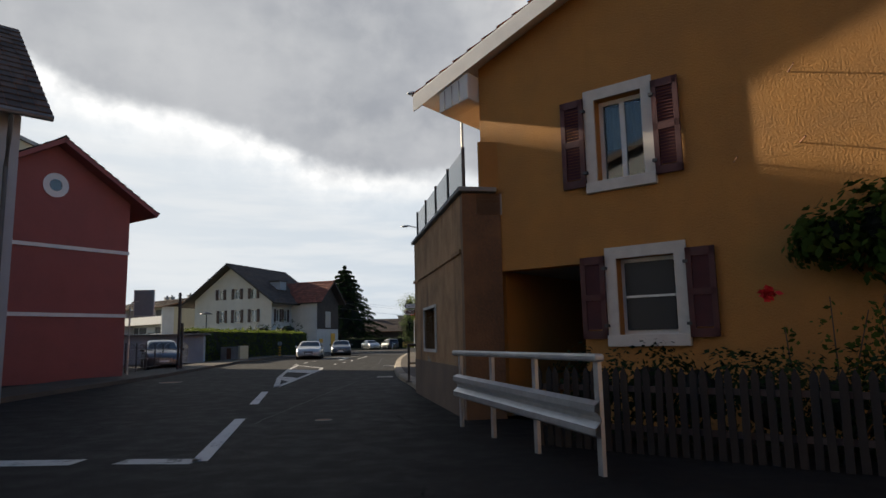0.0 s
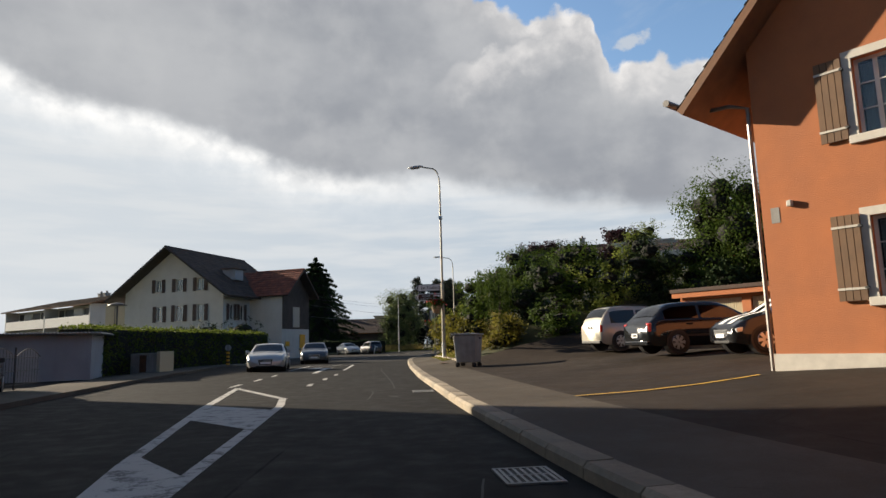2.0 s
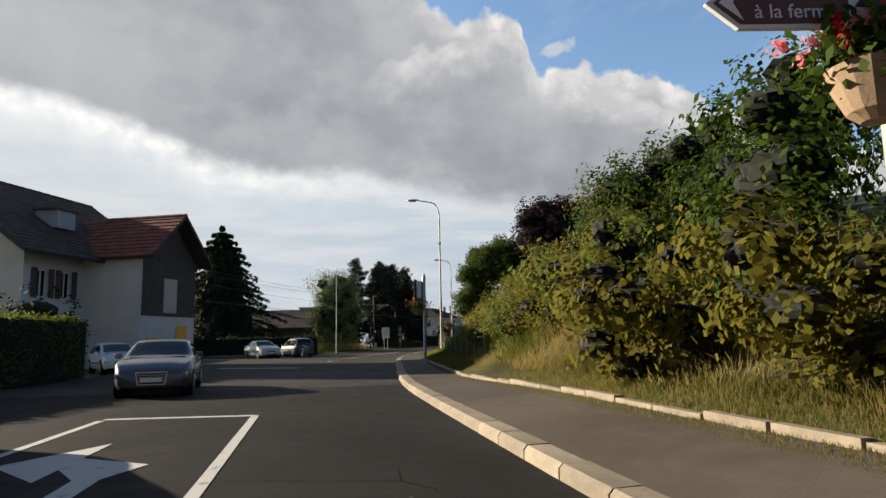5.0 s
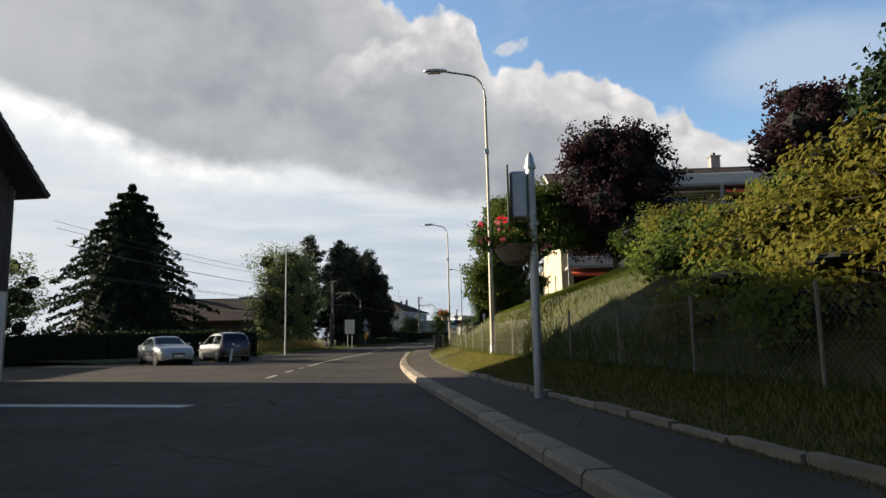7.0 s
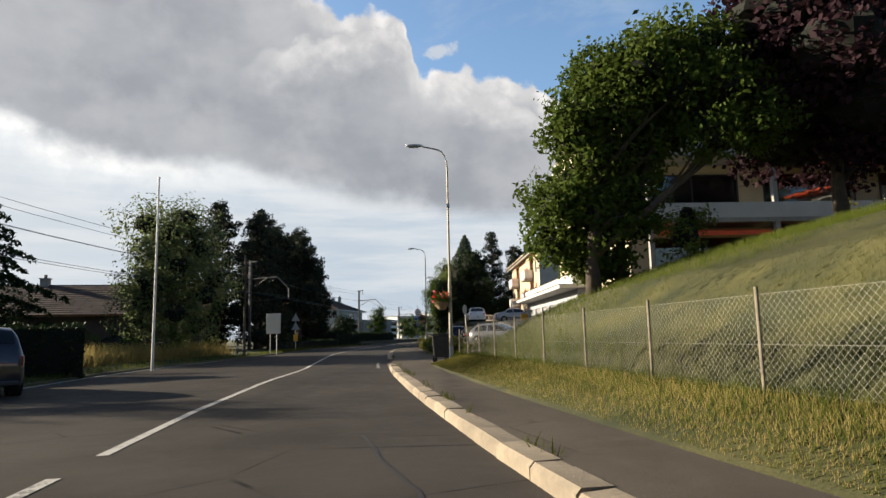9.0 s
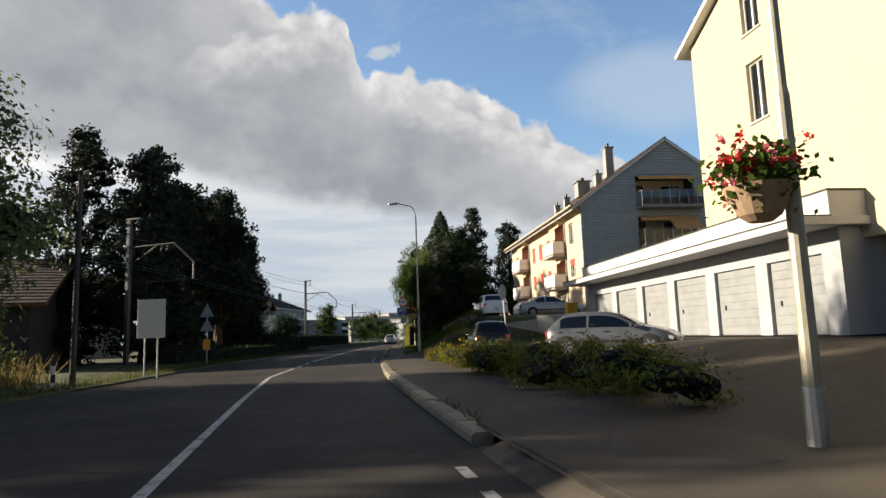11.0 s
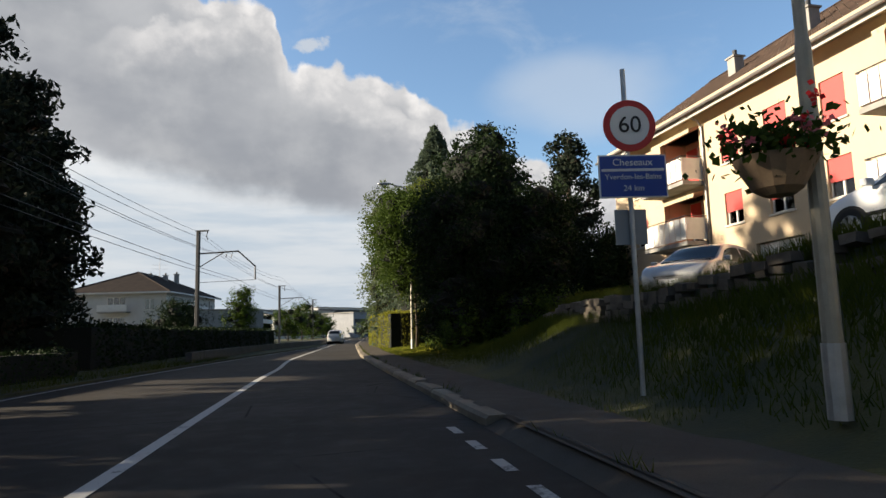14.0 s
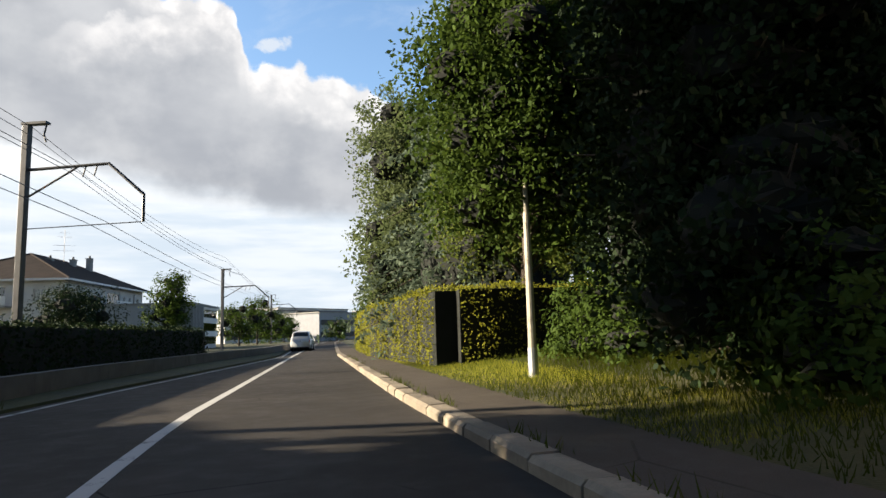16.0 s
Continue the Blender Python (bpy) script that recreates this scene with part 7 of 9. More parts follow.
part("lid", MB().box(-0.35, -0.28, 0.622, 0.35, 0.28, 0.70), YELLOW, yc, "", None, 0.02)
rw = MB()
for (xa, ya, za), (xb, yb, zb) in (((23.1, 134.95, 2.25), (21.2, 137.3, 2.2)), ((21.2, 137.3, 2.0), (19.0, 139.0, 1.7)), ((19.0, 139.0, 1.45), (17.4, 140.4, 0.9))):
    ux, uy = (yb - ya), -(xb - xa)
    k = 0.14 / math.hypot(ux, uy)
    rw.add([(xa, ya, 0.2), (xb, yb, 0.2), (xb + ux * k * 2, yb + uy * k * 2, 0.2), (xa + ux * k * 2, ya + uy * k * 2, 0.2), (xa, ya, za), (xb, yb, zb), (xb + ux * k * 2, yb + uy * k * 2, zb), (xa + ux * k * 2, ya + uy * k * 2, za)],
           [(0, 3, 2, 1), (4, 5, 6, 7), (0, 1, 5, 4), (1, 2, 6, 5), (2, 3, 7, 6), (3, 0, 4, 7)])
structure("retaining_wall", rw, CONCRETE, "stained concrete retaining wall beside the driveway", 0.02)


# ---- left side: houses ----
PK = pose(-15.43, 20.07, 0.0, 0, 0, 55.9)
pk = thing("house", PK, "rose rendered gabled house with white bands and a round window", "house")
block(pk, 5.6, 14.0, 6.75, 8.45, "y", PINK, {})
gable_roof(pk, 5.6, 14.0, 6.75, 8.45, "y", 1.05, TILE, 0.28, PINK, 0.55)
for z in (2.31, 4.72):
    part("string_course", MB().box(-0.02, -0.05, z, 5.62, -0.004, z + 0.13), WHITE, pk, "white painted band")
    part("finial", MB().prism([(1.0, z + 0.135), (1.55, z + 0.135), (1.50, z + 0.38), (1.32, z + 0.42), (1.275, z + 0.62), (1.23, z + 0.42), (1.05, z + 0.38)], -0.035, -0.004), WHITE, pk, "white painted onion ornament")
rg = MB()
for i in range(24):
    a, b = 2 * math.pi * i / 24, 2 * math.pi * (i + 1) / 24
    rg.add([(2.8 + 0.44 * math.cos(a) - 1.4, -0.04, 6.98 + 0.44 * math.sin(a)), (2.8 + 0.44 * math.cos(b) - 1.4, -0.04, 6.98 + 0.44 * math.sin(b)), (2.8 + 0.22 * math.cos(b) - 1.4, -0.04, 6.98 + 0.22 * math.sin(b)), (2.8 + 0.22 * math.cos(a) - 1.4, -0.04, 6.98 + 0.22 * math.sin(a))], [(0, 1, 2, 3)])
part("round_window_ring", raw(rg, "round_window_ring"), WHITE, pk, "white painted ring", pose(1.4, 0, 0))
part("round_pane", MB().tube([(2.8, -0.02, 6.98), (2.8, -0.005, 6.98)], 0.22, 20), GLASS, pk)
part("dormer", MB().box(4.2, 0.9, 7.0, 5.0, 2.6, 8.0), TILE, pk)

# unseen block, added and sized to cast the shade on street and annex
NB = pose(-44.0, 24.0, 0.0)
nb = thing("apartment_building", NB, "plain unseen block behind the rose house that shades the street", "building")
block(nb, 16.0, 20.0, 14.95, None, "x", CREAM2, {})
part("roof_slab", MB().box(-0.2, -0.2, 14.95, 16.2, 20.2, 15.2), CONCRETE, nb)

GH = pose(-16.16, 8.0, 0.0, 0, 0, 45)
gh_ = thing("house", GH, "grey rendered house with a dark steep roof", "house")
block(gh_, 9.0, 7.6, 6.86, 10.09, "x", GREY_WALL, {})
roof_slope(gh_, (-0.5, -0.6, 6.55), (9.5, -0.6, 6.55), (0, 3.8, 3.23), 5.8, 0.3, TILE)
roof_slope(gh_, (9.5, 8.2, 6.55), (-0.5, 8.2, 6.55), (0, -3.8, 3.23), 5.8, 0.3, TILE)
part("gutter", MB().tube([(-0.5, -0.66, 6.46), (9.5, -0.66, 6.46)], 0.08, 8), ZINC, gh_)
part("downpipe", MB().tube([(8.7, -0.6, 6.4), (8.72, -0.4, 5.9), (8.75, -0.1, 5.3), (8.75, -0.1, 0.0)], 0.05, 8), STEEL_DARK, gh_)

CH = pose(-32.72, 84.04, 0.0, 0, 0, -20)
ch = thing("house", CH, "white chalet house with a broad dark roof and brown shutters", "house")
tw = [(3.75, 6.95, 0.75, 1.25), (6.2, 6.95, 0.85, 1.25), (8.7, 6.95, 0.85, 1.25), (3.95, 4.0, 0.75, 1.5), (6.2, 4.0, 1.0, 1.55), (8.75, 4.0, 0.9, 1.55), (2.9, 1.4, 0.75, 1.3), (8.5, 1.2, 0.9, 1.4)]
rw_ = [(0.9, 4.0, 0.75, 1.5), (2.6, 4.0, 0.75, 1.5), (1.2, 1.3, 0.9, 1.3)]
sc = block(ch, 11.8, 10.4, 7.0, 11.2, "y", WHITE_WALL, {"f": [hole_of(*w) for w in tw], "r": [hole_of(*w) for w in rw_]})
for i, (x, z, w, h) in enumerate(tw):
    window(ch, sc["f"] @ pose(x, 0, z), w, h, WHITE, None, SHUT_DARK, curtain=(i % 3 == 2), bars=2, shut_w=0.42)
for x, z, w, h in rw_:
    window(ch, sc["r"] @ pose(x, 0, z), w, h, WHITE, None, SHUT_DARK, bars=2, shut_w=0.40)
gable_roof(ch, 11.8, 10.4, 7.0, 11.2, "y", 1.7, TILE, 0.34, WOOD_DARK, 1.4)
chimney(ch, 1.2, 2.0, 7.6, 0.9, 2.3, CONCRETE)
part("dormer", MB().box(9.3, 3.2, 8.2, 10.8, 4.6, 9.3), GREY_WALL, ch)
part("dormer_roof", MB().prism([(9.2, 9.40), (10.95, 9.35), (10.95, 9.25), (9.2, 9.305)], 3.0, 4.8), TILE, ch)
WG = CH @ pose(11.72, 4.37, 0.0)
wg = thing("barn", WG, "white barn wing with dark boarded gable and red tiled roof", "barn")
block(wg, 3.9, 5.4, 6.65, 9.1, "x", {"f": WHITE_WALL, "r": WHITE_WALL, "b": WHITE_WALL, "l": WHITE_WALL}, {"r": [(1.66, 0.05, 1.24, 2.35)]})
gable_roof(wg, 3.9, 5.4, 6.65, 9.1, "x", 0.7, TILE_RED, 0.34, WOOD_DARK, 1.0)
roof_slope(wg, (-4.9, -0.75, 6.05), (0.0, -0.75, 6.05), (0, 3.2, 2.65), 5.2, 0.34, TILE_RED)
for i in range(22):
    y0 = 0.03 + i * 0.244
    top = 6.65 + 2.45 * (1 - abs(y0 + 0.12 - 2.7) / 2.7)
    part("barn_board", MB().box(3.905, y0, 3.0, 3.95, y0 + 0.232, top - 0.1), WOOD_DARK, wg)
shut = part("barn_shutter", MB().box(3.955, 2.0, 3.2, 3.975, 3.35, 5.3), SIGN_GREY, wg, "pale grey louvred shutter")
for k in range(15):
    part("slat", MB().box(3.978, 2.04, 3.24 + k * 0.136, 3.995, 3.31, 3.33 + k * 0.136), SIGN_GREY, shut)
# yellow colour stands in for the warm light inside the doorway
part("doorway_glow", MB().box(3.0, 1.4, 0.05, 3.05, 3.2, 2.6), YELLOW, wg, "yellow panel painted as the light inside the doorway")
part("door_leaf", MB().box(3.2, 1.70, 0.06, 3.24, 2.86, 1.75), STEEL_DARK, wg)
part("downpipe", MB().tube([(3.85, 5.52, 6.6), (3.85, 5.46, 6.2), (3.85, 5.46, 0.0)], 0.05, 8), ZINC, wg)
part("notice_board", MB().box(3.93, 3.45, 0.4, 3.97, 4.55, 2.45), YELLOW, wg, "yellow notice board on the wall")
part("notice_board", MB().box(3.93, 0.6, 1.25, 3.97, 1.4, 1.75), YELLOW, wg, "small yellow notice board on the wall")

LA = pose(-62.0, 115.4, 0.0, 0, 0, -38)
la = thing("apartment_building", LA, "low white block of flats with long balconies", "building")
block(la, 24.8, 12.0, 7.3, None, "x", {"f": WHITE_WALL, "r": CREAM2, "b": WHITE_WALL, "l": WHITE_WALL}, {})
roof_slope(la, (-1.0, -2.0, 7.3), (25.8, -2.0, 7.3), (0, 8.0, 1.9), 8.3, 0.35, TILE)
roof_slope(la, (25.8, 14.0, 7.3), (-1.0, 14.0, 7.3), (0, -8.0, 1.9), 8.3, 0.35, TILE)
for z in (1.9, 4.6):
    for i in range(2):
        b = part("balcony", MB().box(0.2 + i * 12.4, -1.7, z, 12.2 + i * 12.4, -1.58, z + 1.25), WHITE, la)
        part("slab", MB().box(0.2 + i * 12.4, -1.575, z, 12.2 + i * 12.4, -0.005, z + 0.2), CONCRETE, b)
        part("opening", MB().box(0.6 + i * 12.4, -0.06, z + 0.25, 11.8 + i * 12.4, -0.01, z + 2.35), STEEL_DARK, b)
        for k in range(4):
            part("window_frame", MB().box(2.2 + i * 12.4 + k * 2.6, -0.12, z + 0.25, 2.34 + i * 12.4 + k * 2.6, -0.065, z + 2.35), WHITE, b)
        part("blind", MB().box(2.4 + i * 12.4 + 2.6 * i, -0.11, z + 1.5, 4.7 + i * 12.4 + 2.6 * i, -0.07, z + 2.35), CURTAIN, b)
for i in range(3):
    part("pier", MB().box(-0.1 + i * 12.35, -1.7, 0.0, 0.15 + i * 12.35, -0.01, 7.28), WHITE_WALL, la)
part("downpipe", MB().tube([(24.9, 1.4, 7.2), (24.9, 1.4, 0.0)], 0.06, 8), ZINC, la)
for x in (12.0, 13.6, 19.5):
    chimney(la, x, 6.0, 8.6, 0.7, 1.0)

HB = pose(-24.0, 146.0, 0.0, 0, 0, -6)
hb = thing("hall", HB, "low dark hall with a shallow brown roof", "building")
block(hb, 20.0, 12.0, 3.6, 6.2, "x", WOOD_DARK, {})
gable_roof(hb, 20.0, 12.0, 3.6, 6.2, "x", 0.8, TILE, 0.4)
chimney(hb, 6.0, 6.0, 5.9, 0.7, 1.1)
HC = pose(-13.0, 176.0, 0.0, 0, 0, 0)
hc = thing("building", HC, "distant sand-coloured flat block", "building")
block(hc, 12.0, 9.0, 8.0, None, "x", CREAM2, {})
part("roof_slab", MB().box(-0.3, -0.3, 8.0, 12.3, 9.3, 8.2), CONCRETE, hc)
part("stair_tower", MB().box(7.0, 2.0, 8.2, 10.0, 5.0, 8.9), CREAM2, hc)

WB = pose(13.0, 240.35, 0.0, 0, 0, -30)
wb = thing("apartment_building", WB, "white block of flats with a brown hipped roof", "building")
wh = [(x, z, x + 1.3, z + 1.4) for x in (1.2, 10.6) for z in (2.5, 5.2)] + [(5.6, z, 8.0, z + 1.9) for z in (2.3, 5.0)]
we = [(x, z, x + w, z + 1.3) for x, w in ((0.8, 1.1), (3.6, 0.8), (5.5, 0.8), (7.5, 0.8), (14.2, 0.7), (15.9, 0.7), (18.2, 1.0)) for z in (2.5, 5.2)] + [(9.8, z, 13.4, z + 1.8) for z in (2.3, 5.0)]
swb = block(wb, 13.5, 20.4, 7.5, None, "x", WHITE_WALL, {"f": wh, "r": we})
for face, holes in (("f", wh), ("r", we)):
    for k, (a, b, c, d) in enumerate(holes):
        window(wb, swb[face] @ pose(a, 0, b), c - a, d - b, WHITE, None, None, bars=2 if c - a < 2 else 3, curtain=k % 3 == 0)
hips = ((-0.8, -0.8, 7.5), (14.3, -0.8, 7.5), (14.3, 21.2, 7.5), (-0.8, 21.2, 7.5), (6.75, 6.6, 10.9), (6.75, 13.8, 10.9))
hr = MB().add(hips, [(0, 1, 4), (1, 2, 5, 4), (2, 3, 5), (3, 0, 4, 5), (3, 2, 1, 0)])
rf = part("roof", hr, TILE_BROWN, wb)
for a, b in ((0, 4), (1, 4), (2, 5), (3, 5), (4, 5)):
    part("hip_tiles", MB().tube([hips[a], hips[b]], 0.11, 6), TILE_BROWN, rf)
part("fascia", MB().box(-0.82, -0.86, 7.32, 14.32, -0.81, 7.52), WHITE, wb)
part("fascia", MB().box(14.31, -0.80, 7.32, 14.36, 21.2, 7.52), WHITE, wb)
for z in (2.2, 4.9):
    b = part("balcony", MB().box(4.9, -1.3, z - 0.14, 8.8, -0.005, z), CONCRETE, wb)
    part("parapet", MB().box(4.9, -1.3, z + 0.10, 8.8, -1.22, z + 0.95), WHITE, b)
    part("awning", MB().prism([(-0.02, z + 2.25), (-1.15, z + 1.85), (-1.15, z + 1.65), (-1.10, z + 1.65), (-1.10, z + 1.80), (-0.02, z + 2.19)], 4.9, 8.8), SIGN_BLUE, b, "blue sun awning")
    b = part("balcony", MB().box(13.505, 9.5, z - 0.14, 14.7, 13.8, z), CONCRETE, wb)
    part("parapet", MB().box(14.62, 9.5, z + 0.10, 14.7, 13.8, z + 0.95), WHITE, b)
for y in (2.6, 17.4):
    part("downpipe", MB().tube([(14.2, y, 7.4), (13.58, y, 6.9), (13.58, y, 0.0)], 0.06, 8), ZINC, wb)
for x, y, h in ((7.6, 9.0, 1.0), (8.2, 13.0, 1.3), (9.0, 15.4, 1.7)):
    chimney(wb, x, y, 9.6, 0.6, h)
an = part("aerial", MB().tube([(8.0, 11.2, 9.9), (8.0, 11.2, 14.2)], 0.025, 6), ZINC, wb)
for z, w in ((13.9, 0.5), (13.4, 0.7), (12.4, 1.0), (11.8, 1.0)):
    part("aerial_bar", MB().tube([(8.0 - w, 11.2 - w * 0.4, z), (8.0 + w, 11.2 + w * 0.4, z)], 0.015, 5), ZINC, an)

BB = pose(35.9, 231.0, 0.0, 0, 0, 62)
bb = thing("office_building", BB, "pale blue-grey office block with upright fins and ribbon windows", "building")
block(bb, 12.0, 9.0, 4.9, None, "x", SIGN_GREY, {})
for k in range(8):
    part("fin", MB().box(0.05 + k * 0.62, -0.24, 0.0, 0.19 + k * 0.62, -0.005, 5.0), SIGN_GREY, bb)
    if k < 7:
        part("window_strip", MB().box(0.21 + k * 0.62, -0.06, 0.4, 0.65 + k * 0.62, -0.008, 4.8), GLASS, bb)
for z in (0.7, 2.2, 3.7):
    part("window_band", MB().box(4.9, -0.05, z, 11.9, -0.008, z + 0.85), GLASS, bb)
    part("spandrel", MB().box(4.8, -0.16, z + 0.88, 12.0, -0.055, z + 1.45 - (0.3 if z > 3 else 0)), WHITE, bb)
part("roof_slab", MB().box(-0.2, -0.3, 4.9, 12.2, 9.2, 5.1), CONCRETE, bb)
# works at the end of the road
for i, (x, y, w, d, h, mt) in enumerate(((60, 300, 20, 12, 5.5, WHITE_WALL), (86, 310, 26, 12, 7.0, GREY_WALL), (118, 330, 22, 14, 8.5, WHITE_WALL), (70, 340, 30, 12, 9.0, SIGN_GREY), (106, 390, 40, 14, 12.0, WHITE_WALL))):
    o = thing("works_building", pose(x, y, 0, 0, 0, 24), "distant pale works building with flat roof", "building", "works at the end of the road")
    block(o, w, d, h, None, "x", mt, {})
    part("roof_slab", MB().box(-0.3, -0.3, h, w + 0.3, d + 0.3, h + 0.3), CONCRETE, o)
    for k in range(int(h / 3)):
        part("window_band", MB().box(0.6, -0.06, 1.0 + k * 3.0, w - 0.6, -0.01, 2.3 + k * 3.0), BLACK, o)

# ---- railings, shed, signs on the left ----
fe = thing("yard_fence", pose(-12.9, 24.2, 0.12), "dark steel yard railing with arched tops", "fence")
pts = [(-12.9, 24.2), (-13.6, 28.5), (-14.4, 33.0), (-15.3, 38.5)]
for (ax_, ay_), (bx_, by_) in zip(pts, pts[1:]):
    n = 3
    for i in range(n):
        p, q_ = [(ax_ + (bx_ - ax_) * k / n + 12.9, ay_ + (by_ - ay_) * k / n - 24.2) for k in (i, i + 1)]
        part("post", MB().tube([(p[0], p[1], 0), (p[0], p[1], 1.25)], 0.03, 8), STEEL_DARK, fe)
        rr = MB()
        for z in (0.15, 0.55, 0.95):
            rr.tube([(p[0], p[1], z), (q_[0], q_[1], z)], 0.012, 5)
        rr.tube([(p[0] + (q_[0] - p[0]) * f, p[1] + (q_[1] - p[1]) * f, 0.95 + 0.28 * math.sin(math.pi * f)) for f in (0, 0.2, 0.4, 0.6, 0.8, 1)], 0.012, 5)
        for k in range(1, 9):
            f = k / 9
            rr.tube([(p[0] + (q_[0] - p[0]) * f, p[1] + (q_[1] - p[1]) * f, 0.1), (p[0] + (q_[0] - p[0]) * f, p[1] + (q_[1] - p[1]) * f, 0.95 + 0.26 * math.sin(math.pi * f))], 0.007, 4, False)
        part("railing_panel", rr, STEEL_DARK, fe)
bs = thing("board_sign", pose(-12.05, 25.7, 0.0, 0, 0, 8), "framed board sign on a bent tube, seen from behind", "sign")
part("tube", MB().tube([(-0.52, 0, 0), (-0.52, 0, 2.75), (-0.45, 0, 2.95), (-0.2, 0, 3.0)], 0.035, 8), GALV, bs)
bo = part("board", MB().box(-0.36, -0.02, 2.42, 0.36, 0.02, 3.42), SIGN_GREY, bs, "", None, 0.01)
part("board_frame", MB().box(-0.39, -0.03, 2.39, -0.355, 0.03, 3.45).box(0.355, -0.03, 2.39, 0.39, 0.03, 3.45).box(-0.355, -0.03, 3.415, 0.355, 0.03, 3.45).box(-0.355, -0.03, 2.39, 0.355, 0.03, 2.425), WHITE, bo)
for x, y, h in ((-12.6, 30.5, 3.6), (-12.9, 31.6, 2.2)):
    up = thing("wooden_post", pose(x, y, 0.1), "dark ringed wooden post beside the pavement", "post")
    part("shaft", MB().tube([(0, 0, 0), (0, 0, h)], 0.06, 10), WOOD_DARK, up)
    for k in range(4):
        part("ring", MB().tube([(0, 0, h - 0.15 - k * 0.16), (0, 0, h - 0.09 - k * 0.16)], 0.085, 10), STEEL_DARK, up)
sh = thing("shed", pose(-24.5, 42.6, 0.0, 0, 0, 18), "low rendered shed with a corrugated roof", "shed")
block(sh, 8.0, 3.6, 1.95, None, "x", GREY_WALL, {})
cr = MB()
for i in range(60):
    x = -0.3 + i * 0.145
    cr.prism([(x, 1.98), (x + 0.07, 2.04), (x + 0.145, 1.98), (x + 0.145, 1.955), (x, 1.955)], -0.4, 4.0)
tagged(part("corrugated_roof", cr, ZINC, sh), kind="stuff")
ub = thing("utility_cabinet", pose(-16.6, 50.5, 0.0, 0, 0, -25), "rendered utility cabinet with a rusty door", "cabinet")
part("body", MB().box(-0.9, -0.4, 0, 0.9, 0.4, 1.05), CONCRETE, ub, "", None, 0.03)
part("door", MB().box(-0.25, -0.42, 0.1, 0.2, -0.404, 0.95), RUST, ub)
part("upright", MB().box(0.92, -0.45, 0, 1.15, 0.45, 1.12), CREAM2, ub, "", None, 0.02)
isl_ = structure("kerb_island", MB().tube([(-15.6, 61.2, -0.05), (-15.6, 61.2, 0.10)], 1.3, 20), KERB, "pale kerbed island round the bollard", 0.02)
bl_ = thing("bollard", pose(-15.55, 60.6, 0.1), "yellow and black banded bollard with a round sign", "bollard")
for i in range(7):
    part("band", MB().tube([(0, 0, 0.12 * i), (0, 0, 0.12 * i + 0.119)], 0.11, 14), YELLOW if i % 2 == 0 else BLACK, bl_)
part("round_sign", MB().tube([(0, 0.02, 1.12), (0, -0.02, 1.12)], 0.2, 20), SIGN_GREY, bl_)
part("sign_stem", MB().tube([(0, 0, 0.84), (0, 0, 1.35)], 0.03, 8), STEEL_DARK, bl_)
gp = thing("garden_lamp", pose(-20.6, 55.5, 0.0), "garden lamp on a post with a wide shade", "lamp")
part("post", MB().tube([(0, 0, 0), (0, 0, 3.9)], 0.05, 8), STEEL_DARK, gp)
part("shade", MB().tube([(0, 0, 3.85), (0, 0, 3.92), (0, 0, 4.05)], [0.55, 0.5, 0.1], 14), STEEL_DARK, gp)

LOW = [(16.3, 171.0), (21.5, 182.0), (26.5, 191.2), (33.5, 202.6), (44.0, 222.6)]
lw = MB()
for (ax_, ay_), (bx_, by_) in zip(LOW, LOW[1:]):
    lw.add([(ax_, ay_, 0), (bx_, by_, 0), (bx_ - 0.25, by_ + 0.12, 0), (ax_ - 0.25, ay_ + 0.12, 0), (ax_, ay_, 0.55), (bx_, by_, 0.55), (bx_ - 0.25, by_ + 0.12, 0.55), (ax_ - 0.25, ay_ + 0.12, 0.55)], [(0, 3, 2, 1), (4, 5, 6, 7), (0, 1, 5, 4), (1, 2, 6, 5), (2, 3, 7, 6), (3, 0, 4, 7)])
structure("low_wall", lw, WALL_DARK, "low concrete wall along the railway", 0.0)
for (x, y, h, lean) in ((-5.55, 113.1, 8.0, 0.0),):
    fp = thing("flag_pole", pose(x, y, 0.0), "slim white flag pole on the grass", "pole")
    part("shaft", MB().tube([(0, 0, 0), (0, 0, h)], [0.06, 0.035], 10), WHITE, fp)
    part("finial", MB().tube([(0, 0, h), (0, 0, h + 0.06)], 0.05, 8), WHITE, fp)
dk = thing("timber_pole", pose(-1.1, 130.0, 0.0), "dark timber pole with a pale foot", "pole")
part("shaft", MB().tube([(0, 0, 0), (0, 0, 6.9)], [0.10, 0.07], 10), WOOD_DARK, dk)
mk = thing("marker_post", pose(-1.55, 129.2, 0.0), "short black and white marker post", "post")
for i in range(4):
    part("band", MB().box(-0.06, -0.04, i * 0.25, 0.06, 0.04, i * 0.25 + 0.249), WHITE if i % 2 == 0 else BLACK, mk)
lp2 = thing("marker_post", pose(-8.42, 100.4, 0.05, 0, 9, 0), "leaning white marker post with a dark band", "post")
part("shaft", MB().box(-0.06, -0.04, 0, 0.06, 0.04, 0.98), WHITE, lp2, "", None, 0.01)
part("band", MB().box(-0.063, -0.043, 0.72, 0.063, 0.043, 0.86), BLACK, lp2)
ws = thing("sign", pose(1.2, 134.0, 0.0, 0, 0, -25), "pale rectangular sign on two posts, seen from behind", "sign")
for x in (-0.25, 0.25):
    part("post", MB().tube([(x, 0, 0), (x, 0, 3.05)], 0.03, 8), GALV, ws)
part("panel", MB().box(-0.55, -0.05, 1.55, 0.55, -0.03, 3.05), SIGN_WHITE, ws, "", None, 0.01)
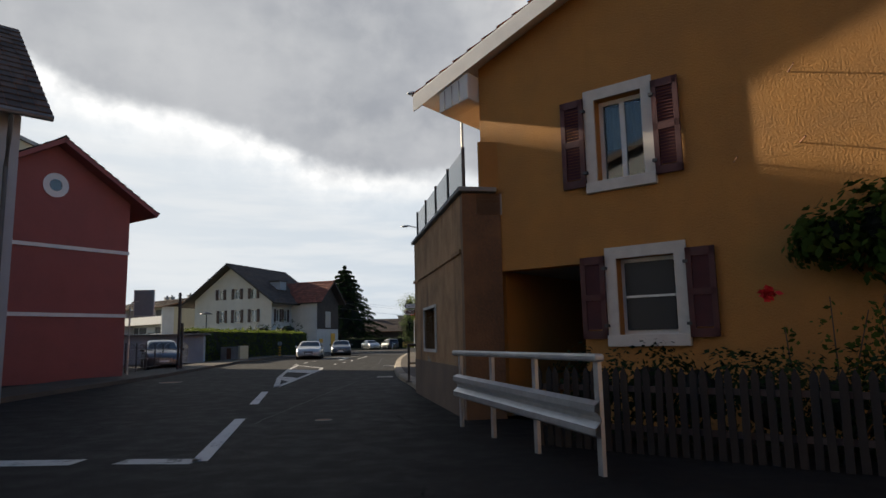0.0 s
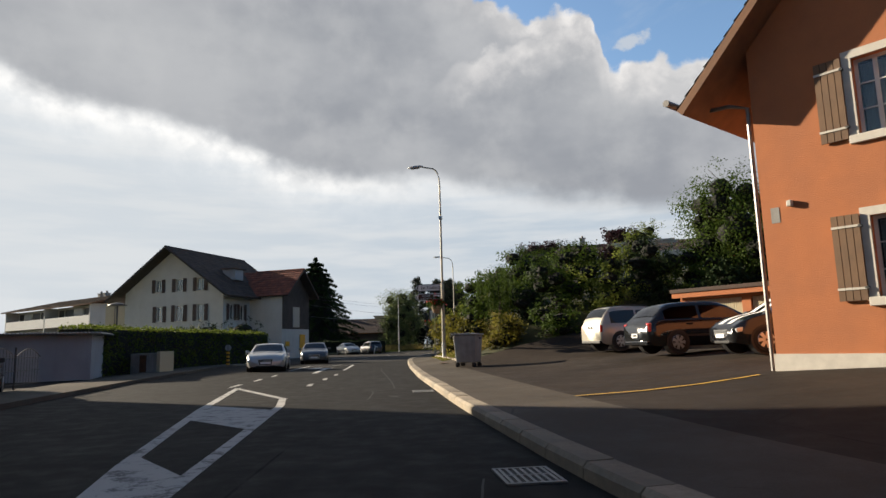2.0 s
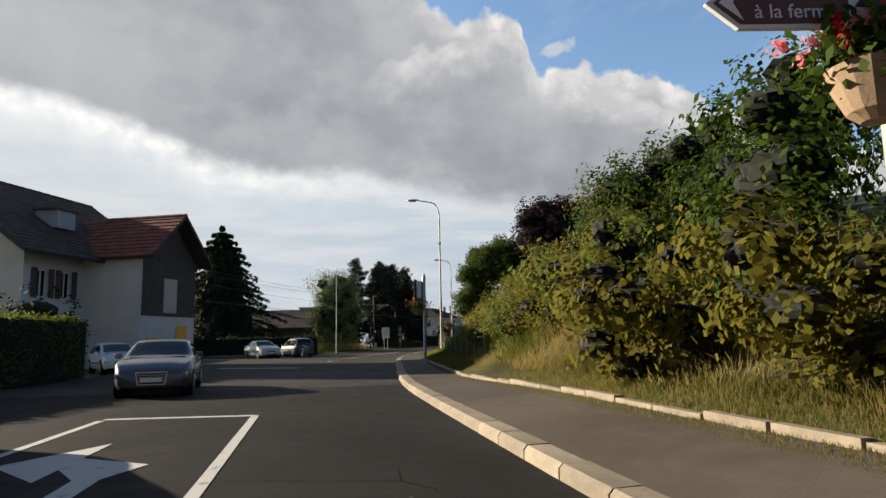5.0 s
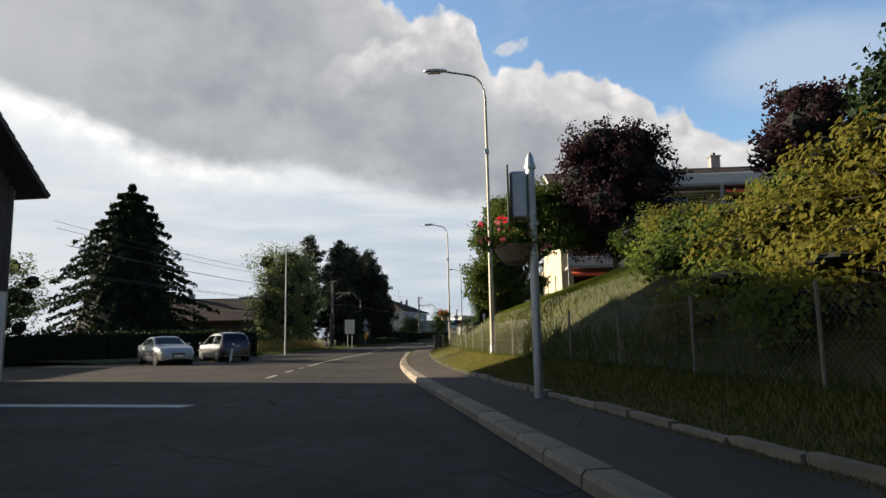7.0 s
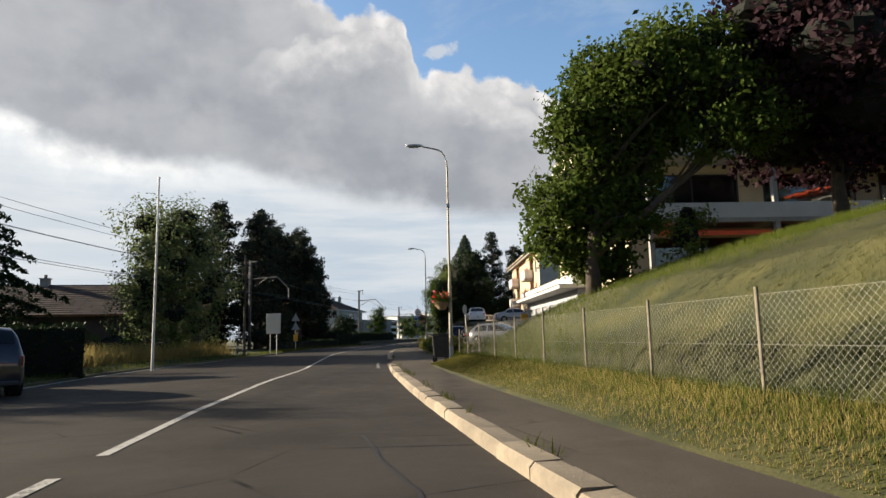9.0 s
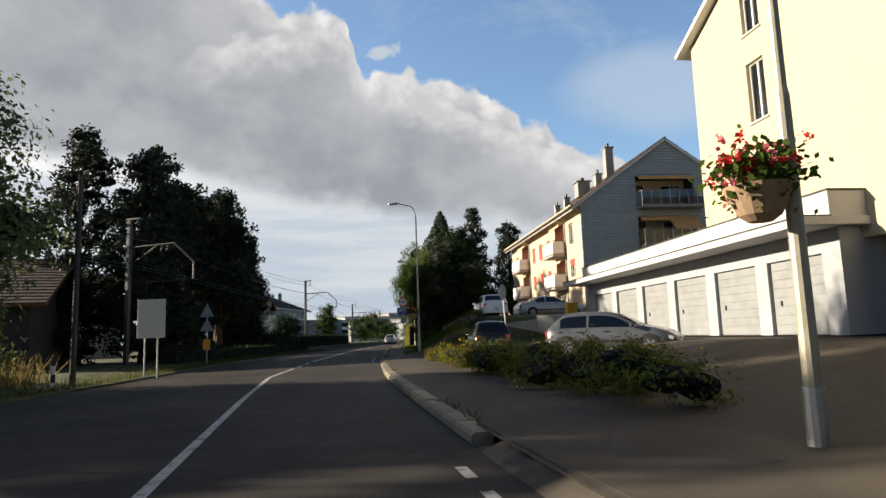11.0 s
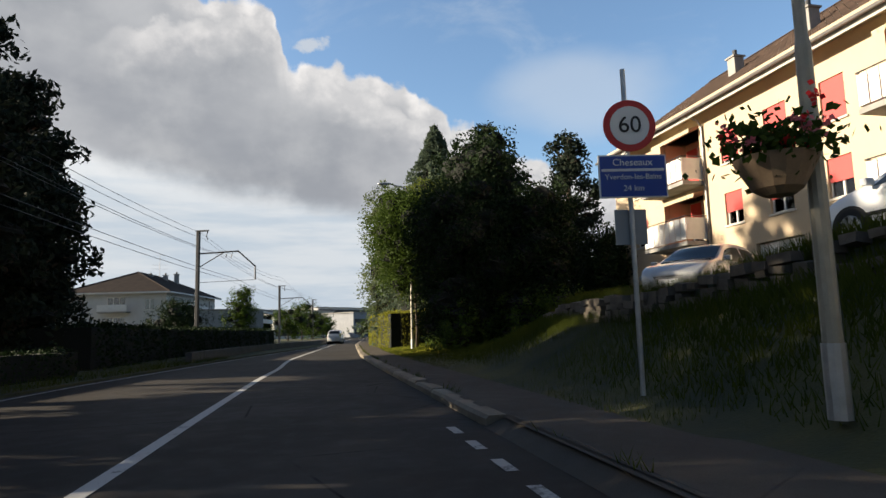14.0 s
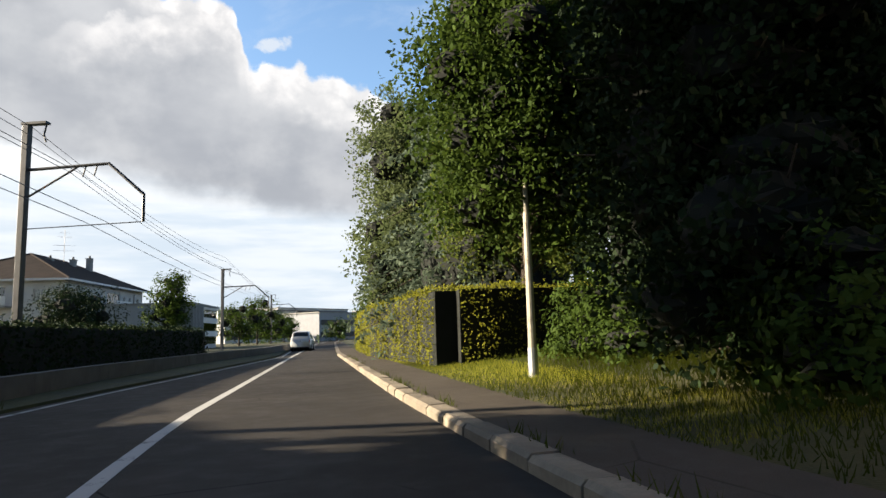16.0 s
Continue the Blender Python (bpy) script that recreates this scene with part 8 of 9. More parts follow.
tr = thing("warning_sign", pose(4.25, 145.2, 0.0, 0, 0, -30), "two triangular warning signs on a post, seen from behind", "sign")
part("post", MB().tube([(0, 0, 0), (0, 0, 3.5)], 0.035, 8), GALV, tr)
for z in (1.95, 2.75):
    part("triangle", MB().prism([(-0.42, z), (0.42, z), (0.0, z + 0.72)], -0.05, -0.03), SIGN_GREY, tr, "", None, 0.01)
part("panel", MB().box(-0.2, -0.05, 0.9, 0.2, -0.03, 1.5), YELLOW, tr)


def mast(x, y, h, way_, arms):
    t = thing("railway_mast", pose(x, y, 0.0, 0, 0, way_), "steel railway mast with a bracket over the line", "mast", "railway masts")
    part("column", MB().box(-0.11, -0.11, 0, 0.11, 0.11, h), STEEL_DARK, t, "", None, 0.015)
    part("head", MB().box(-0.16, -0.12, h, 0.75, 0.12, h + 0.08), STEEL_DARK, t)
    part("insulator", MB().tube([(0.7, 0, h), (0.62, 0, h - 0.35), (0.7, 0, h - 0.62)], 0.03, 6), STEEL_DARK, t)
    if arms:
        part("bracket", MB().tube([(0, 0, h - 1.55), (3.0, 0, h - 1.50), (4.25, 0, h - 2.6), (4.25, 0, h - 3.5)], 0.055, 8), STEEL_DARK, t)
        part("stay", MB().tube([(0, 0, h - 2.55), (1.9, 0, h - 1.55)], 0.035, 6), STEEL_DARK, t)
        part("cross_wire", MB().tube([(0, 0, h - 3.55), (4.2, 0, h - 3.5)], 0.018, 5), STEEL_DARK, t)
        for xx in (2.2, 2.6):
            part("hanger", MB().tube([(xx, 0, h - 1.5), (xx - 0.12, 0, h - 1.9)], 0.025, 5), STEEL_DARK, t)
    return t


mast(19.45, 186.3, 8.5, -42, True)
mast(35.6, 219.0, 7.3, -42, True)
mast(56.0, 262.0, 8.0, -42, True)
mast(0.15, 145.6, 8.2, -42, True)
wires = thing("overhead_wires", pose(0, 0, 0), "thin railway wires sagging between the masts", "cable")
M_ = [(-19.0, 105.0), (0.15, 145.6), (19.45, 186.3), (35.6, 219.0), (56.0, 262.0)]
for off, z0 in ((0.45, 7.95), (1.6, 6.8), (1.95, 6.75), (2.2, 5.1), (0.2, 8.4), (2.9, 5.1)):
    for (ax_, ay_), (bx_, by_) in zip(M_, M_[1:]):
        pts = []
        for k in range(9):
            f = k / 8
            pts.append((ax_ + (bx_ - ax_) * f + off * 0.74, ay_ + (by_ - ay_) * f - off * 0.67, z0 - 0.55 * 4 * f * (1 - f) * (0.5 if z0 < 6 else 1)))
        part("wire", MB().tube(pts, 0.012, 4, False), STEEL_DARK, wires)

# ---- street lamps and signs on the right ----
l0 = street_lamp(0.68, 20.95, 0.2, 9.25, 185, "tall pale street lamp beside the orange house", 1.1)
l1 = street_lamp(-1.74, 46.95, 0.70, 9.0, 156, "tall street lamp carrying two direction signs", 0.9)
street_lamp(0.95, 82.9, 0.40, 9.6, 165, "tall street lamp on the mown verge", 1.3)
l3 = street_lamp(6.45, 110.4, 0.25, 9.35, 163, "tall street lamp with a flower basket", 1.1)
l4 = street_lamp(16.28, 142.92, 0.56, 9.0, 148, "tall street lamp with a hanging flower basket", 1.05)
street_lamp(27.74, 171.0, 0.35, 9.1, 155, "street lamp half hidden in the foliage", 1.05)


POT = mat("tan flower pot", (0.30, 0.21, 0.13), 0.8, 0.15, 4.0, 40.0, 0.2, stains=0.3)


def flower_basket(x, y, z, r, label, seed):
    t = thing("flower_basket", pose(x, y, z), label, "flower basket")
    part("pot", MB().tube([(0, 0, -0.34), (0, 0, -0.28), (0, 0, -0.05), (0, 0, 0.0)], [r * 0.35, r * 0.6, r * 0.95, r], 16), POT, t)
    q_ = np.random.default_rng(seed)
    p = q_.normal(size=(900, 3)) * np.array([r * 0.6, r * 0.6, 0.13]) + np.array([0, 0, 0.12])
    part("leaves", leaf_mesh("leaves", p, 0.085, LEAF_GREEN, 0.7, seed), LEAF_GREEN, t)
    for nm, mt, k in (("red_blooms", FLOWER_RED, 1), ("pink_blooms", FLOWER_PINK, 2)):
        c = q_.normal(size=(16, 3)) * np.array([r * 0.65, r * 0.65, 0.12]) + np.array([0, 0, 0.2])
        b = np.repeat(c, 14, 0) + q_.normal(size=(16 * 14, 3)) * 0.03
        tagged(part(nm, leaf_mesh(nm, b, 0.05, mt, 0.9, seed + k), mt, t), kind="stuff")
    part("bracket", MB().tube([(0, 0, -0.1), (0.5 * r, 0, -0.2), (r * 1.15, 0, -0.15)], 0.02, 6), STEEL_DARK, t)
    return t


flower_basket(-2.05, 46.75, 2.85, 0.28, "basket of red flowers on the lamp post", 1)
flower_basket(-1.62, 73.55, 2.72, 0.38, "basket of red and pink flowers on the pole", 2)
flower_basket(6.1, 110.5, 2.6, 0.32, "basket of red flowers on the lamp post", 3)
flower_basket(15.98, 143.1, 2.66, 0.36, "basket of red flowers on the lamp post", 4)


def arrow_sign(z, face, rim, words, col, label):
    t = thing("direction_sign", pose(-1.86, 46.72, z, 0, 0, -8), label, "sign", "direction signs")
    out = [(0.04, -0.17), (0.04, 0.17), (-1.02, 0.17), (-1.22, 0.0), (-1.02, -0.17)]
    part("back_plate", MB().prism(out, -0.02, 0.02), rim, t, "", None, 0.005)
    inn = [(0.01, -0.14), (0.01, 0.14), (-1.01, 0.14), (-1.17, 0.0), (-1.01, -0.14)]
    part("face", MB().prism(inn, -0.026, -0.021), face, t)
    part("arrow_head", MB().prism([(-0.99, 0.12), (-1.14, 0.0), (-0.99, -0.12), (-1.05, 0.0)], -0.031, -0.0265), col, t)
    if words:
        text_mb(words, 0.205, col, t, pose(-0.46, -0.029, 0.0, 90, 0, 0))
    else:
        text_mb("Marché", 0.13, col, t, pose(-0.66, -0.029, 0.065, 90, 0, 0))
        text_mb("à la ferme", 0.13, col, t, pose(-0.66, -0.029, -0.065, 90, 0, 0))
        pc = part("pictogram", MB().box(-0.32, -0.031, -0.10, -0.02, -0.0265, 0.10), SIGN_WHITE, t)
        part("pictogram_shape", MB().prism([(-0.29, -0.04), (-0.24, 0.02), (-0.16, 0.05), (-0.08, 0.0), (-0.05, -0.05)], -0.034, -0.0315), LETTER, pc)
    part("clamp", MB().box(-0.02, -0.02, -0.19, 0.12, 0.10, -0.175).box(-0.02, -0.02, 0.175, 0.12, 0.10, 0.19), GALV, t)


arrow_sign(3.72, SIGN_WHITE, LETTER, "Le Taulard", LETTER, "white arrow direction sign with black letters")
arrow_sign(3.28, SIGN_BROWN, SIGN_WHITE, "", SIGN_WHITE, "brown arrow direction sign with a white pictogram")

gpz = bank_z(73.6, 1.3)
gpo = thing("traffic_signal_post", pose(-1.36, 73.35, gpz - 0.06), "galvanised post carrying a boxed signal seen from behind", "post")
part("post", MB().tube([(0, 0, 0), (0, 0, 4.0)], 0.075, 14), GALV, gpo)
part("cap", MB().tube([(0, 0, 4.0), (0, 0, 4.16), (0, 0, 4.24)], [0.09, 0.06, 0.02], 14), GALV, gpo)
for z in (2.95, 3.95):
    part("collar", MB().tube([(0, 0, z), (0, 0, z + 0.06)], 0.10, 14), GALV, gpo)
bx = part("signal_box", MB().box(-0.36, -0.20, 3.05, -0.08, 0.20, 3.88), GALV, gpo, "", pose(0, 0, 0, 0, 0, -20), 0.05)
part("backboard", MB().box(-0.41, -0.32, 2.96, -0.375, 0.32, 3.97), BLACK, bx, "", None, 0.02)

ss = thing("speed_sign", pose(16.02, 144.78, bank_z(146, 3.0), 0, 0, -30), "round 60 speed limit sign above a blue place sign", "sign")
part("post", MB().tube([(-0.02, 0.05, -0.2), (-0.02, 0.05, 3.5)], 0.03, 8), GALV, ss)
dz = 3.46 - bank_z(146, 3.0)
dsk = part("disc", MB().tube([(0, 0, dz), (0, -0.02, dz)], 0.30, 32), SIGN_RED, ss)
part("disc_centre", MB().tube([(0, -0.021, dz), (0, -0.026, dz)], 0.225, 32), SIGN_WHITE, dsk)
text_mb("60", 0.27, LETTER, dsk, pose(0, -0.03, dz, 90, 0, 0))
bp_ = part("blue_panel", MB().box(-0.37, -0.03, dz - 0.82, 0.37, -0.005, dz - 0.36), SIGN_BLUE, ss)
part("white_line", MB().box(-0.355, -0.035, dz - 0.535, 0.355, -0.031, dz - 0.505), SIGN_WHITE, bp_)
part("panel_rim", MB().box(-0.385, -0.028, dz - 0.835, 0.385, -0.002, dz - 0.345), SIGN_WHITE, bp_)
text_mb("Cheseaux", 0.115, SIGN_WHITE, bp_, pose(0, -0.034, dz - 0.435, 90, 0, 0))
text_mb("Yverdon-les-Bains", 0.088, SIGN_WHITE, bp_, pose(0, -0.034, dz - 0.60, 90, 0, 0))
text_mb("24 km", 0.095, SIGN_WHITE, bp_, pose(0, -0.034, dz - 0.73, 90, 0, 0))
part("small_plate", MB().box(-0.2, 0.085, dz - 1.35, 0.16, 0.10, dz - 0.95), SIGN_GREY, ss)
mi = thing("traffic_mirror", pose(15.9, 131.8, 0.6, 0, 0, -30), "oval traffic mirror on a thin white post", "mirror")
part("post", MB().tube([(0, 0, 0), (-0.12, 0, 2.6)], 0.03, 8), WHITE, mi)
mr_ = MB()
k = 20
mr_.add([(-0.12 + 0.17 * math.cos(2 * math.pi * i / k), -0.03, 2.55 + 0.36 * math.sin(2 * math.pi * i / k)) for i in range(k)] + [(-0.12 + 0.17 * math.cos(2 * math.pi * i / k), 0.03, 2.55 + 0.36 * math.sin(2 * math.pi * i / k)) for i in range(k)], [tuple(range(k)), tuple(range(k, 2 * k))] + [(i, (i + 1) % k, k + (i + 1) % k, k + i) for i in range(k)])
part("mirror_back", mr_, SIGN_GREY, mi)


def waste_bin(m, w, d, h, body, lid, label):
    t = thing("waste_container", m, label, "bin")
    b = MB().add([(-w * 0.42, -d * 0.40, 0.18), (w * 0.42, -d * 0.40, 0.18), (w * 0.42, d * 0.40, 0.18), (-w * 0.42, d * 0.40, 0.18), (-w / 2, -d / 2, h - 0.1), (w / 2, -d / 2, h - 0.1), (w / 2, d / 2, h - 0.1), (-w / 2, d / 2, h - 0.1)],
                 [(0, 3, 2, 1), (4, 5, 6, 7), (0, 1, 5, 4), (1, 2, 6, 5), (2, 3, 7, 6), (3, 0, 4, 7)])
    part("body", b, body, t, "", None, 0.04)
    part("lid", MB().prism([(-w / 2 - 0.04, h - 0.095), (w / 2 + 0.04, h - 0.095), (w / 2 + 0.04, h - 0.04), (0, h), (-w / 2 - 0.04, h - 0.04)], -d / 2 - 0.04, d / 2 + 0.04), lid, t, "", None, 0.02)
    for sx in (-1, 1):
        for sy in (-1, 1):
            wh_ = part("caster", MB().tube([(sx * w * 0.36, sy * d * 0.34 - 0.025, 0.09), (sx * w * 0.36, sy * d * 0.34 + 0.025, 0.09)], 0.09, 14), RUBBER, t)
            part("fork", MB().box(sx * w * 0.36 - 0.03, sy * d * 0.34 - 0.035, 0.09, sx * w * 0.36 + 0.03, sy * d * 0.34 + 0.035, 0.185), STEEL_DARK, wh_)
        part("trunnion", MB().tube([(sx * w * 0.5, 0, h - 0.22), (sx * (w * 0.5 + 0.06), 0, h - 0.22)], 0.03, 8), STEEL_DARK, t)
    for k in range(3):
        part("rib", MB().box(-w * 0.25 + k * w * 0.25 - 0.02, -d * 0.47, 0.35, -w * 0.25 + k * w * 0.25 + 0.02, -d * 0.45, h - 0.3), body, t)


BIN_GREY = mat("grey bin plastic", (0.27, 0.28, 0.28), 0.6, 0.12, 3.0, 50.0, 0.1, stains=0.35, streaks=1)
waste_bin(pose(-1.0, 42.2, bank_at(-1.0, 42.2) + 0.005, 0, 0, -25), 0.95, 0.85, 1.32, BIN_GREY, BIN_GREY, "scuffed grey wheeled waste container")
waste_bin(pose(4.85, 107.3, 0.18, 0, 0, -20), 0.62, 0.7, 1.08, STEEL_DARK, STEEL_DARK, "dark wheeled waste bin on the verge")
cf = thing("pergola_frame", pose(10.66, 49.95, bank_at(10.66, 49.95), 0, 0, 150), "white steel pergola frame among the trees", "frame")
zt = 6.1 - bank_at(10.66, 49.95)
for x in (0.0, 2.6):
    part("post", MB().box(x - 0.04, -0.04, 0, x + 0.04, 0.04, zt), WHITE, cf)
for y in (0.0, 0.9):
    part("beam", MB().box(-0.3, y - 0.03, zt + 0.003, 3.0, y + 0.03, zt + 0.1), WHITE, cf)
part("brace", MB().tube([(0, 0, zt - 0.3), (1.1, 0.4, zt)], 0.03, 6), WHITE, cf)

# ---- cars ----
SILVER = car_paint("silver car paint", (0.46, 0.46, 0.45))
CHAMPAGNE = car_paint("champagne car paint", (0.47, 0.44, 0.37))
NAVY = mat("black car paint", (0.010, 0.011, 0.013), 0.16, 0.04, 2.0, 200.0, 0.0, coat=0.3)
DARKBLUE = car_paint("dark blue car paint", (0.018, 0.022, 0.035), 0.2)
WHITE_CAR = car_paint("white car paint", (0.72, 0.73, 0.74), 0.0)
GREYCAR = car_paint("grey car paint", (0.10, 0.105, 0.115), 0.4)
def lot_z2(x, y):
    return bank_z(y + (x - kx(y)) * 0.12, (x - kx(y)) * 0.99) + 0.006


car(pose(5.6, 41.4, lot_z2(5.6, 41.4), 0, 0, 13), 4.2, 1.72, 1.62, CHAMPAGNE, "mpv", "champagne compact people carrier parked in the lot", 3, rails=True)
car(pose(5.9, 36.3, lot_z2(5.9, 36.3), 0, 0, 8), 4.7, 1.80, 1.50, NAVY, "estate", "glossy black estate car parked in the lot", 1)
car(pose(6.7, 32.9, lot_z2(6.7, 32.9), 0, 0, 178), 3.9, 1.70, 1.50, NAVY, "hatch", "black hatchback with white racing stripes", 2, stripe=SIGN_WHITE)
car(pose(-15.2, 34.6, 0.03, 0, 0, -62), 4.3, 1.75, 1.50, GREYCAR, "hatch", "dark grey hatchback behind the yard railing", 2)
car(pose(-10.6, 50.6, 0.0, 0, 0, -82), 4.6, 1.85, 1.37, SILVER, "sedan", "silver coupe with bright headlights on the road", 1)
car(pose(-10.1, 62.4, 0.0, 0, 0, -82), 4.5, 1.8, 1.42, GREYCAR, "sedan", "dark grey saloon car on the road", 1)
car(pose(-16.2, 77.6, 0.0, 0, 0, -60), 3.9, 1.7, 1.45, WHITE_CAR, "hatch", "white hatchback beside the hedge", 1)
car(pose(-11.7, 100.2, 0.02, 0, 0, -64), 4.5, 1.76, 1.45, SILVER, "sedan", "silver car parked before the hedge", 1)
car(pose(-9.0, 103.0, 0.02, 0, 0, 114), 4.3, 1.76, 1.6, DARKBLUE, "mpv", "dark blue people carrier parked before the hedge", 2)
car(pose(14.9, 123.3, 0.46 - bank_at(15.3, 123.9) + bank_at(15.1, 123.3), 0, 0, -54), 4.2, 1.72, 1.42, GREYCAR, "hatch", "grey hatchback parked on the forecourt", 2)
car(pose(15.4, 132.7, bank_at(15.4, 132.7), 0, 0, 68), 3.8, 1.66, 1.50, NAVY, "hatch", "black hatchback with tall red tail lights", 1)
tz = lambda x, y: bank_at(x, y) + 0.02
car(pose(21.7, 143.6, bank_at(21.7, 143.6), 0, 0, 72), 3.9, 1.70, 1.44, WHITE_CAR, "hatch", "white hatchback with a red rear flank and a dark side badge", 1, flank=SIGN_RED)
car(pose(25.9, 142.9, bank_at(25.9, 142.9), 0, 0, -15), 4.6, 1.75, 1.42, SILVER, "sedan", "silver saloon parked below the flats", 2)
car(pose(25.2, 150.6, bank_at(25.2, 150.6), 0, 0, 194), 4.3, 1.72, 1.48, SILVER, "hatch", "silver car parked behind the stone wall", 1)
car(pose(41.0, 214.0, 0.0, 0, 0, 62), 4.3, 1.75, 1.65, SILVER, "mpv", "silver people carrier ahead on the road", 3)


# ---- plants: left ----
hedge("hedge", [(-18.9, 47.5), (-18.6, 52.5), (-17.3, 62.0), (-16.2, 72.0)], 1.6, 2.35, LEAF_HEDGE, "tall clipped green hedge before the chalet", 16000, 1, 0.12)
bush(pose(-19.2, 47.6, 0), [(0, 0, 0.9, 1.0, 0.9, 1.0), (0.6, 1.2, 0.8, 0.9, 0.9, 0.9), (-0.8, -0.6, 0.7, 0.8, 0.8, 0.8)], 2600, LEAF_LIGHT, "loose light green shrub at the hedge end", 2,  0.13)
bush(pose(-20.5, 72.0, 0), [(0, 0, 2.4, 2.3, 2.0, 1.3), (2.6, 1, 2.6, 2.0, 1.8, 1.3), (-2.4, 0, 2.0, 2.0, 1.6, 1.1), (1.0, 1, 1.0, 2.5, 2.0, 1.2)], 5200, LEAF_DARK, "dark spreading shrubs behind the hedge", 3, 0.16)
tree(pose(-28.0, 47.0, 0), 0.8, 4.2, 2.6, LEAF_GREEN, 3600, "rounded dark green garden tree", 4, 0.2, 8, 0.12, 0.3)
tree(pose(-33.0, 55.0, 0), 0.8, 4.0, 2.8, LEAF_GREEN, 3600, "low spreading garden tree", 5, 0.2, 8, 0.12, 0.3)
hedge("hedge", [(-30.0, 103.8), (-16.0, 106.5), (-7.6, 109.5)], 1.4, 1.75, LEAF_DARK, "dark clipped hedge along the side street", 9000, 6,  0.13)
conifer(pose(-20.7, 132.0, 0), 17.0, 9.4, LEAF_DARK, "broad dark cedar with drooping boughs", 7, 0.6, 34000, 19, 0.22, 0.5, 0.72, 15)
conifer(pose(-33.0, 128.0, 0), 11.0, 3.6, LEAF_DARK, "slim dark conifer behind the hedge", 8, 0.6, 7000, 13, 0.30, 0.34, 0.9, 10)
# hidden behind the barn; added only to throw shade on the parked cars
tree(pose(-28.5, 111.6, 0), 0.8, 9.6, 3.4, LEAF_DARK, 12000, "unseen leafy tree added to shade the parked cars", 64, 0.24, 14, 0.2, 0.36)
tree(pose(-28.5, 124.0, 0), 1.2, 9.0, 4.0, LEAF_BIRCH, 6000, "grey green tree behind the hedge", 9, 0.26, 12, 0.2, 0.4)
tree(pose(-5.6, 129.8, 0), 0.5, 11.0, 4.2, LEAF_BIRCH, 26000, "tall grey green birch clump beside the road", 10, 0.24, 20, 0.25, 0.42, 0.4)
bush(pose(-8.5, 126.0, 0), [(0, 0, 1.0, 1.8, 1.4, 1.2), (2.4, 0.8, 0.8, 1.6, 1.2, 1.0), (-2.0, -0.6, 0.9, 1.4, 1.2, 1.0)], 4200, LEAF_GREEN, "dark undergrowth below the birch", 12, 0.16)


def pine(m, h, h0, r, label, seed, leaves=11500):
    """A dark pine: bare stem, flat dense clumps of needles on level boughs."""
    q_ = random.Random(seed)
    bl = []
    n = 38
    for i in range(n):
        f = (i + 0.5) / n
        z = h0 + (h - h0) * f * 0.96
        w = (1 - f) ** 0.42 * (0.6 + 0.4 * min(1, f * 5))
        a = i * 2.4 + q_.uniform(-0.6, 0.6)
        d = r * w * q_.uniform(0.2, 0.8)
        s = r * q_.uniform(0.30, 0.44) * (0.5 + 0.5 * w)
        bl.append((d * math.cos(a), d * math.sin(a), z, s, s, s * 0.52))
    t = thing("pine", m, label, "tree")
    part("trunk", limbs_mb(h0, bl, 0.26, seed), BARK, t, "", None, 0, True)
    part("crown", leaf_mesh("crown", in_blobs(bl, leaves, 0.26, seed, 0.3), 0.295, LEAF_PINE, 0.42, seed), LEAF_PINE, t)
    part("inner_crown", core_mb(bl, 0.46, seed), CORE, t)
    return t


# last two: added behind the rest, high-crowned to shade the trees opposite
PINES = ((1.0, 148.6, 13.2, 0.6, 4.2), (-2.6, 151.0, 15.2, 0.8, 4.4), (1.7, 153.0, 14.6, 3.5, 4.0), (3.6, 155.4, 12.4, 0.5, 4.2), (6.2, 157.6, 12.8, 3.2, 4.0), (2.6, 160.2, 14.0, 3.5, 4.4), (6.6, 162.6, 13.2, 3.6, 4.2), (7.0, 166.8, 15.2, 3.0, 4.2), (9.4, 168.4, 11.6, 0.4, 3.6), (4.6, 170.6, 16.4, 0.8, 4.4), (10.4, 172.0, 10.4, 0.3, 3.0), (8.4, 174.8, 13.6, 0.8, 3.2), (3.2, 176.4, 17.0, 0.8, 4.2), (5.6, 179.8, 17.0, 9.8, 4.0), (8.0, 177.0, 14.0, 7.6, 3.4))
for i, (x, y, h, h0, r) in enumerate(PINES):
    pine(pose(x, y, 0.1), h, h0, r, "dark pine with level boughs beside the road", 30 + i)
hedge("hedge", [(2.2, 146.0), (6.2, 155.0), (11.0, 163.5)], 1.2, 0.9, LEAF_DARK, "low dark hedge along the road", 6000, 13, 0.1)
# dark leaves paint the shade this hedge stands in
hedge("hedge", [(11.0, 166.5), (15.0, 176.0), (20.5, 187.0), (28.0, 200.0)], 2.4, 1.75, LEAF_DARK, "broad rough hedge beside the railway, shade in its leaf colour", 15000, 14, 0.12)
tree(pose(24.6, 223.0, 0), 0.2, 6.0, 4.2, LEAF_DARK, 12000, "dark rounded shrub before the white flats", 15, 0.24, 10, 0.15, 0.35)
tree(pose(33.4, 228.4, 0), 0.5, 8.5, 2.5, LEAF_GREEN, 8000, "tall narrow tree beside the railway", 16, 0.26, 14, 0.18, 0.38)
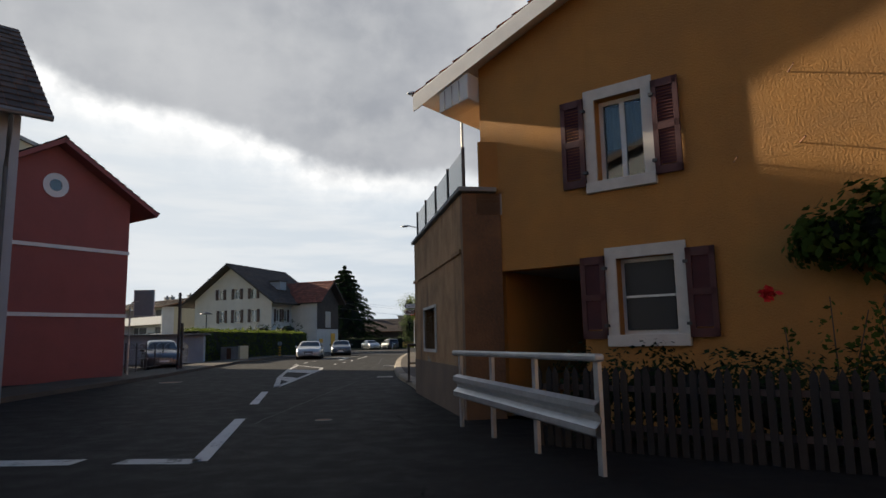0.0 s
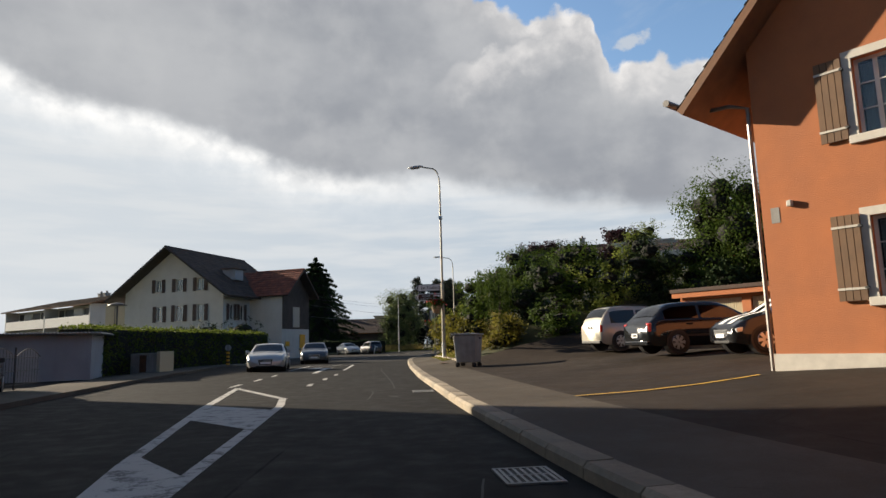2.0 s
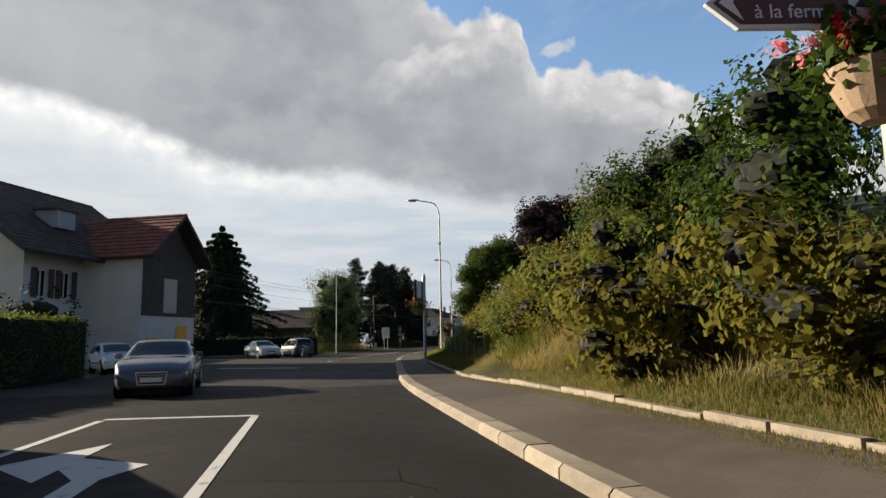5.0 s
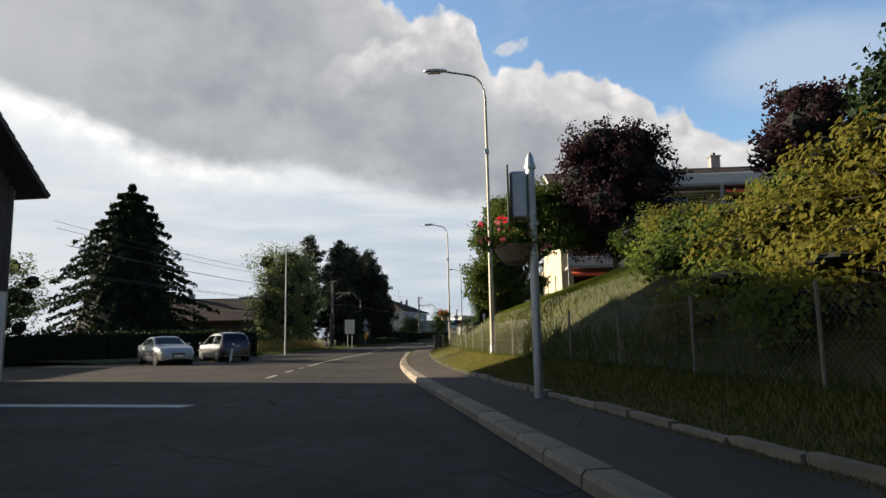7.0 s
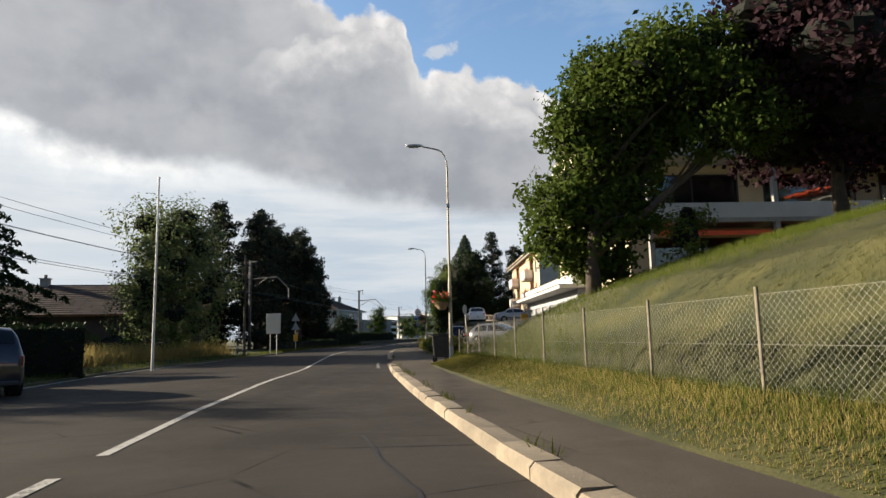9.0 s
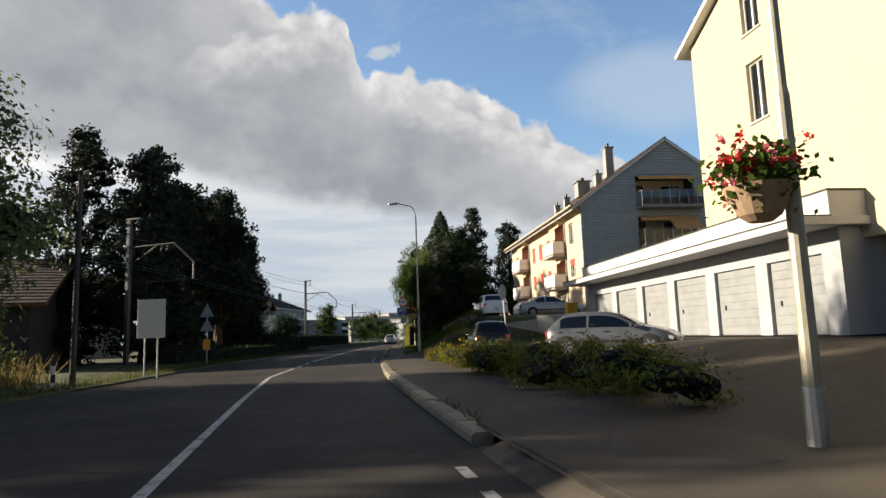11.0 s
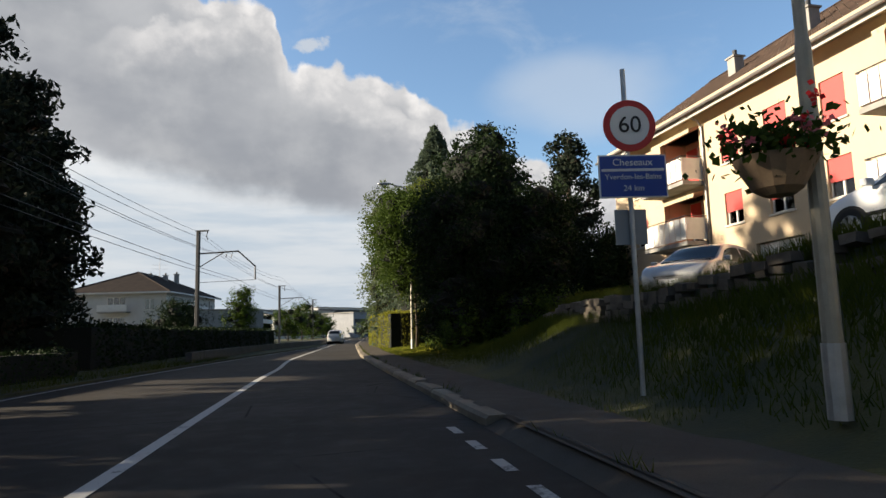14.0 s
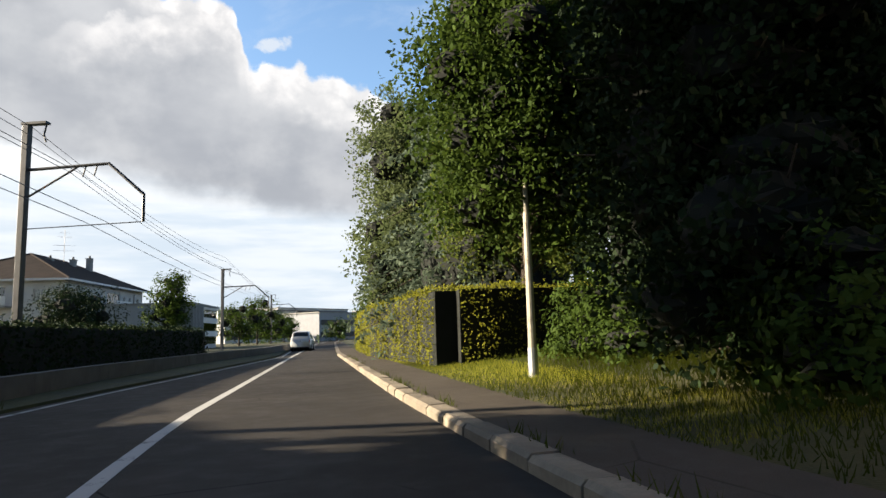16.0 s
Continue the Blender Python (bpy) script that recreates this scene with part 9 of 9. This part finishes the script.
for i, (x, y, h, r) in enumerate(((47.0, 250.0, 6.2, 3.6), (52.0, 257.0, 7.6, 3.4), (58.0, 268.0, 6.0, 4.0), (66.0, 282.0, 5.5, 3.5), (84.0, 296.0, 5.0, 3.5), (97.0, 304.0, 6.0, 3.8))):
    tree(pose(x, y, 0), 0.4, h, r, LEAF_GREEN, 3600, "rounded tree far along the road", 50 + i, 0.32, 9, 0.15, 0.4)

# ---- plants: bank behind the parking lot ----
BUSHES = [(-0.6, 49.0, 2.0, 1.3, LEAF_YELLOW), (0.6, 50.8, 3.0, 1.8, LEAF_GREEN), (1.2, 46.4, 1.5, 1.1, LEAF_YELLOW), (2.8, 48.4, 2.8, 1.5, LEAF_DARK), (3.6, 45.8, 1.9, 1.4, LEAF_GREEN), (4.4, 49.2, 3.4, 1.9, LEAF_GREEN), (6.2, 47.4, 3.0, 1.8, LEAF_LIGHT), (6.6, 50.4, 3.0, 2.0, LEAF_GREEN), (8.6, 47.6, 3.6, 2.0, LEAF_DARK), (9.4, 50.8, 3.2, 2.1, LEAF_LIGHT), (11.4, 46.6, 3.6, 2.5, LEAF_GREEN), (13.4, 44.8, 3.8, 2.8, LEAF_GREEN), (15.8, 42.6, 4.4, 2.8, LEAF_GREEN), (-1.0, 52.0, 2.2, 1.4, LEAF_YELLOW), (-0.4, 54.6, 2.6, 1.7, LEAF_LIGHT), (3.0, 54.0, 3.6, 2.2, LEAF_GREEN)]
for i, (x, y, h, r, mt) in enumerate(BUSHES):
    z = bank_at(x, y) - 0.15
    q_ = random.Random(70 + i)
    bl = [(q_.uniform(-0.5, 0.5) * r, q_.uniform(-0.5, 0.5) * r, h * f, r * q_.uniform(0.5, 0.75) * (1.1 - 0.45 * f), r * q_.uniform(0.5, 0.75) * (1.1 - 0.45 * f), h * 0.2) for f in (0.15, 0.3, 0.3, 0.45, 0.6, 0.6, 0.75, 0.85)]
    bush(pose(x, y, z), bl, int(2200 + 330 * h * r), mt, "dense overgrown shrub on the bank above the lot" if h > 3 else "leafy shrub at the edge of the lot", 70 + i, 0.14, 0.2, 0.52, shell=0.5)
tree(pose(12.6, 46.6, bank_at(12.6, 46.6) - 0.2), 1.0, 9.1 - bank_at(12.6, 46.6), 3.5, LEAF_GREEN, 30000, "broad rounded tree above the garages", 68, 0.13, 26, 0.18, 0.28)
wp = thing("weeping_tree", pose(1.1, 48.7, bank_at(1.1, 48.7)), "weeping dark green conifer with hanging strands", "tree")
pp = []
q_ = np.random.default_rng(5)
lm = MB().tube([(0, 0, 0), (0.1, 0, 1.3), (0, 0, 2.9)], [0.09, 0.06, 0.03], 7)
for i in range(46):
    a, rr, zt_ = q_.uniform(0, 6.28), q_.uniform(0.2, 1.3), q_.uniform(2.3, 3.1)
    ln = q_.uniform(1.2, 2.6)
    k = 70
    s = q_.random(k)
    pp.append(np.column_stack([rr * math.cos(a) + q_.normal(size=k) * 0.05, rr * math.sin(a) + q_.normal(size=k) * 0.05, zt_ - s * ln]))
part("trunk", lm, BARK, wp)
part("strand_curtain", leaf_mesh("strands", np.concatenate(pp), 0.14, LEAF_GREEN, 0.3, 5, (0, 0, -1.0)), LEAF_GREEN, wp)
conifer(pose(10.6, 44.2, bank_at(10.6, 44.2)), 3.4, 2.4, LEAF_DARK, "low spreading juniper above the garages", 17, 0.3, 5200, 8, -0.1, 0.24, 0.6, 12)

# bank between the lot and the flats
SLOPE = [(1.6, 57.0, 3.4, 2.0, LEAF_GREEN), (4.2, 58.5, 3.4, 2.2, LEAF_GREEN), (3.6, 62.0, 2.9, 2.3, LEAF_YELLOW), (6.6, 61.0, 3.2, 2.6, LEAF_GREEN), (5.2, 66.0, 3.2, 2.5, LEAF_GREEN), (8.2, 65.2, 4.0, 2.6, LEAF_DARK), (3.4, 68.8, 1.5, 1.8, LEAF_YELLOW), (5.6, 71.0, 1.6, 1.9, LEAF_YELLOW), (4.6, 74.4, 0.6, 1.5, LEAF_YELLOW), (7.0, 75.6, 1.2, 1.9, LEAF_LIGHT), (6.2, 80.0, 1.6, 1.9, LEAF_LIGHT), (9.2, 80.6, 0.9, 1.8, LEAF_LIGHT), (7.4, 84.0, 1.7, 1.6, LEAF_GREEN), (7.7, 81.8, 1.5, 1.8, LEAF_LIGHT), (5.4, 78.8, 1.4, 1.7, LEAF_YELLOW), (10.4, 85.6, 1.1, 1.8, LEAF_GREEN), (3.2, 65.4, 1.8, 1.8, LEAF_YELLOW), (2.2, 61.0, 1.7, 1.6, LEAF_YELLOW), (7.6, 72.4, 1.4, 1.9, LEAF_YELLOW), (9.4, 75.4, 1.05, 2.0, LEAF_GREEN), (9.0, 70.0, 2.2, 2.2, LEAF_GREEN), (2.6, 74.6, 0.6, 1.4, LEAF_GREEN), (3.8, 75.8, 0.8, 1.5, LEAF_LIGHT), (4.8, 77.4, 1.1, 1.7, LEAF_GREEN), (5.8, 76.4, 0.9, 1.7, LEAF_LIGHT), (2.8, 70.2, 0.8, 1.5, LEAF_YELLOW), (4.0, 71.2, 1.2, 1.6, LEAF_YELLOW), (3.0, 68.2, 2.0, 1.7, LEAF_YELLOW)]
for i, (x, y, h, r, mt) in enumerate(SLOPE):
    z = bank_at(x, y) - 0.2
    q_ = random.Random(110 + i)
    bl = [(q_.uniform(-0.5, 0.5) * r, q_.uniform(-0.5, 0.5) * r, h * f, r * q_.uniform(0.5, 0.75) * (1.1 - 0.4 * f), r * q_.uniform(0.5, 0.75) * (1.1 - 0.4 * f), h * 0.2) for f in (0.12, 0.28, 0.3, 0.45, 0.6, 0.62, 0.78, 0.85)]
    bush(pose(x, y, z), bl, int(3000 + 460 * h * r), mt, "shrubs with yellowing leaves on the bank" if mt is LEAF_YELLOW else "green shrubs on the bank", 110 + i, 0.115, 0.2, 0.52, shell=0.5)
deep_tree(7.9, 73.4, bank_at(7.9, 73.4) - 0.2, 0.2, 3.3, 1.6, LEAF_DARK, 18000, "dark leafy tree above the brambles", 69, 0.16, 14, 0.55)
tree(pose(7.0, 70.0, bank_at(7.0, 70.0) - 0.2), 0.3, 4.6, 2.0, LEAF_DARK, 14000, "dark leafy tree above the brambles", 67, 0.17, 14, 0.16, 0.3)
deep_tree(13.1, 96.8, bank_at(13.1, 96.8) - 0.2, 1.3, 9.7, 3.8, LEAF_PLUM, 30000, "dark purple plum tree on the lawn", 18, 0.22, 22, 0.66)
deep_tree(21.6, 90.8, bank_at(21.6, 90.8) - 0.2, 1.5, 9.8, 3.4, LEAF_PLUM, 14000, "dark purple plum tree above the bank", 19, 0.26, 18, 0.66)
tree(pose(24.5, 92.0, bank_at(24.5, 92) - 0.2), 1.5, 10.5, 3.0, LEAF_LIGHT, 8000, "light green tree above the bank", 20, 0.22, 14, 0.2, 0.32)
WALNUT = ((5.9, 99.8, 4.7, 1.4), (6.3, 99.4, 6.1, 1.4), (6.9, 98.9, 7.2, 1.5), (8.0, 98.2, 7.9, 1.5), (9.0, 97.6, 7.7, 1.5), (8.4, 99.0, 6.5, 1.5), (9.4, 97.0, 6.7, 1.4), (6.7, 99.5, 4.1, 1.1), (10.2, 97.4, 8.0, 1.3), (7.5, 99.2, 5.2, 1.3), (7.4, 98.9, 4.2, 0.9), (5.9, 100.0, 3.7, 1.1), (6.6, 99.8, 3.3, 0.9), (7.1, 99.3, 3.2, 0.8), (7.2, 98.9, 8.6, 1.3), (8.3, 98.4, 9.1, 1.3), (6.7, 99.2, 7.7, 1.2), (9.3, 97.8, 8.9, 1.3))
wz = bank_at(6.3, 99.0) - 0.1
walnut = thing("tree", pose(6.3, 99.0, wz), "broad walnut tree with two leaning trunks on the lawn", "tree")
wq = random.Random(21)
bl = []
for x, y, z, r in WALNUT:
    for k in range(4):
        a, d = k * 1.7 + wq.uniform(-0.5, 0.5), r * wq.uniform(0.25, 0.6)
        bl.append((x - 6.3 + d * math.cos(a), y - 99.0 + d * math.sin(a), z - wz + r * wq.uniform(-0.4, 0.4), r * 0.62, r * 0.62, r * 0.5))
part("trunk", limbs_mb(1.4, bl[::3], 0.19, 21, 0.5), BARK, walnut, "", None, 0, True)
part("second_trunk", MB().tube([(1.25, 0.3, 0.0), (1.0, 0.2, 1.2), (1.3, -0.1, 2.6), (1.9, -0.6, 4.2)], [0.2, 0.16, 0.13, 0.06], 8), BARK, walnut, "", None, 0, True)
part("crown", leaf_mesh("crown", in_blobs(bl, 52000, 0.24, 21, 0.35), 0.17, LEAF_WALNUT, 0.5, 21), LEAF_WALNUT, walnut)
part("inner_crown", core_mb(bl, 0.5, 21), CORE, walnut)
bush(pose(8.6, 98.0, bank_at(8.6, 98.0)), [(0, 0, 0.7, 0.8, 0.8, 0.8), (0.3, 0.2, 1.3, 0.5, 0.5, 0.5)], 1800, LEAF_LIGHT, "small light green shrub beside the walnut tree", 22, 0.12)
bush(pose(13.6, 106.0, bank_at(13.6, 106)), [(0, 0, 0.6, 1.0, 0.8, 0.7), (1.2, -0.4, 0.5, 0.9, 0.7, 0.6)], 1500, LEAF_LIGHT, "small light green shrub below the balconies", 23, 0.14)
bush(pose(16.4, 98.5, bank_at(16.4, 98.5)), [(0, 0, 0.5, 1.2, 0.7, 0.6), (1.4, -0.4, 0.5, 1.0, 0.7, 0.6)], 1500, LEAF_YELLOW, "round yellowish shrub on the lawn", 24, 0.14)

# strip of shrubs between pavement and forecourt
for i in range(15):
    y = 114.5 + i * 1.35
    x, yy = side(y, 3.1 + 0.25 * math.sin(i * 1.7))
    q_ = random.Random(150 + i)
    h = q_.uniform(0.8, 1.15) * (0.75 if i > 11 else 1)
    bl = [(q_.uniform(-0.5, 0.5), q_.uniform(-0.6, 0.6), h * f, q_.uniform(0.5, 0.75), q_.uniform(0.55, 0.8), h * 0.36) for f in (0.3, 0.45, 0.5, 0.65)]
    t = bush(pose(x, yy, bank_z(y, 3.0) - 0.05), bl, 2300, (LEAF_LIGHT, LEAF_YELLOW, LEAF_YELLOW)[i % 3], "low flowering shrubs beside the pavement", 150 + i, 0.075, 0.13, 0.55)
    if i % 3 == 1:
        c = np.random.default_rng(i).normal(size=(60, 3)) * np.array([0.5, 0.5, 0.16]) + np.array([0, 0, h * 0.85])
        tagged(part("yellow_blooms", leaf_mesh("yellow_blooms", c, 0.05, FLOWER_YELLOW, 0.9, i), FLOWER_YELLOW, t), kind="stuff")

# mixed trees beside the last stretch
# the next five use the dark leaf tone as painted shade
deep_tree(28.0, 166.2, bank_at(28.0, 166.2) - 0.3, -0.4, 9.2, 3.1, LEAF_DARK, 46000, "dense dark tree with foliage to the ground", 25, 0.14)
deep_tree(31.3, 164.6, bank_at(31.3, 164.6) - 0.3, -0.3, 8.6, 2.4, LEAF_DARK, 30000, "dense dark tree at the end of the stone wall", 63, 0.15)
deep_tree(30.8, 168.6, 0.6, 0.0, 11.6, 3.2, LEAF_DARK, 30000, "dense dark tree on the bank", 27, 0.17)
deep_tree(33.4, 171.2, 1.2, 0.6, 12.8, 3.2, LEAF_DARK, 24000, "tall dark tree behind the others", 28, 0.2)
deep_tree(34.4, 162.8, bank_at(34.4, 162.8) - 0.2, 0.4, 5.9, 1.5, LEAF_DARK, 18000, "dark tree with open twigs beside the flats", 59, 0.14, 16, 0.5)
deep_tree(28.5, 171.85, 0.2, 2.6, 9.4, 2.7, LEAF_GREEN, 46000, "green tree spreading over the street lamp", 26, 0.13, 28, 0.5, 0.09)
deep_tree(33.4, 177.2, 0.2, 2.2, 12.0, 3.3, LEAF_LIGHT, 34000, "tall leafy green tree behind the lamp", 66, 0.15, 26, 0.5)
conifer(pose(36.6, 182.6, 0.4), 17.4, 6.6, LEAF_BLUE, "tall blue-green cedar with feathery boughs", 29, 0.6, 40000, 36, 0.26, 0.30, 0.75, 10)
deep_tree(36.6, 189.6, 0.2, 0.8, 14.4, 3.6, LEAF_BIRCH, 36000, "grey green birch with hanging twigs", 65, 0.18, 26, 0.45)
pine(pose(41.3, 182.0, 1.0), 17.7, 2.5, 3.6, "tall dark pine behind the trees", 61, 12000)
pine(pose(40.1, 171.2, 1.5), 12.9, 2.0, 3.2, "dark pine behind the trees", 62, 12000)
for i, (x, y, h, r) in enumerate(((26.6, 164.6, 2.4, 1.5), (30.0, 170.2, 2.6, 1.4), (30.9, 172.2, 2.2, 1.3), (29.0, 163.2, 2.6, 1.9), (31.6, 165.6, 3.0, 2.0), (33.6, 168.6, 3.0, 2.2), (34.6, 172.6, 3.0, 2.2), (30.2, 161.4, 2.6, 1.8), (36.8, 166.4, 3.2, 2.4), (38.6, 175.6, 3.2, 2.4))):
    bl = [(0, 0, h * f, r * (1.1 - 0.5 * f), r * (1.1 - 0.5 * f), h * 0.25) for f in (0.2, 0.45, 0.7)] + [(r * 0.5, r * 0.5, h * 0.3, r * 0.6, r * 0.6, h * 0.25)]
    bush(pose(x, y, bank_at(x, y) - 0.1), bl, 5200, LEAF_GREEN, "leafy undergrowth at the foot of the trees", 180 + i, 0.13, 0.18)
# leaf colour raised to paint the sun on this hedge
hedge("hedge", [(34.6, 174.6), (30.2, 176.9), (34.0, 187.6), (38.6, 197.5), (43.6, 207.5)], 1.5, 2.35, LEAF_SUNLIT, "tall clipped hedge beside the pavement, sunlight in its leaf colour", 26000, 31, 0.09, 0.15)
for i, (x, y, h, r) in enumerate(((41.5, 199.0, 6.0, 2.6), (45.5, 206.0, 7.0, 3.0), (50.0, 213.0, 7.5, 3.0), (58.0, 226.0, 7.0, 3.2))):
    tree(pose(x, y, 0.2), 0.4, h, r, LEAF_GREEN, 6000, "green tree behind the far hedge", 190 + i, 0.24, 10, 0.15, 0.34)

# brambles over the lower bank
for i in range(26):
    y = 58.5 + i * 0.56
    d = 3.5 + 1.5 * ((i * 7) % 5) / 4
    x, yy = side(y, d)
    q_ = random.Random(300 + i)
    k = 1.0 if i < 16 else 0.55
    bl = [(q_.uniform(-0.6, 0.6), q_.uniform(-0.6, 0.6), f * k, q_.uniform(0.6, 0.9), q_.uniform(0.6, 0.9), 0.42 * k) for f in (0.25, 0.4, 0.55, 0.75)]
    bush(pose(x, yy, bank_z(y, d) - 0.1), bl, 2600, (LEAF_YELLOW, LEAF_YELLOW, LEAF_LIGHT)[i % 3], "yellowing brambles on the bank behind the fence", 300 + i, 0.10, 0.2, 0.48)

# ---- fences and grass ----
FENCE_Y = [64.03 + 2.33 * i for i in range(20)]
chain_fence("mesh_fence", [side(y, 2.74) for y in FENCE_Y], 1.02, "wire mesh fence with thin posts at the foot of the bank", lambda x, y: bank_at(x, y) - 0.02, POST_OLD, WIRE_OLD, 2.3, 0.085, 0.0022, True, 0.022)


def scatter(y0, y1, d0, d1, n, seed, bias=1.0):
    q_ = np.random.default_rng(seed)
    ys_, ds_ = q_.uniform(y0, y1, n), d0 + (d1 - d0) * q_.random(n) ** bias
    out = []
    for y, d in zip(ys_, ds_):
        x, yy = side(y, d)
        out.append((x, yy, bank_z(y, d) - 0.01))
    return np.array(out)


grass("verge_grass", scatter(46.5, 107, 1.5, 2.8, 50000, 1), 0.09, GRASS, "short mown grass of the verge", 1)
grass("verge_hay", scatter(47, 107, 1.5, 2.7, 42000, 2), 0.08, HAY, "dry mown cuttings on the verge", 2)
grass("bank_grass", scatter(64, 110, 2.7, 11, 50000, 3, 1.4), 0.17, GRASS, "longer grass on the bank", 3)
grass("fence_weeds", scatter(58, 110, 2.6, 3.3, 5000, 4), 0.36, GRASS, "tall weeds along the fence", 4)
grass("far_bank_grass", scatter(145, 200, 1.45, 6.0, 28000, 5), 0.20, GRASS, "long grass below the stone wall", 5)
# same sunlit tone paints the lit verge near the lamp
grass("end_verge_grass", scatter(165, 200, 1.5, 3.6, 26000, 25), 0.10, LEAF_SUNLIT, "mown grass beside the pavement, sunlight in its blade colour", 25)
grass("wall_grass", scatter(138.5, 160, 2.2, 6.2, 16000, 16, 0.7), 0.34, GRASS, "tall grass leaning on the stone wall", 16)
grass("lamp_weeds", scatter(46.5, 66, 2.3, 5.0, 9000, 6), 0.45, HAY, "tall dry grass round the lamp post", 6)
q_ = np.random.default_rng(9)
ly = q_.uniform(104, 175, 16000)
lx = np.interp(ly, LEFT_Y, LEFT_X) - 0.05 - q_.random(16000) ** 1.5 * 4.0
grass("left_grass", np.column_stack([lx, ly, np.full(16000, 0.08)]), 0.16, GRASS, "grass strip on the far side of the road", 7)
ly = q_.uniform(112, 132, 6000)
lx = np.interp(ly, LEFT_Y, LEFT_X) - 2.2 - q_.random(6000) * 4.0
grass("left_tall_grass", np.column_stack([lx, ly, np.full(6000, 0.15)]), 0.75, HAY, "tall dry grass below the birch", 8)
ky = q_.uniform(86, 190, 2600)
kp = np.array([side(y, 0.30 + 0.04 * q_.normal()) for y in ky])
keep = np.array([noise.noise((x * 0.8, y * 0.8, 3.0)) > 0.12 for x, y in kp])
kp = kp[keep]
grass("kerb_weeds", np.column_stack([kp, np.full(len(kp), 0.13)]), 0.12, GRASS, "weeds between the kerb stones", 9)

# dry stone wall below the terrace
st_mes = []
for i in range(5):
    q_ = random.Random(i)
    w, h, d = 0.22 + 0.08 * i, 0.13 + 0.04 * (i % 3), 0.3
    v = [(sx * w / 2 * q_.uniform(0.85, 1), sy * d / 2 * q_.uniform(0.85, 1), sz * h / 2 * q_.uniform(0.8, 1)) for sz in (-1, 1) for sy in (-1, 1) for sx in (-1, 1)]
    me = fixed(MB().add(v, [(0, 2, 3, 1), (4, 5, 7, 6), (0, 1, 5, 4), (1, 3, 7, 5), (3, 2, 6, 7), (2, 0, 4, 6)]).mesh("stone"))
    me.materials.append(STONE)
    st_mes.append(me)
dw = thing("stone_wall", pose(0, 0, 0), "rough dry stone wall below the parked cars", "wall", "", "structure")
q_ = random.Random(3)
y = 143.0
while y < 163:
    for k in range(4):
        if q_.random() < 0.12:
            continue
        d = wall_d(y) + 0.02 * k
        x, yy = side(y, d + q_.uniform(-0.05, 0.05))
        z0 = bank_z(y, wall_d(y) - 0.1)
        top = bank_z(y, wall_d(y) + 0.4)
        z = z0 + 0.02 + (k + q_.uniform(-0.2, 0.2)) * (top - z0) / 3.2
        o = new("stone", st_mes[(k + int(y * 3)) % 5])
        o.parent = dw
        o.matrix_basis = pose(x, yy, z, q_.uniform(-6, 6), q_.uniform(-6, 6), heading((kx(y), y), (kx(y + 1), y + 1)) + q_.uniform(-8, 8))
    y += 0.36
